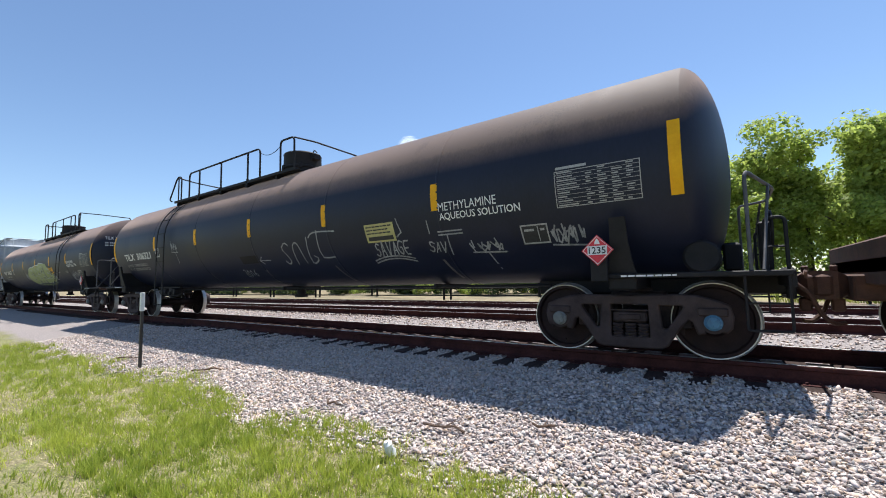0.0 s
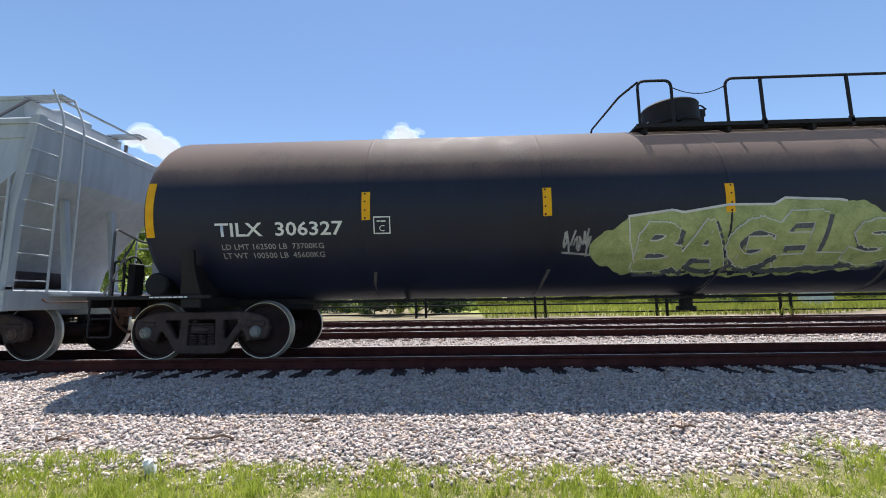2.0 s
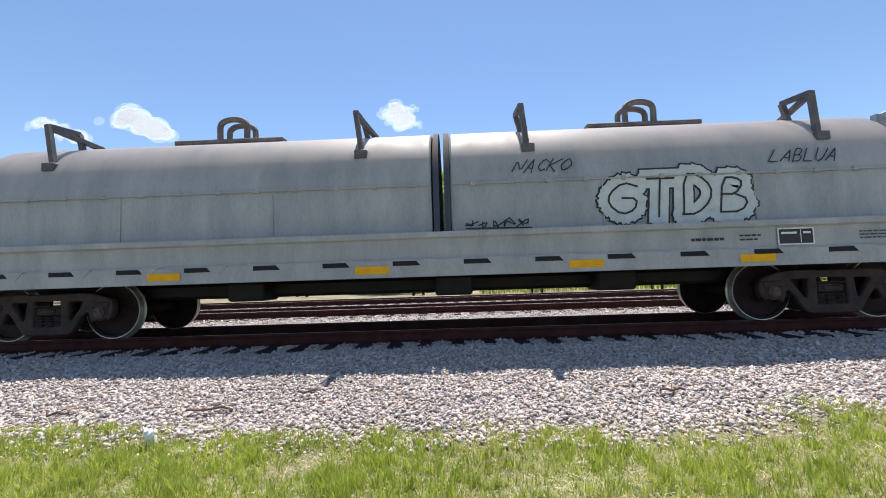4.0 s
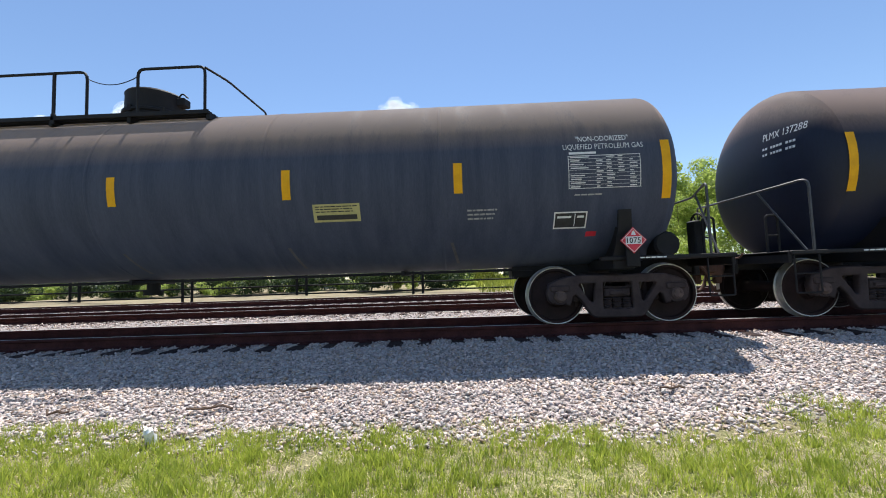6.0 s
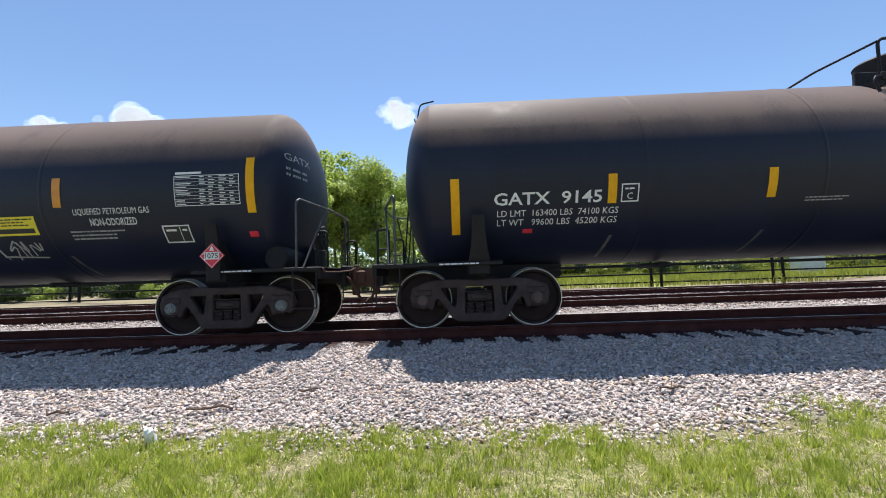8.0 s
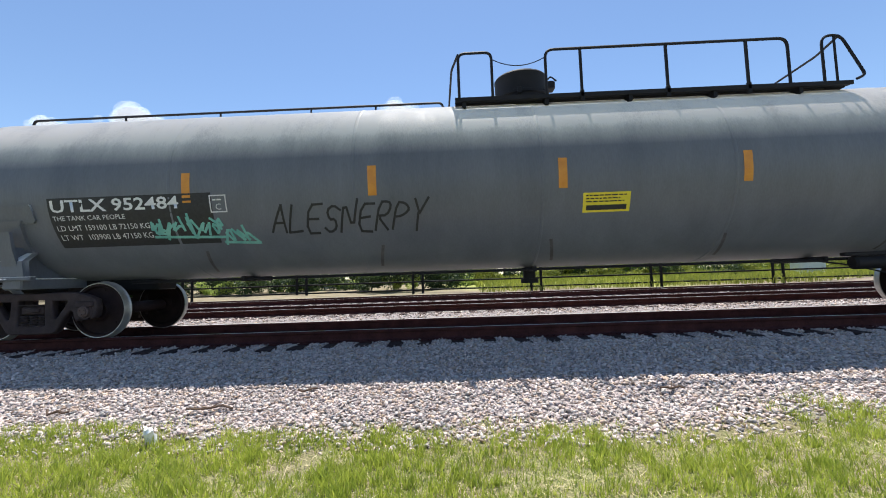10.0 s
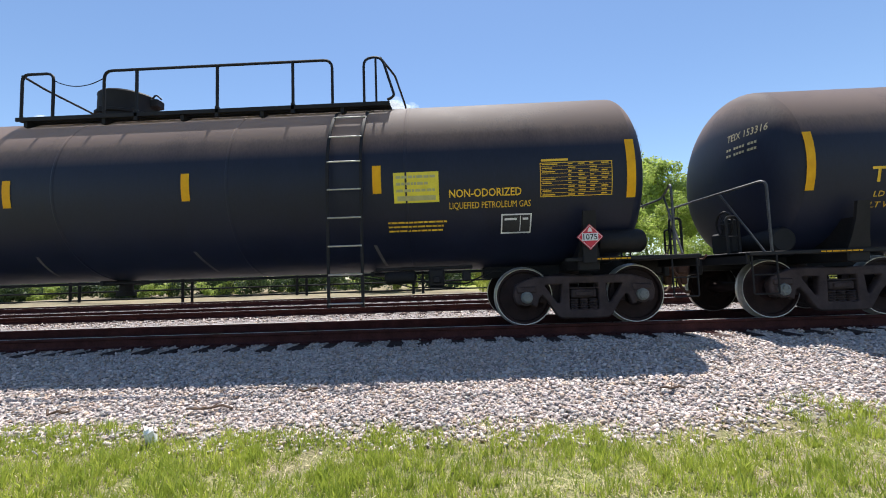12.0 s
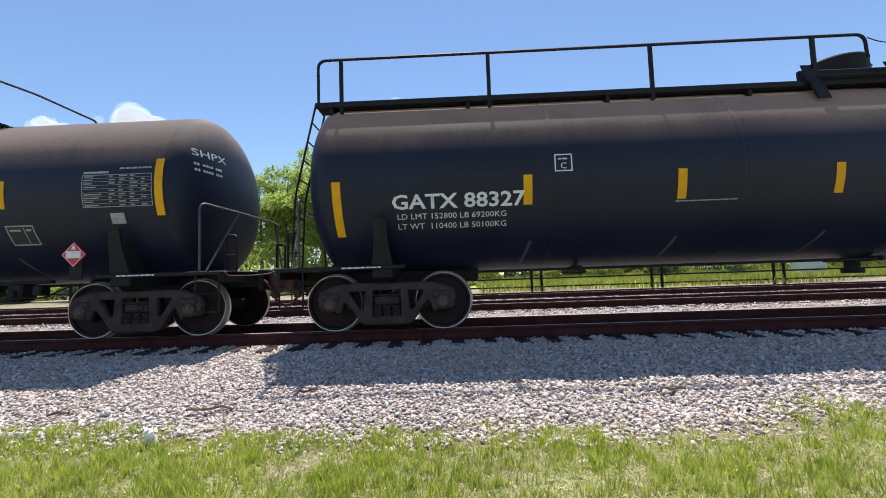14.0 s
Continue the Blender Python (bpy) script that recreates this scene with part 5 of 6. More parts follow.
add_bars(car, -3.75, -2.85, 1.82, 1.86, side, SOFTWHITE, 1, 27)
add_bars(car, 3.0, 3.5, 1.66, 1.76, side, SOFTWHITE, 2, 28)
add_placard(car, 8.21, 1.23, "1075")

# last car in view
car, side = tank_car(-248.17, 8.15, "black tank car with white data stencils and a walkway", BLACK, (-5.4, -2.7, 0.9, 3.6, 6.32), 8.82, (2.10, 2.53), (1.92, 2.80), YELLOW, (-0.8, 5.6))
add_table(car, 7.62, 8.72, 2.07, 2.57, side, SOFTWHITE, 11)
add_bars(car, 8.2, 8.7, 2.63, 2.70, side, SOFTWHITE, 1, 33)
add_small_plate(car, 6.3, 6.75, 1.55, 1.85, side, SOFTWHITE)
part("pale_patch", mark_mesh("pale_patch", strips(8.02, 8.24, 1.82, 1.98, 2), side, SOFTWHITE), car)
add_placard(car, 7.58, 1.35, "")
end_marks(car, "SHPX", 1, WHITE)


# covered hopper
def hopper_car():
    car = add_car("covered_hopper", -49.265, "weathered grey covered hopper with hand-painted black writing", "hopper car")
    levels = [(1.17, 7.44, 1.57), (1.35, 7.46, 1.585), (1.6, 7.52, 1.59), (1.95, 7.74, 1.59), (2.3, 8.05, 1.58), (2.67, 8.36, 1.565), (2.95, 8.66, 1.54), (3.1, 8.74, 1.50), (3.62, 8.78, 1.385), (3.63, 8.78, 1.405), (3.74, 8.78, 1.39), (3.75, 8.78, 1.365), (3.88, 8.78, 1.345), (3.89, 8.80, 1.38), (3.97, 8.80, 1.375), (4.01, 8.80, 1.335), (4.12, 8.62, 1.08), (4.14, 8.18, 1.035), (4.47, 8.12, 1.03), (4.48, 8.12, 1.05), (4.53, 8.12, 1.05), (4.55, 8.08, 0.98), (4.57, 8.0, 0.0)]
    s = Shape()
    s.rings([[(-u, -w, z), (u, -w, z), (u, w, z), (-u, w, z)] for z, u, w in levels])
    part("body", s.mesh("body", HOPPER, smooth=20), car)
    # seams between the side sheets
    for i in range(13):
        u = -7.2 + i * 1.2
        seam = Shape().rings([[(u - 0.018, -w - 0.006, z), (u + 0.018, -w - 0.006, z), (u + 0.018, -w + 0.01, z), (u - 0.018, -w + 0.01, z)] for z, _, w in levels[:9]])
        part("seam", seam.mesh("seam", HOPPER), car)
    for i in range(14):
        u = -8.0 + i * 1.23
        for y in (-1, 1):
            brace = Shape().rings([[(u + d - 0.035, y * w, z), (u + d + 0.035, y * w, z), (u + d + 0.035, y * (w + 0.03), z), (u + d - 0.035, y * (w + 0.03), z)] for z, w, d in ((4.04, 1.28, 0.0), (4.46, 1.04, 0.24))])
            part("roof_brace", brace.mesh("roof_brace", DULL), car, label="grimy slanted roof brace")
    walkway = Shape()
    for y in (-0.98, 0.74):
        for i in range(3):
            walkway.box(-8.75, 8.75, y + i * 0.09, y + i * 0.09 + 0.07, 4.56, 4.59)
    for i in range(15):
        walkway.box(-8.6 + i * 1.23 - 0.02, -8.6 + i * 1.23 + 0.02, -0.98, 0.98, 4.53, 4.56)
    walkway.box(-8.1, 8.1, -0.35, 0.35, 4.45, 4.66, 0.04)
    part("roof_walkway", walkway.mesh("roof_walkway", HOPPER), car)
    for y in (-1, 1):
        sill = Shape()
        sill.rings([[(x, y * a, z) for a, z in ((1.60, 0.84), (1.63, 0.84), (1.63, 1.14), (1.66, 1.16), (1.66, 1.20), (1.52, 1.20), (1.52, 1.16), (1.60, 1.13))] for x in (-8.86, 8.86)])
        part("side_sill", sill.mesh("side_sill", HOPPER), car)
    for sign in (-1, 1):
        add_truck(car, sign * 7.555, "brown")
        part("coupler", MESH["coupler"], car, pose(sign * 9.34, 0, 0.86, 0, 0, 0 if sign > 0 else 180), "rusty knuckle coupler")
        end = Shape()
        end.box(*sorted((sign * 6.2, sign * 9.28)), -0.22, 0.22, 0.74, 1.02, 0.02)
        end.box(*sorted((sign * 8.7, sign * 8.86)), -1.6, 1.6, 0.84, 1.16, 0.02)
        end.box(*sorted((sign * 7.4, sign * 7.7)), -1.55, 1.55, 0.84, 1.02, 0.02)
        end.box(*sorted((sign * 8.86, sign * 9.25)), -0.95, 0.95, 1.06, 1.10)
        for y in (-0.5, 0.5):
            end.rings([[(sign * x + dx, y + dy, z) for dx, dy in ((-0.05, -0.05), (0.05, -0.05), (0.05, 0.05), (-0.05, 0.05))] for x, z in ((8.72, 1.1), (8.5, 2.8))])
        air = Shape().lathe([(-0.45, 0.0), (-0.45, 0.13), (-0.41, 0.15), (0.41, 0.15), (0.45, 0.13), (0.45, 0.0)], 14, "y", (sign * 8.05, -0.4, 1.36))
        part("air_reservoir", air.mesh("air_reservoir", TRUCK), car, label="dark steel air reservoir")
        part("end_frame", end.mesh("end_frame", HOPPER), car)
        for y in (-1.56, 1.56):
            k = 1 if y > 0 else -1
            post = Shape().rings([[(sign * 8.78 + dx, k * w + dy, z) for dx, dy in ((-0.08, -0.06), (0.08, -0.06), (0.08, 0.06), (-0.08, 0.06))] for z, w in ((1.16, 1.56), (2.4, 1.54), (4.02, 1.33))])
            part("corner_post", post.mesh("corner_post", HOPPER), car)
            lad = Shape()
            for x in (8.18, 8.74):
                lad.tube([(sign * x, y * 1.045, 0.55 if x > 8.2 else 1.0), (sign * x, y * 1.045, 2.55 if x < 8.2 else 2.9)], 0.02, 6)
            lad.tube([(sign * 8.18, y * 1.045, 0.95), (sign * 8.18, y * 1.045, 0.5), (sign * 8.74, y * 1.045, 0.5)], 0.014, 6)
            ladder = part("ladder", lad.mesh("ladder", HOPPER), car)
            rung = Shape().tube([(-0.28, 0, 0), (0.28, 0, 0)], 0.013, 6).mesh("rung", HOPPER)
            for i in range(5):
                part("rung", rung, ladder, pose(sign * 8.46, y * 1.05, 0.98 + i * 0.40))
        for i in range(7):
            x, z = 8.92, 1.3 + i * 0.42
            grab = Shape().tube([(sign * 8.84, -1.5, z), (sign * x, -1.5, z), (sign * x, -1.08, z), (sign * 8.84, -1.08, z)], 0.012, 6, 0.02)
            part("grab_iron", grab.mesh("grab_iron", HOPPER), car)
        lean = Shape()
        for y in (-1.08, -0.7):
            lean.tube([(sign * 8.95, y, 1.1), (sign * 8.95, y, 4.1), (sign * 8.7, y, 4.62)], 0.018, 6, 0.2)
        part("end_ladder", lean.mesh("end_ladder", HOPPER), car)
    for u in (-5.35, -1.75, 1.75, 5.35):
        ch = Shape()
        ch.rings([[(u - a, -b, z), (u + a, -b, z), (u + a, b, z), (u - a, b, z)] for z, a, b in ((1.15, 1.66, 1.5), (0.86, 1.40, 1.25), (0.52, 0.52, 0.62), (0.46, 0.50, 0.60))])
        ch.box(u - 0.42, u + 0.42, -0.66, 0.66, 0.32, 0.47, 0.02)
        ch.box(u - 0.55, u + 0.55, -0.70, -0.62, 0.42, 0.50, 0.01)
        ch.tube([(u - 0.5, -0.72, 0.38), (u + 0.5, -0.72, 0.38)], 0.03, 8)
        part("discharge_chute", ch.mesh("discharge_chute", TAN), car, label="rust-stained discharge chute")
    side = Side(flat=-1.605)
    letters("reporting_mark", "AEOX", -7.05, -6.33, 2.30, 2.48, side, INK, car, bold=0.012)
    letters("car_number", "96661", -7.14, -6.13, 1.84, 2.06, side, INK, car, bold=0.012)
    letters("load_limit", "LD LMT  193200", -7.14, -6.40, 1.56, 1.64, side, INK, car)
    letters("light_weight", "LT WT  69800  NEW", -7.14, -6.08, 1.44, 1.52, side, INK, car)
    add_plate_c(car, -5.72, 1.88, side, INK, 0.25)
    add_stripes(car, (-7.58, 7.50), 1.32, 2.17, side, YELLOW)
    add_stripes(car, (-5.05, -2.53, 0.28, 2.60, 5.14), 1.34, 1.74, side, YELLOW)
    add_bars(car, -5.2, -4.1, 1.0, 1.08, Side(flat=-1.635), INK, 1, 40)
    add_bars(car, -2.0, 0.3, 0.98, 1.08, Side(flat=-1.635), SOFTWHITE, 2, 41)
    add_small_plate(car, 6.52, 7.10, 1.42, 1.76, side, WHITE)
    part("patch", mark_mesh("patch", strips(6.50, 7.18, 2.03, 2.19, 2), side, SOFTWHITE), car)
    part("pale_patch", mark_mesh("pale_patch", strips(-7.16, -6.28, 2.26, 2.52, 2), side, PALE, 0.004), car)
    for word, a, b, sd in (("HULL", -4.86, -3.92, 1), ("KIDS", -3.75, -2.42, 2), ("GIVE", -2.30, -1.12, 3), ("RIMJOBS", -0.92, 1.60, 4), ("FOR", 1.72, 2.46, 5), ("WHIPPITS", 2.56, 5.85, 6)):
        part("painted_writing", mark_mesh("painted_writing", stroke_polys(handwritten(word, a, b, 1.38, 1.88, sd, 0.03), 0.036), side, INK, 0.009), car, label="hand-painted black writing")
    part("red_scrawl", mark_mesh("red_scrawl", stroke_polys(scribble(-3.55, -2.5, 1.42, 1.86, 51, 6), 0.03), side, DKRED, 0.013), car, label="dark red scrawl over the writing")
    for word_, u0, u1, z0, z1 in (("white_patch", -0.16, 0.20, 1.64, 1.80), ("white_patch", 0.36, 0.78, 1.46, 1.56)):
        part(word_, mark_mesh(word_, strips(u0, u1, z0, z1, 2), side, SOFTWHITE, 0.004), car)
    part("yellow_smear", mark_mesh("yellow_smear", stroke_polys([[(0.60, 2.46), (0.74, 2.44), (0.64, 2.22)], [(1.0, 2.32), (1.08, 2.24)], [(1.12, 2.06), (1.30, 2.02), (1.42, 2.14)]], 0.05), side, LABELP, 0.005), car, label="faded yellow paint smear")
    for u in (-7.35, 7.0):
        jack = Shape().box(u - 0.13, u + 0.13, -1.70, -1.55, 0.76, 0.92, 0.01).box(u - 0.08, u + 0.08, -1.68, -1.60, 0.66, 0.80, 0.01)
        part("jacking_pad", jack.mesh("jacking_pad", HOPPER), car)


hopper_car()


# coil car
def coil_car():
    car = add_car("coil_car", -67.63, "silver coil car with rounded steel covers and bubble graffiti", "coil car")
    for sign in (-1, 1):
        add_truck(car, sign * 6.17, "brown")
        part("coupler", MESH["coupler"], car, pose(sign * 8.0, 0, 0.86, 0, 0, 0 if sign > 0 else 180), "rusty knuckle coupler")
        end = Shape()
        end.box(*sorted((sign * 4.8, sign * 7.95)), -0.22, 0.22, 0.72, 1.02, 0.02)
        end.box(*sorted((sign * 7.3, sign * 7.5)), -1.45, 1.45, 0.90, 1.38, 0.02)
        end.box(*sorted((sign * 7.4, sign * 7.9)), -1.0, 1.0, 1.06, 1.10)
        end.box(*sorted((sign * 6.0, sign * 6.3)), -1.4, 1.4, 0.84, 0.98, 0.02)
        for y in (-1.45, 1.45):
            end.tube([(sign * 7.05, y, 1.0), (sign * 7.05, y, 0.45), (sign * 7.42, y, 0.45), (sign * 7.42, y, 1.0)], 0.014, 6, 0.03)
            end.tube([(sign * 7.62, y * 0.9, 1.08), (sign * 7.62, y * 0.9, 1.9)], 0.03, 6)
        part("end_frame", end.mesh("end_frame", FRAME), car)
    for y in (-1, 1):
        s = Shape()
        s.rings([[(x, y * a, z) for a, z in ((1.38, 0.88), (1.46, 0.86), (1.46, 1.10), (1.40, 1.13), (1.40, 1.42), (1.48, 1.44), (1.48, 1.52), (1.30, 1.52), (1.30, 0.9))] for x in (-7.45, 7.45)])
        for i in range(13):
            u = -6.3 + i * 1.05
            s.rings([[(u - w, y * a, z) for a in (1.40, 1.47)] + [(u + w, y * a, z) for a in (1.47, 1.40)] for z, w in ((1.12, 0.16), (1.0, 0.05))])
        part("side_sill", s.mesh("side_sill", SILVER), car)
    floor_ = Shape().box(-7.4, 7.4, -1.3, 1.3, 0.86, 1.0, 0.02)
    floor_.box(-5.0, 5.0, -0.5, 0.5, 0.6, 0.86, 0.05)
    for u in (-3.0, 0.4, 3.0):
        floor_.box(u - 0.3, u + 0.3, -0.9, -0.3, 0.55, 0.86, 0.03)
    part("floor", floor_.mesh("floor", FRAME), car)
    arc = [(1.23, 1.54), (1.24, 2.29)] + [(1.24 * math.cos(a), 2.29 + 1.14 * math.sin(a)) for a in (math.pi / 16 * i for i in range(1, 8))]
    ring = [(-y, z) for y, z in arc] + [(0, 3.43)] + [(y, z) for y, z in arc[::-1]]
    for a, b in ((-7.32, 0.10), (0.40, 7.32)):
        cover = Shape()
        cover.rings([[(x, y * k, 1.54 + (z - 1.54) * k) for y, z in ring] for x, k in ((a, 0.985), (a + 0.03, 1), (b - 0.03, 1), (b, 0.985))])
        cv = part("cover", cover.mesh("cover", SILVER, smooth=25), car)
        bars = Shape()
        for i in range(12):
            u = a + 0.35 + i * (b - a - 0.6) / 11
            bars.box(u - 0.035, u + 0.035, -1.28, -1.23, 2.24, 2.31, 0.008)
        bars.tube([(a + 0.05, -1.27, 2.27), (b - 0.05, -1.27, 2.27)], 0.012, 6)
        for i in range(4):
            u = a + 0.05 + i * (b - a - 0.1) / 3
            bars.box(u - 0.008, u + 0.008, -1.255, -1.23, 1.56, 2.28)
        part("latch_rail", bars.mesh("latch_rail", SILVER), cv)
        c = (a + b) / 2
        hook = Shape()
        hook.box(c - 1.0, c + 1.0, -0.35, 0.35, 3.40, 3.48, 0.01)
        for y in (-0.16, 0.16):
            hook.tube([(c - 0.25, y, 3.44), (c - 0.26, y, 3.86), (c, y, 3.93), (c + 0.26, y, 3.86), (c + 0.25, y, 3.44)], 0.055, 8, 0.12)
        part("lifting_hook", hook.mesh("lifting_hook", RUSTGREY), cv, label="rust-stained lifting hook")
        for u in (a + 1.15 if a < 0 else a + 1.25, b - 1.12):
            br = Shape()
            for x0, y0, z0, x1, y1, z1 in ((u, -1.02, 2.88, u - 0.08, -1.06, 3.58), (u - 0.08, -1.06, 3.56, u - 0.08, -0.5, 3.62), (u - 0.08, -0.5, 3.62, u, -0.5, 3.3), (u - 0.08, -1.06, 3.54, u + 0.1, -0.2, 3.42)):
                br.tube([(x0, y0, z0), (x1, y1, z1)], 0.055, 4)
            br.box(u - 0.10, u + 0.10, -1.14, -0.98, 2.78, 2.92, 0.01)
            part("stacking_bracket", br.mesh("stacking_bracket", DULL), cv)
    band = Shape()
    for a in (0.13, 0.30):
        band.rings([[(x, y * 1.012, 1.54 + (z - 1.54) * 1.01) for y, z in ring] for x in (a, a + 0.09)])
    part("cover_band", band.mesh("cover_band", SLATE, smooth=25), car)
    side, low = Side(flat=-1.245), Side(flat=-1.41)
    for u0, u1, z0, z1 in ((6.98, 7.44, 1.20, 1.38), (-7.44, -6.98, 1.20, 1.38)):
        part("yellow_patch", mark_mesh("yellow_patch", strips(u0, u1, z0, z1, 1), low, YELLOW), car)
    for u in (-4.2, -1.05, 2.1, 4.55):
        part("yellow_patch", mark_mesh("yellow_patch", strips(u, u + 0.5, 0.92, 1.03, 1), Side(flat=-1.465), YELLOW), car)
    add_small_plate(car, 5.14, 5.66, 1.15, 1.40, low, WHITE)
    add_bars(car, 3.9, 4.4, 1.22, 1.32, low, INK, 1, 60)
    add_bars(car, 4.6, 4.9, 1.22, 1.34, low, INK, 2, 61)
    add_bars(car, 6.3, 6.75, 1.2, 1.34, low, SLATE, 3, 62)
    word = handwritten("GTDB", 2.78, 5.02, 1.68, 2.26, 14, 0.05)
    def bubble(w):
        return stroke_polys(word, w) + [[(u + w / 2 * math.cos(k * math.pi / 6), z + w / 2 * math.sin(k * math.pi / 6)) for k in range(12)] for path in word for u, z in path]
    part("bubble_outline", mark_mesh("bubble_outline", bubble(0.34), side, INK, 0.002), car, label="black-outlined white bubble letters")
    part("bubble_fill", mark_mesh("bubble_fill", bubble(0.285), side, SPRAY, 0.010), car)
    part("bubble_core", mark_mesh("bubble_core", stroke_polys(word, 0.03), side, INK, 0.018), car)
    # Thin dark plates on the sill stand for the shade inside its openings.
    slot_shade = Shape().box(-0.24, 0.24, -0.004, 0.004, -0.035, 0.035).mesh("sill_slot_shade", FRAME)
    for i in range(13):
        for y in (-1.462, 1.462):
            part("sill_slot_shade", slot_shade, car, pose(-6.55 + i * 1.05, y, 1.065))
    crown = Side(2.29, 1.245)
    for word_, a, b, sd in (("NACKO", 1.35, 2.25, 5), ("LABLUA", 5.25, 6.25, 6)):
        part("marker_tag", mark_mesh("marker_tag", stroke_polys(handwritten(word_, a, b, 2.42, 2.62, sd, 0.12), 0.018), crown, INK, 0.008), car)
    part("marker_tag", mark_mesh("marker_tag", stroke_polys(scribble(0.62, 1.62, 1.56, 1.72, 71, 5), 0.02), side, INK, 0.006), car)


coil_car()


# the car ahead: only its rear end comes into view
def flat_car():
    car = add_car("flat_car", 8.9, "rusty brown flat car with a low bulkhead at its end", "flat car")
    for sign in (-1, 1):
        add_truck(car, sign * 6.1, "brown")
        part("coupler", MESH["coupler"], car, pose(sign * 7.9, 0, 0.86, 0, 0, 0 if sign > 0 else 180), "rusty knuckle coupler")
    s = Shape()
    s.box(-7.75, 7.75, -1.45, 1.45, 0.98, 1.16, 0.02)
    s.box(-7.85, 7.85, -0.3, 0.3, 0.68, 0.98, 0.02)
    s.box(-7.75, -7.6, -1.5, 1.5, 0.86, 1.35, 0.02)
    part("deck", s.mesh("deck", RUST), car)
    b = Shape()
    b.box(-7.1, -5.6, -1.2, 1.2, 1.16, 1.5, 0.04)
    b.box(-7.1, -6.9, -1.2, 1.2, 1.5, 2.0, 0.03)
    part("bulkhead", b.mesh("bulkhead", TAN), car)


flat_car()


# ---- loose things beside the track ----
def at_ground(x, y):
    return float(ground_height(x, y)) + (0.035 * noise.noise(Vector((x * 0.9, y * 0.9, 0))) if -14 < x < 9 and 1.5 < y < 6.4 else 0)


stake = Shape()
stake.rings([[(a * 0.022, b * 0.022, z) for a, b in ((-1, -1), (1, -1), (1, 1), (0.2, 0.2), (-1, 1))] for z in (-0.15, 1.02)])
st = thing("marker_stake", stake.mesh("marker_stake", STAKE, smooth=0), pose(-9.02, 3.80, at_ground(-9.02, 3.8)), "thin dark steel marker stake with a white top in the gravel", "stake")
part("white_top", Shape().box(-0.03, 0.03, -0.035, 0.03, 1.02, 1.36, 0.006).mesh("white_top", WHITE), st)

lit = Shape()
rng_ = random.Random(5)
for ring_ in ([[(r * math.cos(a) * rng_.uniform(0.75, 1.1), d, r * math.sin(a) * rng_.uniform(0.7, 1.1)) for a in (k * math.pi / 4 for k in range(8))] for d, r in ((-0.085, 0.018), (-0.07, 0.02), (-0.055, 0.042), (0.0, 0.039), (0.04, 0.046), (0.075, 0.043), (0.085, 0.012))],):
    lit.rings(ring_)
thing("plastic_bottle", lit.mesh("plastic_bottle", LITTER), pose(-2.63, 3.46, at_ground(-2.63, 3.46) + 0.085, -62, 14, -25), "crushed white plastic bottle lying in the grass", "litter")


def twig(x, y, length, turn, seed):
    rng = random.Random(seed)
    s = Shape()
    pts = [(length * (t - 0.5), 0.03 * rng.uniform(-1, 1), 0.035 + 0.02 * rng.uniform(-1, 1)) for t in (0, 0.25, 0.5, 0.75, 1)]
    s.tube(pts, 0.012, 6)
    s.tube([pts[2], (pts[2][0] + length * 0.16, 0.07, 0.06)], 0.006, 5)
    thing("twig", s.mesh("twig", TWIG), pose(x, y, at_ground(x, y) + 0.03, 0, 0, turn), "dead brown twig lying on the gravel", "twig", "twigs on the gravel")


for row in ((-2.45, 4.02, 0.42, 12, 1), (-3.96, 3.97, 0.26, -5, 2), (2.14, 4.25, 0.25, 2, 3), (-7.2, 4.1, 0.5, 30, 4), (-9.9, 3.9, 0.4, 50, 5), (-1.62, 4.4, 0.2, 20, 6)):
    twig(*row)


def fence():
    f = thing("pipe_fence", None, pose(0, 26.0, 0), "black steel pipe fence with paired posts behind the tracks", "fence")
    post = Shape().tube([(0, 0, -0.6), (0, 0, 1.40)], 0.085, 10).mesh("post", FENCE)
    rail = Shape().tube([(-3.74, 0, 0), (3.74, 0, 0)], 0.050, 8).mesh("rail", FENCE)
    for i in range(-13, 12):
        x = 4.8 + i * 7.5
        part("post", post, f, pose(x, 0, 0))
        part("post", post, f, pose(x + 0.62, 0, 0))
        for z in (0.0, 0.52, 1.12):
            part("rail", rail, f, pose(x + 3.75, 0.0, z))


fence()


def shed(x, y, w, d, h, roof_h, label, wall):
    s = thing("shed", None, pose(x, y, float(ground_height(x, y)) - 0.1), label, "shed")
    part("wall", Shape().box(-w / 2, w / 2, -d / 2, d / 2, 0, h, 0.02).mesh("wall", wall), s)
    r = Shape()
    r.rings([[(a, -d / 2 - 0.3, h - 0.08), (a, 0, h + roof_h), (a, d / 2 + 0.3, h - 0.08), (a, 0, h - 0.04)] for a in (-w / 2 - 0.3, w / 2 + 0.3)])
    part("roof", r.mesh("roof", ROOF), s)
    part("door", Shape().box(-0.45, 0.45, -d / 2 - 0.04, -d / 2 + 0.02, 0, min(2.0, h - 0.1), 0.01).mesh("door", FRAME), s)


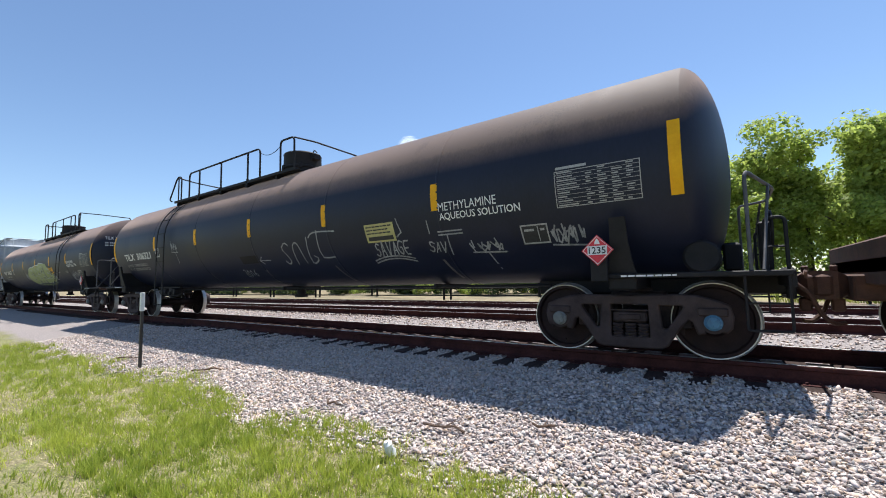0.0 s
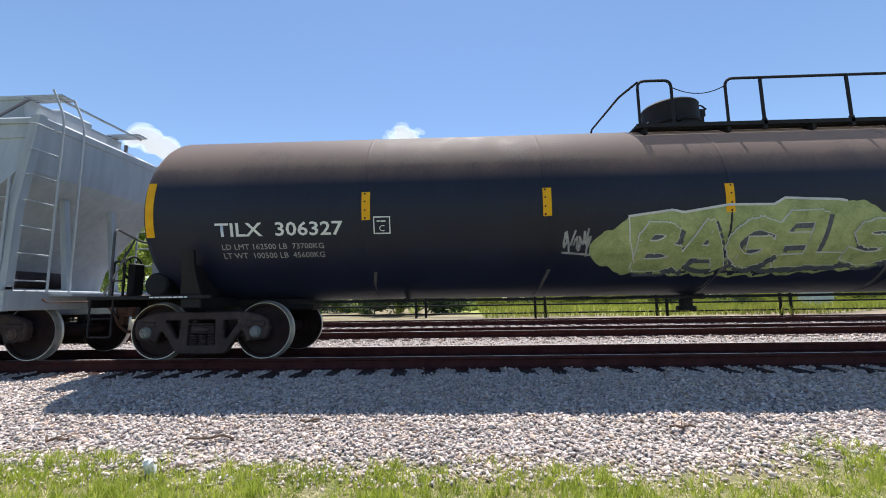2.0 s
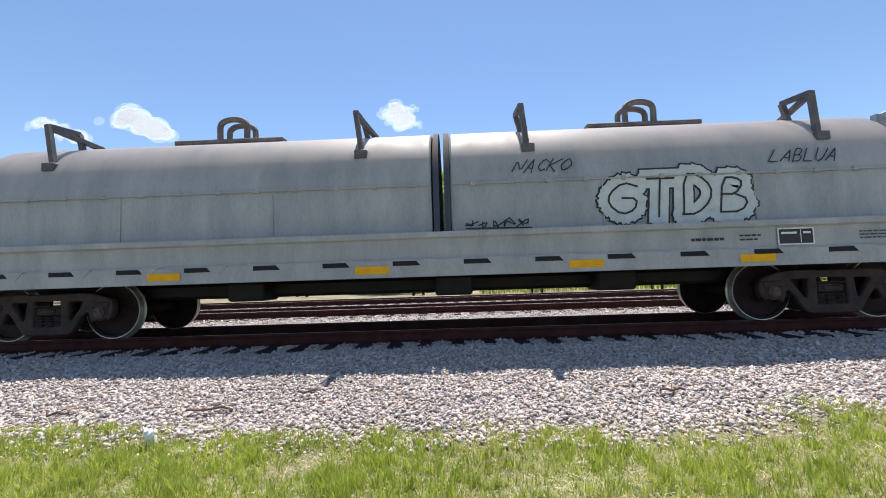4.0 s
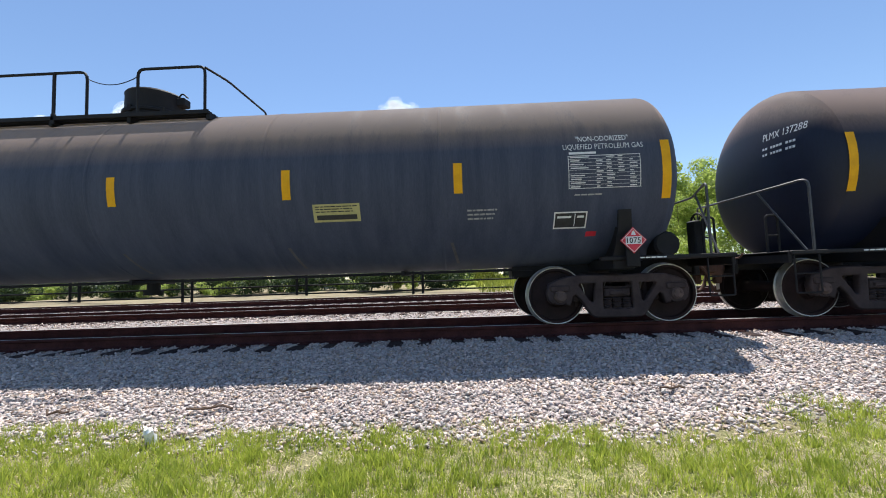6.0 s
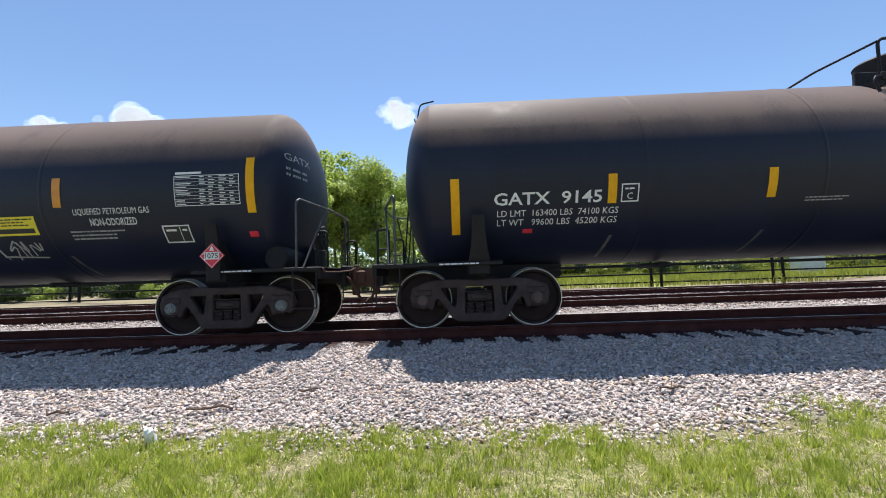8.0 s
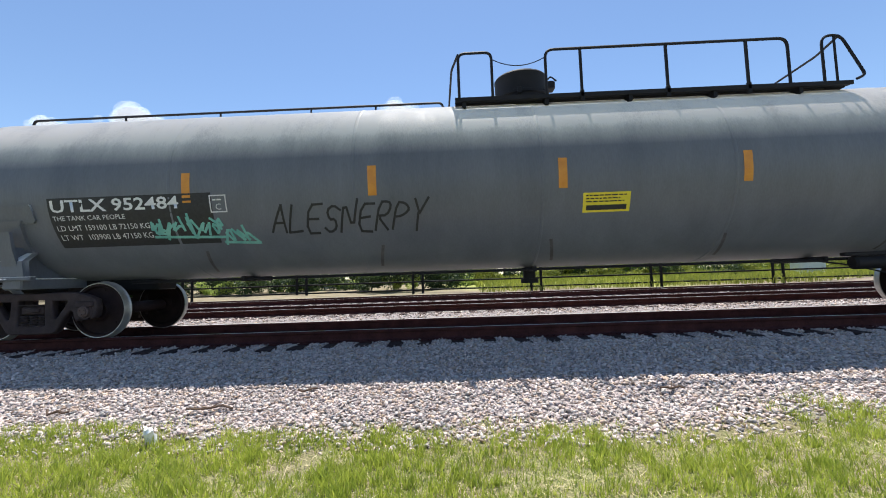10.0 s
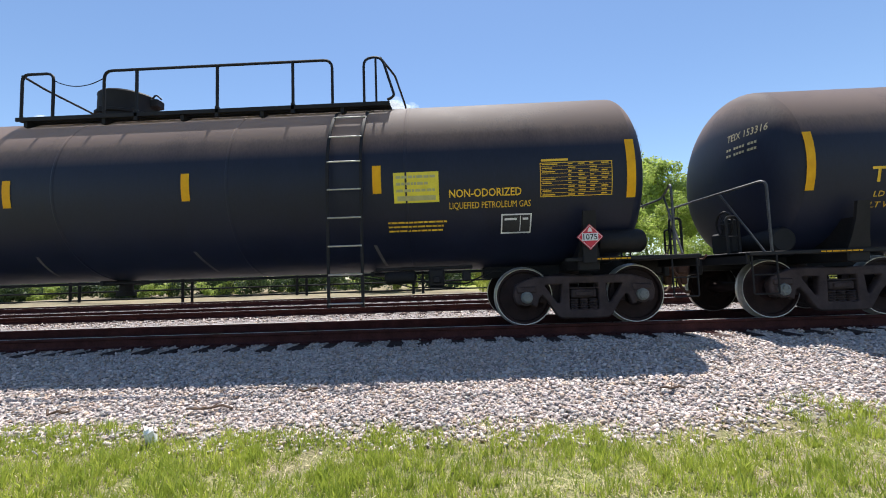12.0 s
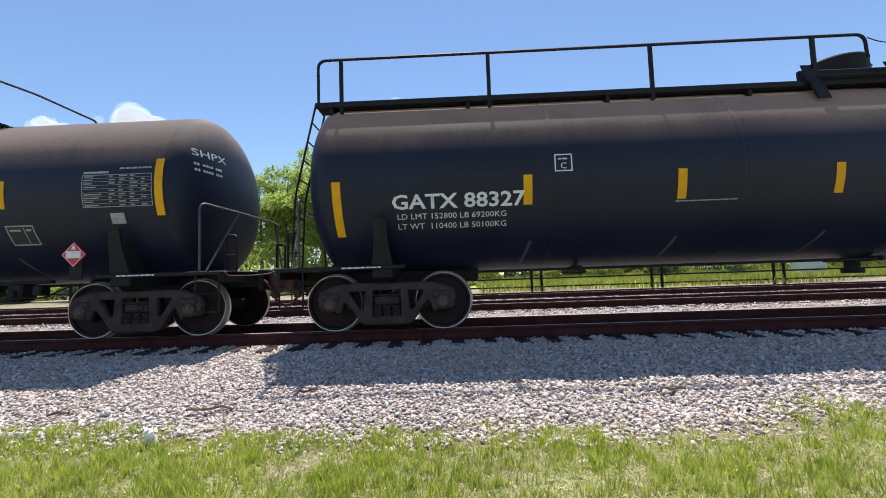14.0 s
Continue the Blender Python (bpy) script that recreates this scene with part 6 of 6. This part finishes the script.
shed(17.4, 46, 6.5, 5, 1.3, 0.9, "low grey-roofed shed beyond the fence", ROOF)
box_ = thing("utility_cabinet", None, pose(27.0, 32.0, -0.2), "white utility cabinet standing in the grass behind the fence", "cabinet")
part("body", Shape().box(-0.95, 0.95, -0.5, 0.5, 0, 1.75, 0.03).mesh("body", BUILDING), box_)
part("lid", Shape().box(-1.0, 1.0, -0.55, 0.55, 1.75, 1.83, 0.02).mesh("lid", BUILDING), box_)
part("door", Shape().box(-0.8, 0.0, -0.53, -0.5, 0.15, 1.6, 0.01).mesh("door", BUILDING), box_)
box2 = thing("white_post_box", Shape().box(-0.35, 0.35, -0.3, 0.3, -0.3, 1.5, 0.03).mesh("white_post_box", BUILDING), pose(-36.2, 40, 0), "white box on the bank beyond the fence", "box")


# ---- plants ----
def leaf_cloud(name, rng, centres, radii, count, size, mat, droop=0.3):
    """Many small two-sided leaf quads in clumps."""
    k = rng.integers(0, len(centres), count)
    d = rng.normal(size=(count, 3))
    d /= np.linalg.norm(d, axis=1)[:, None]
    r = rng.uniform(0.35, 1.0, count) ** 0.5
    c = centres[k] + d * (radii[k] * r)[:, None] * np.array([1, 1, 0.8])
    n = d + rng.normal(scale=0.6, size=(count, 3)) + np.array([0, 0, 0.4])
    n /= np.linalg.norm(n, axis=1)[:, None]
    a = np.cross(n, rng.normal(size=(count, 3)))
    a /= np.linalg.norm(a, axis=1)[:, None]
    b = np.cross(n, a)
    s = (size * rng.uniform(0.5, 1.3, count))[:, None]
    a, b = a * s, b * s * 0.6
    v = np.stack([c - a, c - b - n * s * droop * 0.2, c + a, c + b + n * s * droop * 0.2], 1).reshape(-1, 3)
    return soup(name, v, np.arange(count * 4).reshape(-1, 4), mat)


def tree_kind(seed, height):
    """A trunk with limbs and a ragged crown of leaf clumps."""
    rng = np.random.default_rng(seed)
    s = Shape()
    lean = rng.normal(scale=0.5, size=2)
    s.rings([[(lean[0] * t * t + r * math.cos(a), lean[1] * t * t + r * math.sin(a), height * 0.9 * t) for a in (k * math.pi / 4 for k in range(8))] for t, r in ((0, 0.30), (0.05, 0.22), (0.4, 0.17), (0.7, 0.10), (1, 0.03))])
    tips = []
    for i in range(12):
        t = rng.uniform(0.16, 0.92)
        a = rng.uniform(0, 2 * math.pi)
        reach = height * rng.uniform(0.14, 0.30) * (1.15 - t * 0.6)
        p0 = Vector((lean[0] * t * t, lean[1] * t * t, height * 0.9 * t))
        p1 = p0 + Vector((math.cos(a) * reach, math.sin(a) * reach, reach * rng.uniform(0.3, 0.9)))
        s.tube([p0, p0.lerp(p1, 0.5) + Vector((0, 0, 0.15)), p1], 0.06 * (1.2 - t), 5)
        tips += [p1, p0.lerp(p1, 0.65)]
    tips.append(Vector((lean[0], lean[1], height * 0.93)))
    centres = np.array([tuple(p) for p in tips])
    centres = np.concatenate([centres, centres + rng.normal(scale=height * 0.055, size=centres.shape)])
    radii = rng.uniform(0.055, 0.12, len(centres)) * height
    return s.mesh("trunk", BARK), leaf_cloud("crown", rng, centres, radii, 10500, height * 0.0125, LEAF)


KINDS = [tree_kind(s_, h_) for s_, h_ in ((1, 15), (2, 13), (3, 16), (4, 14), (5, 17))]
rng_t = np.random.default_rng(77)
for row_, (depth, step, scale_) in enumerate(((46, 5.2, 0.86), (54, 5.6, 1.0), (66, 7.0, 1.12))):
    x = -95.0 - row_ * 10
    while x < 75 + row_ * 8:
        k = int(rng_t.integers(0, 5))
        y = depth + rng_t.uniform(-3, 3)
        sc = scale_ * rng_t.uniform(0.78, 1.08) * (1.14 if -22 < x < -3 else 1.0)
        m = Matrix.LocRotScale((x, y, float(ground_height(x, y)) - 0.2), Euler((0, 0, rng_t.uniform(0, 6.28))), (sc, sc, sc))
        t = thing("tree", None, m, "leafy green tree in the wood behind the tracks", "tree", "trees behind the tracks")
        part("trunk", KINDS[k][0], t)
        part("crown", KINDS[k][1], t)
        x += step * rng_t.uniform(0.75, 1.3)

for x, y, sc in ((2.0, 43, 0.72), (5.5, 45, 0.80), (9.0, 43, 0.76), (12.5, 46, 0.84), (16.5, 44, 0.80), (-8.0, 44, 0.92), (-12.5, 45, 0.95)):
    t = thing("tree", None, Matrix.LocRotScale((x, y, float(ground_height(x, y)) - 0.2), Euler((0, 0, x * 1.3)), (sc * 1.15, sc * 1.15, sc)), "leafy green tree in the wood behind the tracks", "tree", "trees behind the tracks")
    part("trunk", KINDS[int(abs(x)) % 5][0], t)
    part("crown", KINDS[int(abs(x)) % 5][1], t)

far_rng = np.random.default_rng(5)
cx = far_rng.uniform(-420, 420, 260)
cy = far_rng.uniform(95, 190, 260)
cz = far_rng.uniform(4, 15, 260)
cx = np.concatenate([cx, far_rng.uniform(-420, -150, 90)])
cy = np.concatenate([cy, far_rng.uniform(-30, 60, 90) + 60])
cz = np.concatenate([cz, far_rng.uniform(3, 15, 90)])
thing("far_woods", leaf_cloud("far_woods", far_rng, np.stack([cx, cy, cz], 1), far_rng.uniform(4, 8, 350), 26000, 0.9, LEAF), None, "distant green woods", "woods", kind="stuff")


def bush(x, y, w, h, mat, seed, label):
    rng = np.random.default_rng(seed)
    n = 16
    c = np.stack([rng.uniform(-w / 2, w / 2, n), rng.uniform(-w / 4, w / 4, n), rng.uniform(0.1, 0.75, n) * h], 1)
    m = leaf_cloud("bush", rng, c, rng.uniform(0.2, 0.38, n) * h, 2600, 0.05 + 0.018 * h, mat)
    thing("bush", m, pose(x, y, float(ground_height(x, y))), label, "bush", "bushes beyond the fence")


rng_b = np.random.default_rng(9)
for i in range(44):
    x = -64 + i * 1.55 + rng_b.uniform(-0.6, 0.6)
    y, w, h = (29.5 if x < 1 else 32.0) + rng_b.uniform(-1.2, 2.5), rng_b.uniform(2.2, 3.4), rng_b.uniform(1.3, 2.9)
    if x >= 1:
        bush(x, y, w, h, LEAFB, 100 + i, "bright weedy bush on the bank")
    elif i % 3 == 0:
        bush(x, y, w * 0.8, h * 0.55, LEAF, 100 + i, "small light green bush beyond the fence")
    else:
        bush(x, y, w, h, LEAFD, 100 + i, "dark green bush beyond the fence")
for i in range(26):
    x = 3 + i * 1.9 + rng_b.uniform(-0.6, 0.6)
    if 24.5 < x < 29.5:
        continue
    bush(x, rng_b.uniform(33, 38), rng_b.uniform(2.4, 3.6), rng_b.uniform(0.8, 2.0), LEAFD if i % 3 == 1 else LEAFB, 200 + i, "dark green bush on the bank" if i % 3 == 1 else "bright green weedy bush on the bank")

for i in range(40):
    x = -75 + i * 3.6 + rng_b.uniform(-1, 1)
    bush(x, rng_b.uniform(41, 44), rng_b.uniform(4, 6), rng_b.uniform(3.0, 5.5), LEAF, 300 + i, "tall green undergrowth at the edge of the wood")


def blades(name, rng, x, y, height, width, mat, lean=0.35):
    """Bent grass blades: three joints and a tip each."""
    n = len(x)
    z = ground_height(x, y) - 0.02
    z = z + np.array([0.035 * noise.noise(Vector((a * 0.9, b * 0.9, 0))) if -14 < a < 9 and 1.5 < b < 6.4 else 0.0 for a, b in zip(x, y)])
    turn = rng.uniform(0, 2 * math.pi, n)
    side = np.stack([np.cos(turn), np.sin(turn), np.zeros(n)], 1) * width[:, None]
    fall = rng.uniform(0, 2 * math.pi, n)
    bend = np.stack([np.cos(fall), np.sin(fall), np.zeros(n)], 1) * (height * rng.uniform(0.1, lean * 2, n))[:, None]
    base = np.stack([x, y, z], 1)
    up = np.zeros((n, 3))
    up[:, 2] = height
    mid = base + up * 0.55 + bend * 0.3
    tip = base + up + bend
    v = np.stack([base - side, base + side, mid + side * 0.8, mid - side * 0.8, tip], 1).reshape(-1, 3)
    k = np.arange(n)[:, None] * 5
    f = np.concatenate([k + np.array([[0, 1, 2]]), k + np.array([[0, 2, 3]]), k + np.array([[3, 2, 4]])])
    return soup(name, v, f, mat)


def lawn_edge(x):
    return 3.62 + 0.16 * np.sin(x * 1.7 + 0.6) + 0.10 * np.sin(x * 4.3) + 0.42 * np.exp(-((x - 2.75) / 0.75) ** 2) + 0.35 * np.exp(-((x + 8.0) / 1.2) ** 2) - 0.25 * np.exp(-((x - 0.6) / 0.8) ** 2)


rng_g = np.random.default_rng(31)


def patchy(x, y, seed):
    return np.array([noise.noise(Vector((a * 1.3, b * 1.3, seed))) + 0.6 * noise.noise(Vector((a * 4, b * 4, seed))) for a, b in zip(x, y)])


def lawn(name, count, x0, x1, y0, tall):
    x = rng_g.uniform(x0, x1, count)
    y = y0 + (lawn_edge(x) + 0.12 - y0) * rng_g.uniform(0, 1, count)
    # two blades in three stand in tufts
    tufts = max(1, count // 26)
    tx, ty = rng_g.uniform(x0, x1, tufts), rng_g.uniform(0, 1, tufts)
    ty = y0 + (lawn_edge(tx) + 0.12 - y0) * ty
    k = rng_g.integers(0, tufts, count)
    bunch = rng_g.uniform(0, 1, count) < 0.66
    x = np.where(bunch, tx[k] + rng_g.normal(scale=0.022, size=count), x)
    y = np.where(bunch, ty[k] + rng_g.normal(scale=0.022, size=count), y)
    taller = np.where(bunch, rng_g.uniform(0.75, 1.45, tufts)[k], 0.7)
    p = patchy(x, y, 2.0)
    edge = (lawn_edge(x) - y) / 0.5
    keep = (p + np.clip(edge, -1, 0.8) * 0.7 + rng_g.uniform(-0.4, 0.4, count)) > 0.08
    x, y, p, taller = x[keep], y[keep], p[keep], taller[keep]
    h = tall * taller * rng_g.uniform(0.45, 1.15, len(x)) * (1 + 0.35 * np.clip(p, -0.6, 1))
    w = rng_g.uniform(0.0022, 0.0045, len(x))
    thing(name, blades(name, rng_g, x, y, h, w, GRASS), None, "fresh yellow-green grass beside the gravel", "grass", kind="stuff")


lawn("grass", 100000, -6.5, 6.0, 1.9, 0.095)
lawn("grass", 34000, -7.0, -0.5, 0.5, 0.095)
lawn("grass", 52000, -16, -6.5, 0.3, 0.11)
x = rng_g.uniform(-9, 6, 46000)
y = 1.8 + (lawn_edge(x) + 0.15 - 1.8) * rng_g.uniform(0, 1, 46000)
thing("dry_grass", blades("dry_grass", rng_g, x, y, rng_g.uniform(0.015, 0.06, 46000), rng_g.uniform(0.0015, 0.0035, 46000), STRAW, 1.6), None, "dry straw lying between the grass", "dry grass", kind="stuff")
x = rng_g.uniform(1.5, 48, 26000)
y = rng_g.uniform(25.5, 40, 26000)
thing("bank_grass", blades("bank_grass", rng_g, x, y, rng_g.uniform(0.2, 0.7, 26000), rng_g.uniform(0.01, 0.03, 26000), LEAFB), None, "tall bright grass on the bank beyond the fence", "grass", kind="stuff")


# ---- clouds ----
def cloud(x, z, w, h, seed):
    rng = np.random.default_rng(seed)
    s = Shape()
    for i in range(56):
        t = max(-0.9, min(0.9, rng.normal() * 0.36))
        r = h * rng.uniform(0.20, 0.46) * (1.1 - min(1.0, abs(t)) * 0.6)
        cxx, czz = x + t * w / 2, z + r * 0.5 + h * 0.5 * rng.uniform(0, 1) * max(0.1, 1 - abs(t))
        rings = []
        for j in range(1, 8):
            b = math.pi * j / 8
            rings.append([(cxx + r * 1.3 * math.sin(b) * math.cos(a), 1500 + i * 4 + r * 0.2 * math.sin(b) * math.sin(a), czz + r * math.cos(b)) for a in (k * math.pi / 6 for k in range(12))])
        s.rings(rings)
    me = s.mesh("cloud", CLOUD, smooth=180)
    thing("cloud", me, None, "small white fair-weather cloud low in the sky", "cloud", "clouds", "structure")


CLOUD = bpy.data.materials.new("cloud_white_glow")
CLOUD.use_nodes = True
cb = CLOUD.node_tree.nodes["Principled BSDF"]
cb.inputs["Base Color"].default_value = (0.9, 0.92, 0.95, 1)
cb.inputs["Roughness"].default_value = 1.0
# Emission stands in for the sunlight that whitens the clouds.
cb.inputs["Emission Color"].default_value = (0.95, 0.97, 1.0, 1)
cb.inputs["Emission Strength"].default_value = 0.5
cb.inputs["Alpha"].default_value = 0.10
cloud(-1610, 640, 165, 52, 1)
cloud(-1265, 640, 230, 85, 2)
cloud(-200, 640, 160, 62, 3)


# ---- ballast and ties ----
tie_me = Shape().box(-0.115, 0.115, -1.30, 1.30, -0.36, -0.186, 0.012).mesh("tie", TIE)
plate_me = Shape().box(-0.095, 0.095, -0.17, 0.17, -0.187, -0.176).box(-0.07, -0.045, -0.12, -0.09, -0.18, -0.155).box(0.045, 0.07, -0.12, -0.09, -0.18, -0.155).mesh("tie_plate", RAILM)
rng_k = random.Random(8)
for i in range(-70, 46):
    x = i * 0.492 + rng_k.uniform(-0.02, 0.02)
    t = part("tie", tie_me, main_track, pose(x, rng_k.uniform(-0.03, 0.03), rng_k.uniform(-0.006, 0.004), 0, 0, rng_k.uniform(-1, 1)))
    if -45 < i < 30:
        part("tie_plate", plate_me, t, pose(0, -0.7525, 0))
for track, near in ((second_track, 0), (third_track, 0)):
    s = Shape()
    for i in range(-160, 120):
        x = i * 0.5 + rng_k.uniform(-0.03, 0.03)
        s.box(x - 0.11, x + 0.11, -1.30, 1.30, -0.34, -0.19)
    tagged(part("ties", s.mesh("ties", TIE, smooth=0), track), kind="stuff")


def stone_shapes(rng, count):
    """Angular stones: jittered icosahedra, squashed."""
    g = (1 + 5 ** 0.5) / 2
    v = np.array([(-1, g, 0), (1, g, 0), (-1, -g, 0), (1, -g, 0), (0, -1, g), (0, 1, g), (0, -1, -g), (0, 1, -g), (g, 0, -1), (g, 0, 1), (-g, 0, -1), (-g, 0, 1)]) / 1.9
    f = np.array([(0, 11, 5), (0, 5, 1), (0, 1, 7), (0, 7, 10), (0, 10, 11), (1, 5, 9), (5, 11, 4), (11, 10, 2), (10, 7, 6), (7, 1, 8), (3, 9, 4), (3, 4, 2), (3, 2, 6), (3, 6, 8), (3, 8, 9), (4, 9, 5), (2, 4, 11), (6, 2, 10), (8, 6, 7), (9, 8, 1)])
    v = np.sign(v) * np.abs(v) ** 0.6 * 0.85
    return [v * rng.uniform(0.55, 1.25, (12, 1)) * np.array([1.15, rng.uniform(0.55, 0.95), rng.uniform(0.25, 0.50)]) for _ in range(count)], f


def stones(name, rng, x, y, size, lift, mat):
    shapes, f = stone_shapes(rng, 40)
    n = len(x)
    pick = rng.integers(0, 40, n)
    v = np.array(shapes)[pick] * size[:, None, None]
    q = rng.normal(size=(n, 4)) * np.array([1.0, 0.30, 0.30, 1.0])
    q /= np.linalg.norm(q, axis=1)[:, None]
    w, a, b, c = q.T
    rot = np.stack([np.stack([1 - 2 * (b * b + c * c), 2 * (a * b - c * w), 2 * (a * c + b * w)], -1), np.stack([2 * (a * b + c * w), 1 - 2 * (a * a + c * c), 2 * (b * c - a * w)], -1), np.stack([2 * (a * c - b * w), 2 * (b * c + a * w), 1 - 2 * (a * a + b * b)], -1)], 1)
    v = np.einsum("nij,nkj->nki", rot, v)
    z = ground_height(x, y) + np.array([0.035 * noise.noise(Vector((p * 0.9, r * 0.9, 0))) if -14 < p < 9 and 1.5 < r < 6.4 else 0.0 for p, r in zip(x, y)]) + lift
    v += np.stack([x, y, z], 1)[:, None, :]
    fk = (f[None] + (np.arange(n) * 12)[:, None, None]).reshape(-1, 3)
    me = soup(name, v.reshape(-1, 3), fk, mat)
    me.materials.append(STONEGREY)
    me.materials.append(STONETAN)
    me.polygons.foreach_set("material_index", np.repeat(rng.choice([0, 0, 0, 1, 1, 2], n), 20).astype(np.int32))
    return me


rng_s = np.random.default_rng(3)


def spread(count, x0, x1, y0, y1, s0, s1, edge=False):
    x, y = rng_s.uniform(x0, x1, count), rng_s.uniform(y0, y1, count)
    if edge:
        keep = y > lawn_edge(x) - 0.12 - 0.5 * rng_s.uniform(0, 1, count) ** 4
        x, y = x[keep], y[keep]
    return x, y, rng_s.uniform(s0, s1, len(x)) * rng_s.choice([0.7, 1.0, 1.0, 1.25], len(x))


for a, b, n_ in ((-7.5, 7.0, 62000), (-16, -7.5, 19000), (7.0, 12.0, 6000)):
    x, y, s = spread(n_, a, b, 3.2, 6.25, 0.014, 0.031, True)
    thing("ballast", stones("ballast", rng_s, x, y, s, rng_s.uniform(0.0, 0.02, len(x)), STONE), None, "angular pinkish-grey crushed stone ballast", "gravel", kind="stuff")
x, y, s = spread(11000, -13, 10, 6.2, 6.66, 0.018, 0.034)
crib = np.abs(((x / 0.492) + 0.5) % 1 - 0.5) * 0.492 > 0.10
x, y, s = x[crib], y[crib], s[crib]
thing("ballast", stones("ballast", rng_s, x, y, s, rng_s.uniform(0.0, 0.035, len(x)), STONE), None, "crushed stone heaped between the tie ends", "gravel", kind="stuff")
for y0, y1, n_ in ((8.3, 11.9, 20000), (13.6, 17.2, 9000)):
    x, y, s = spread(n_, -24, 20, y0, y1, 0.022, 0.042)
    thing("ballast", stones("ballast", rng_s, x, y, s, rng_s.uniform(0.0, 0.02, len(x)), STONE), None, "pale crushed stone between the tracks", "gravel", kind="stuff")


# ---- the train runs ----
def motions():
    # the train is held back a little between 10.7 and 10.9 s
    slack = lambda t: -0.33 if t > 10.8 else -0.08 if t == 0 else 0.0
    beats = [0, 0.5, 1, 2, 4, 6, 8, 10, 10.5, 10.7, 10.9, 11, 11.5, 12, 13, 14]
    for car_, place in CARS:
        walk(car_, [(t, pose(place + SPEED * t + slack(t), TRACK, 0)) for t in beats])
    turn = math.degrees(SPEED / WHEEL)
    times = [i / FPS for i in range(14 * FPS + 1)]
    for w, x_ in WHEELSETS:
        walk(w, [(t, pose(x_, 0, WHEEL, 0, (turn * t) % 360, 0)) for t in times])


motions()
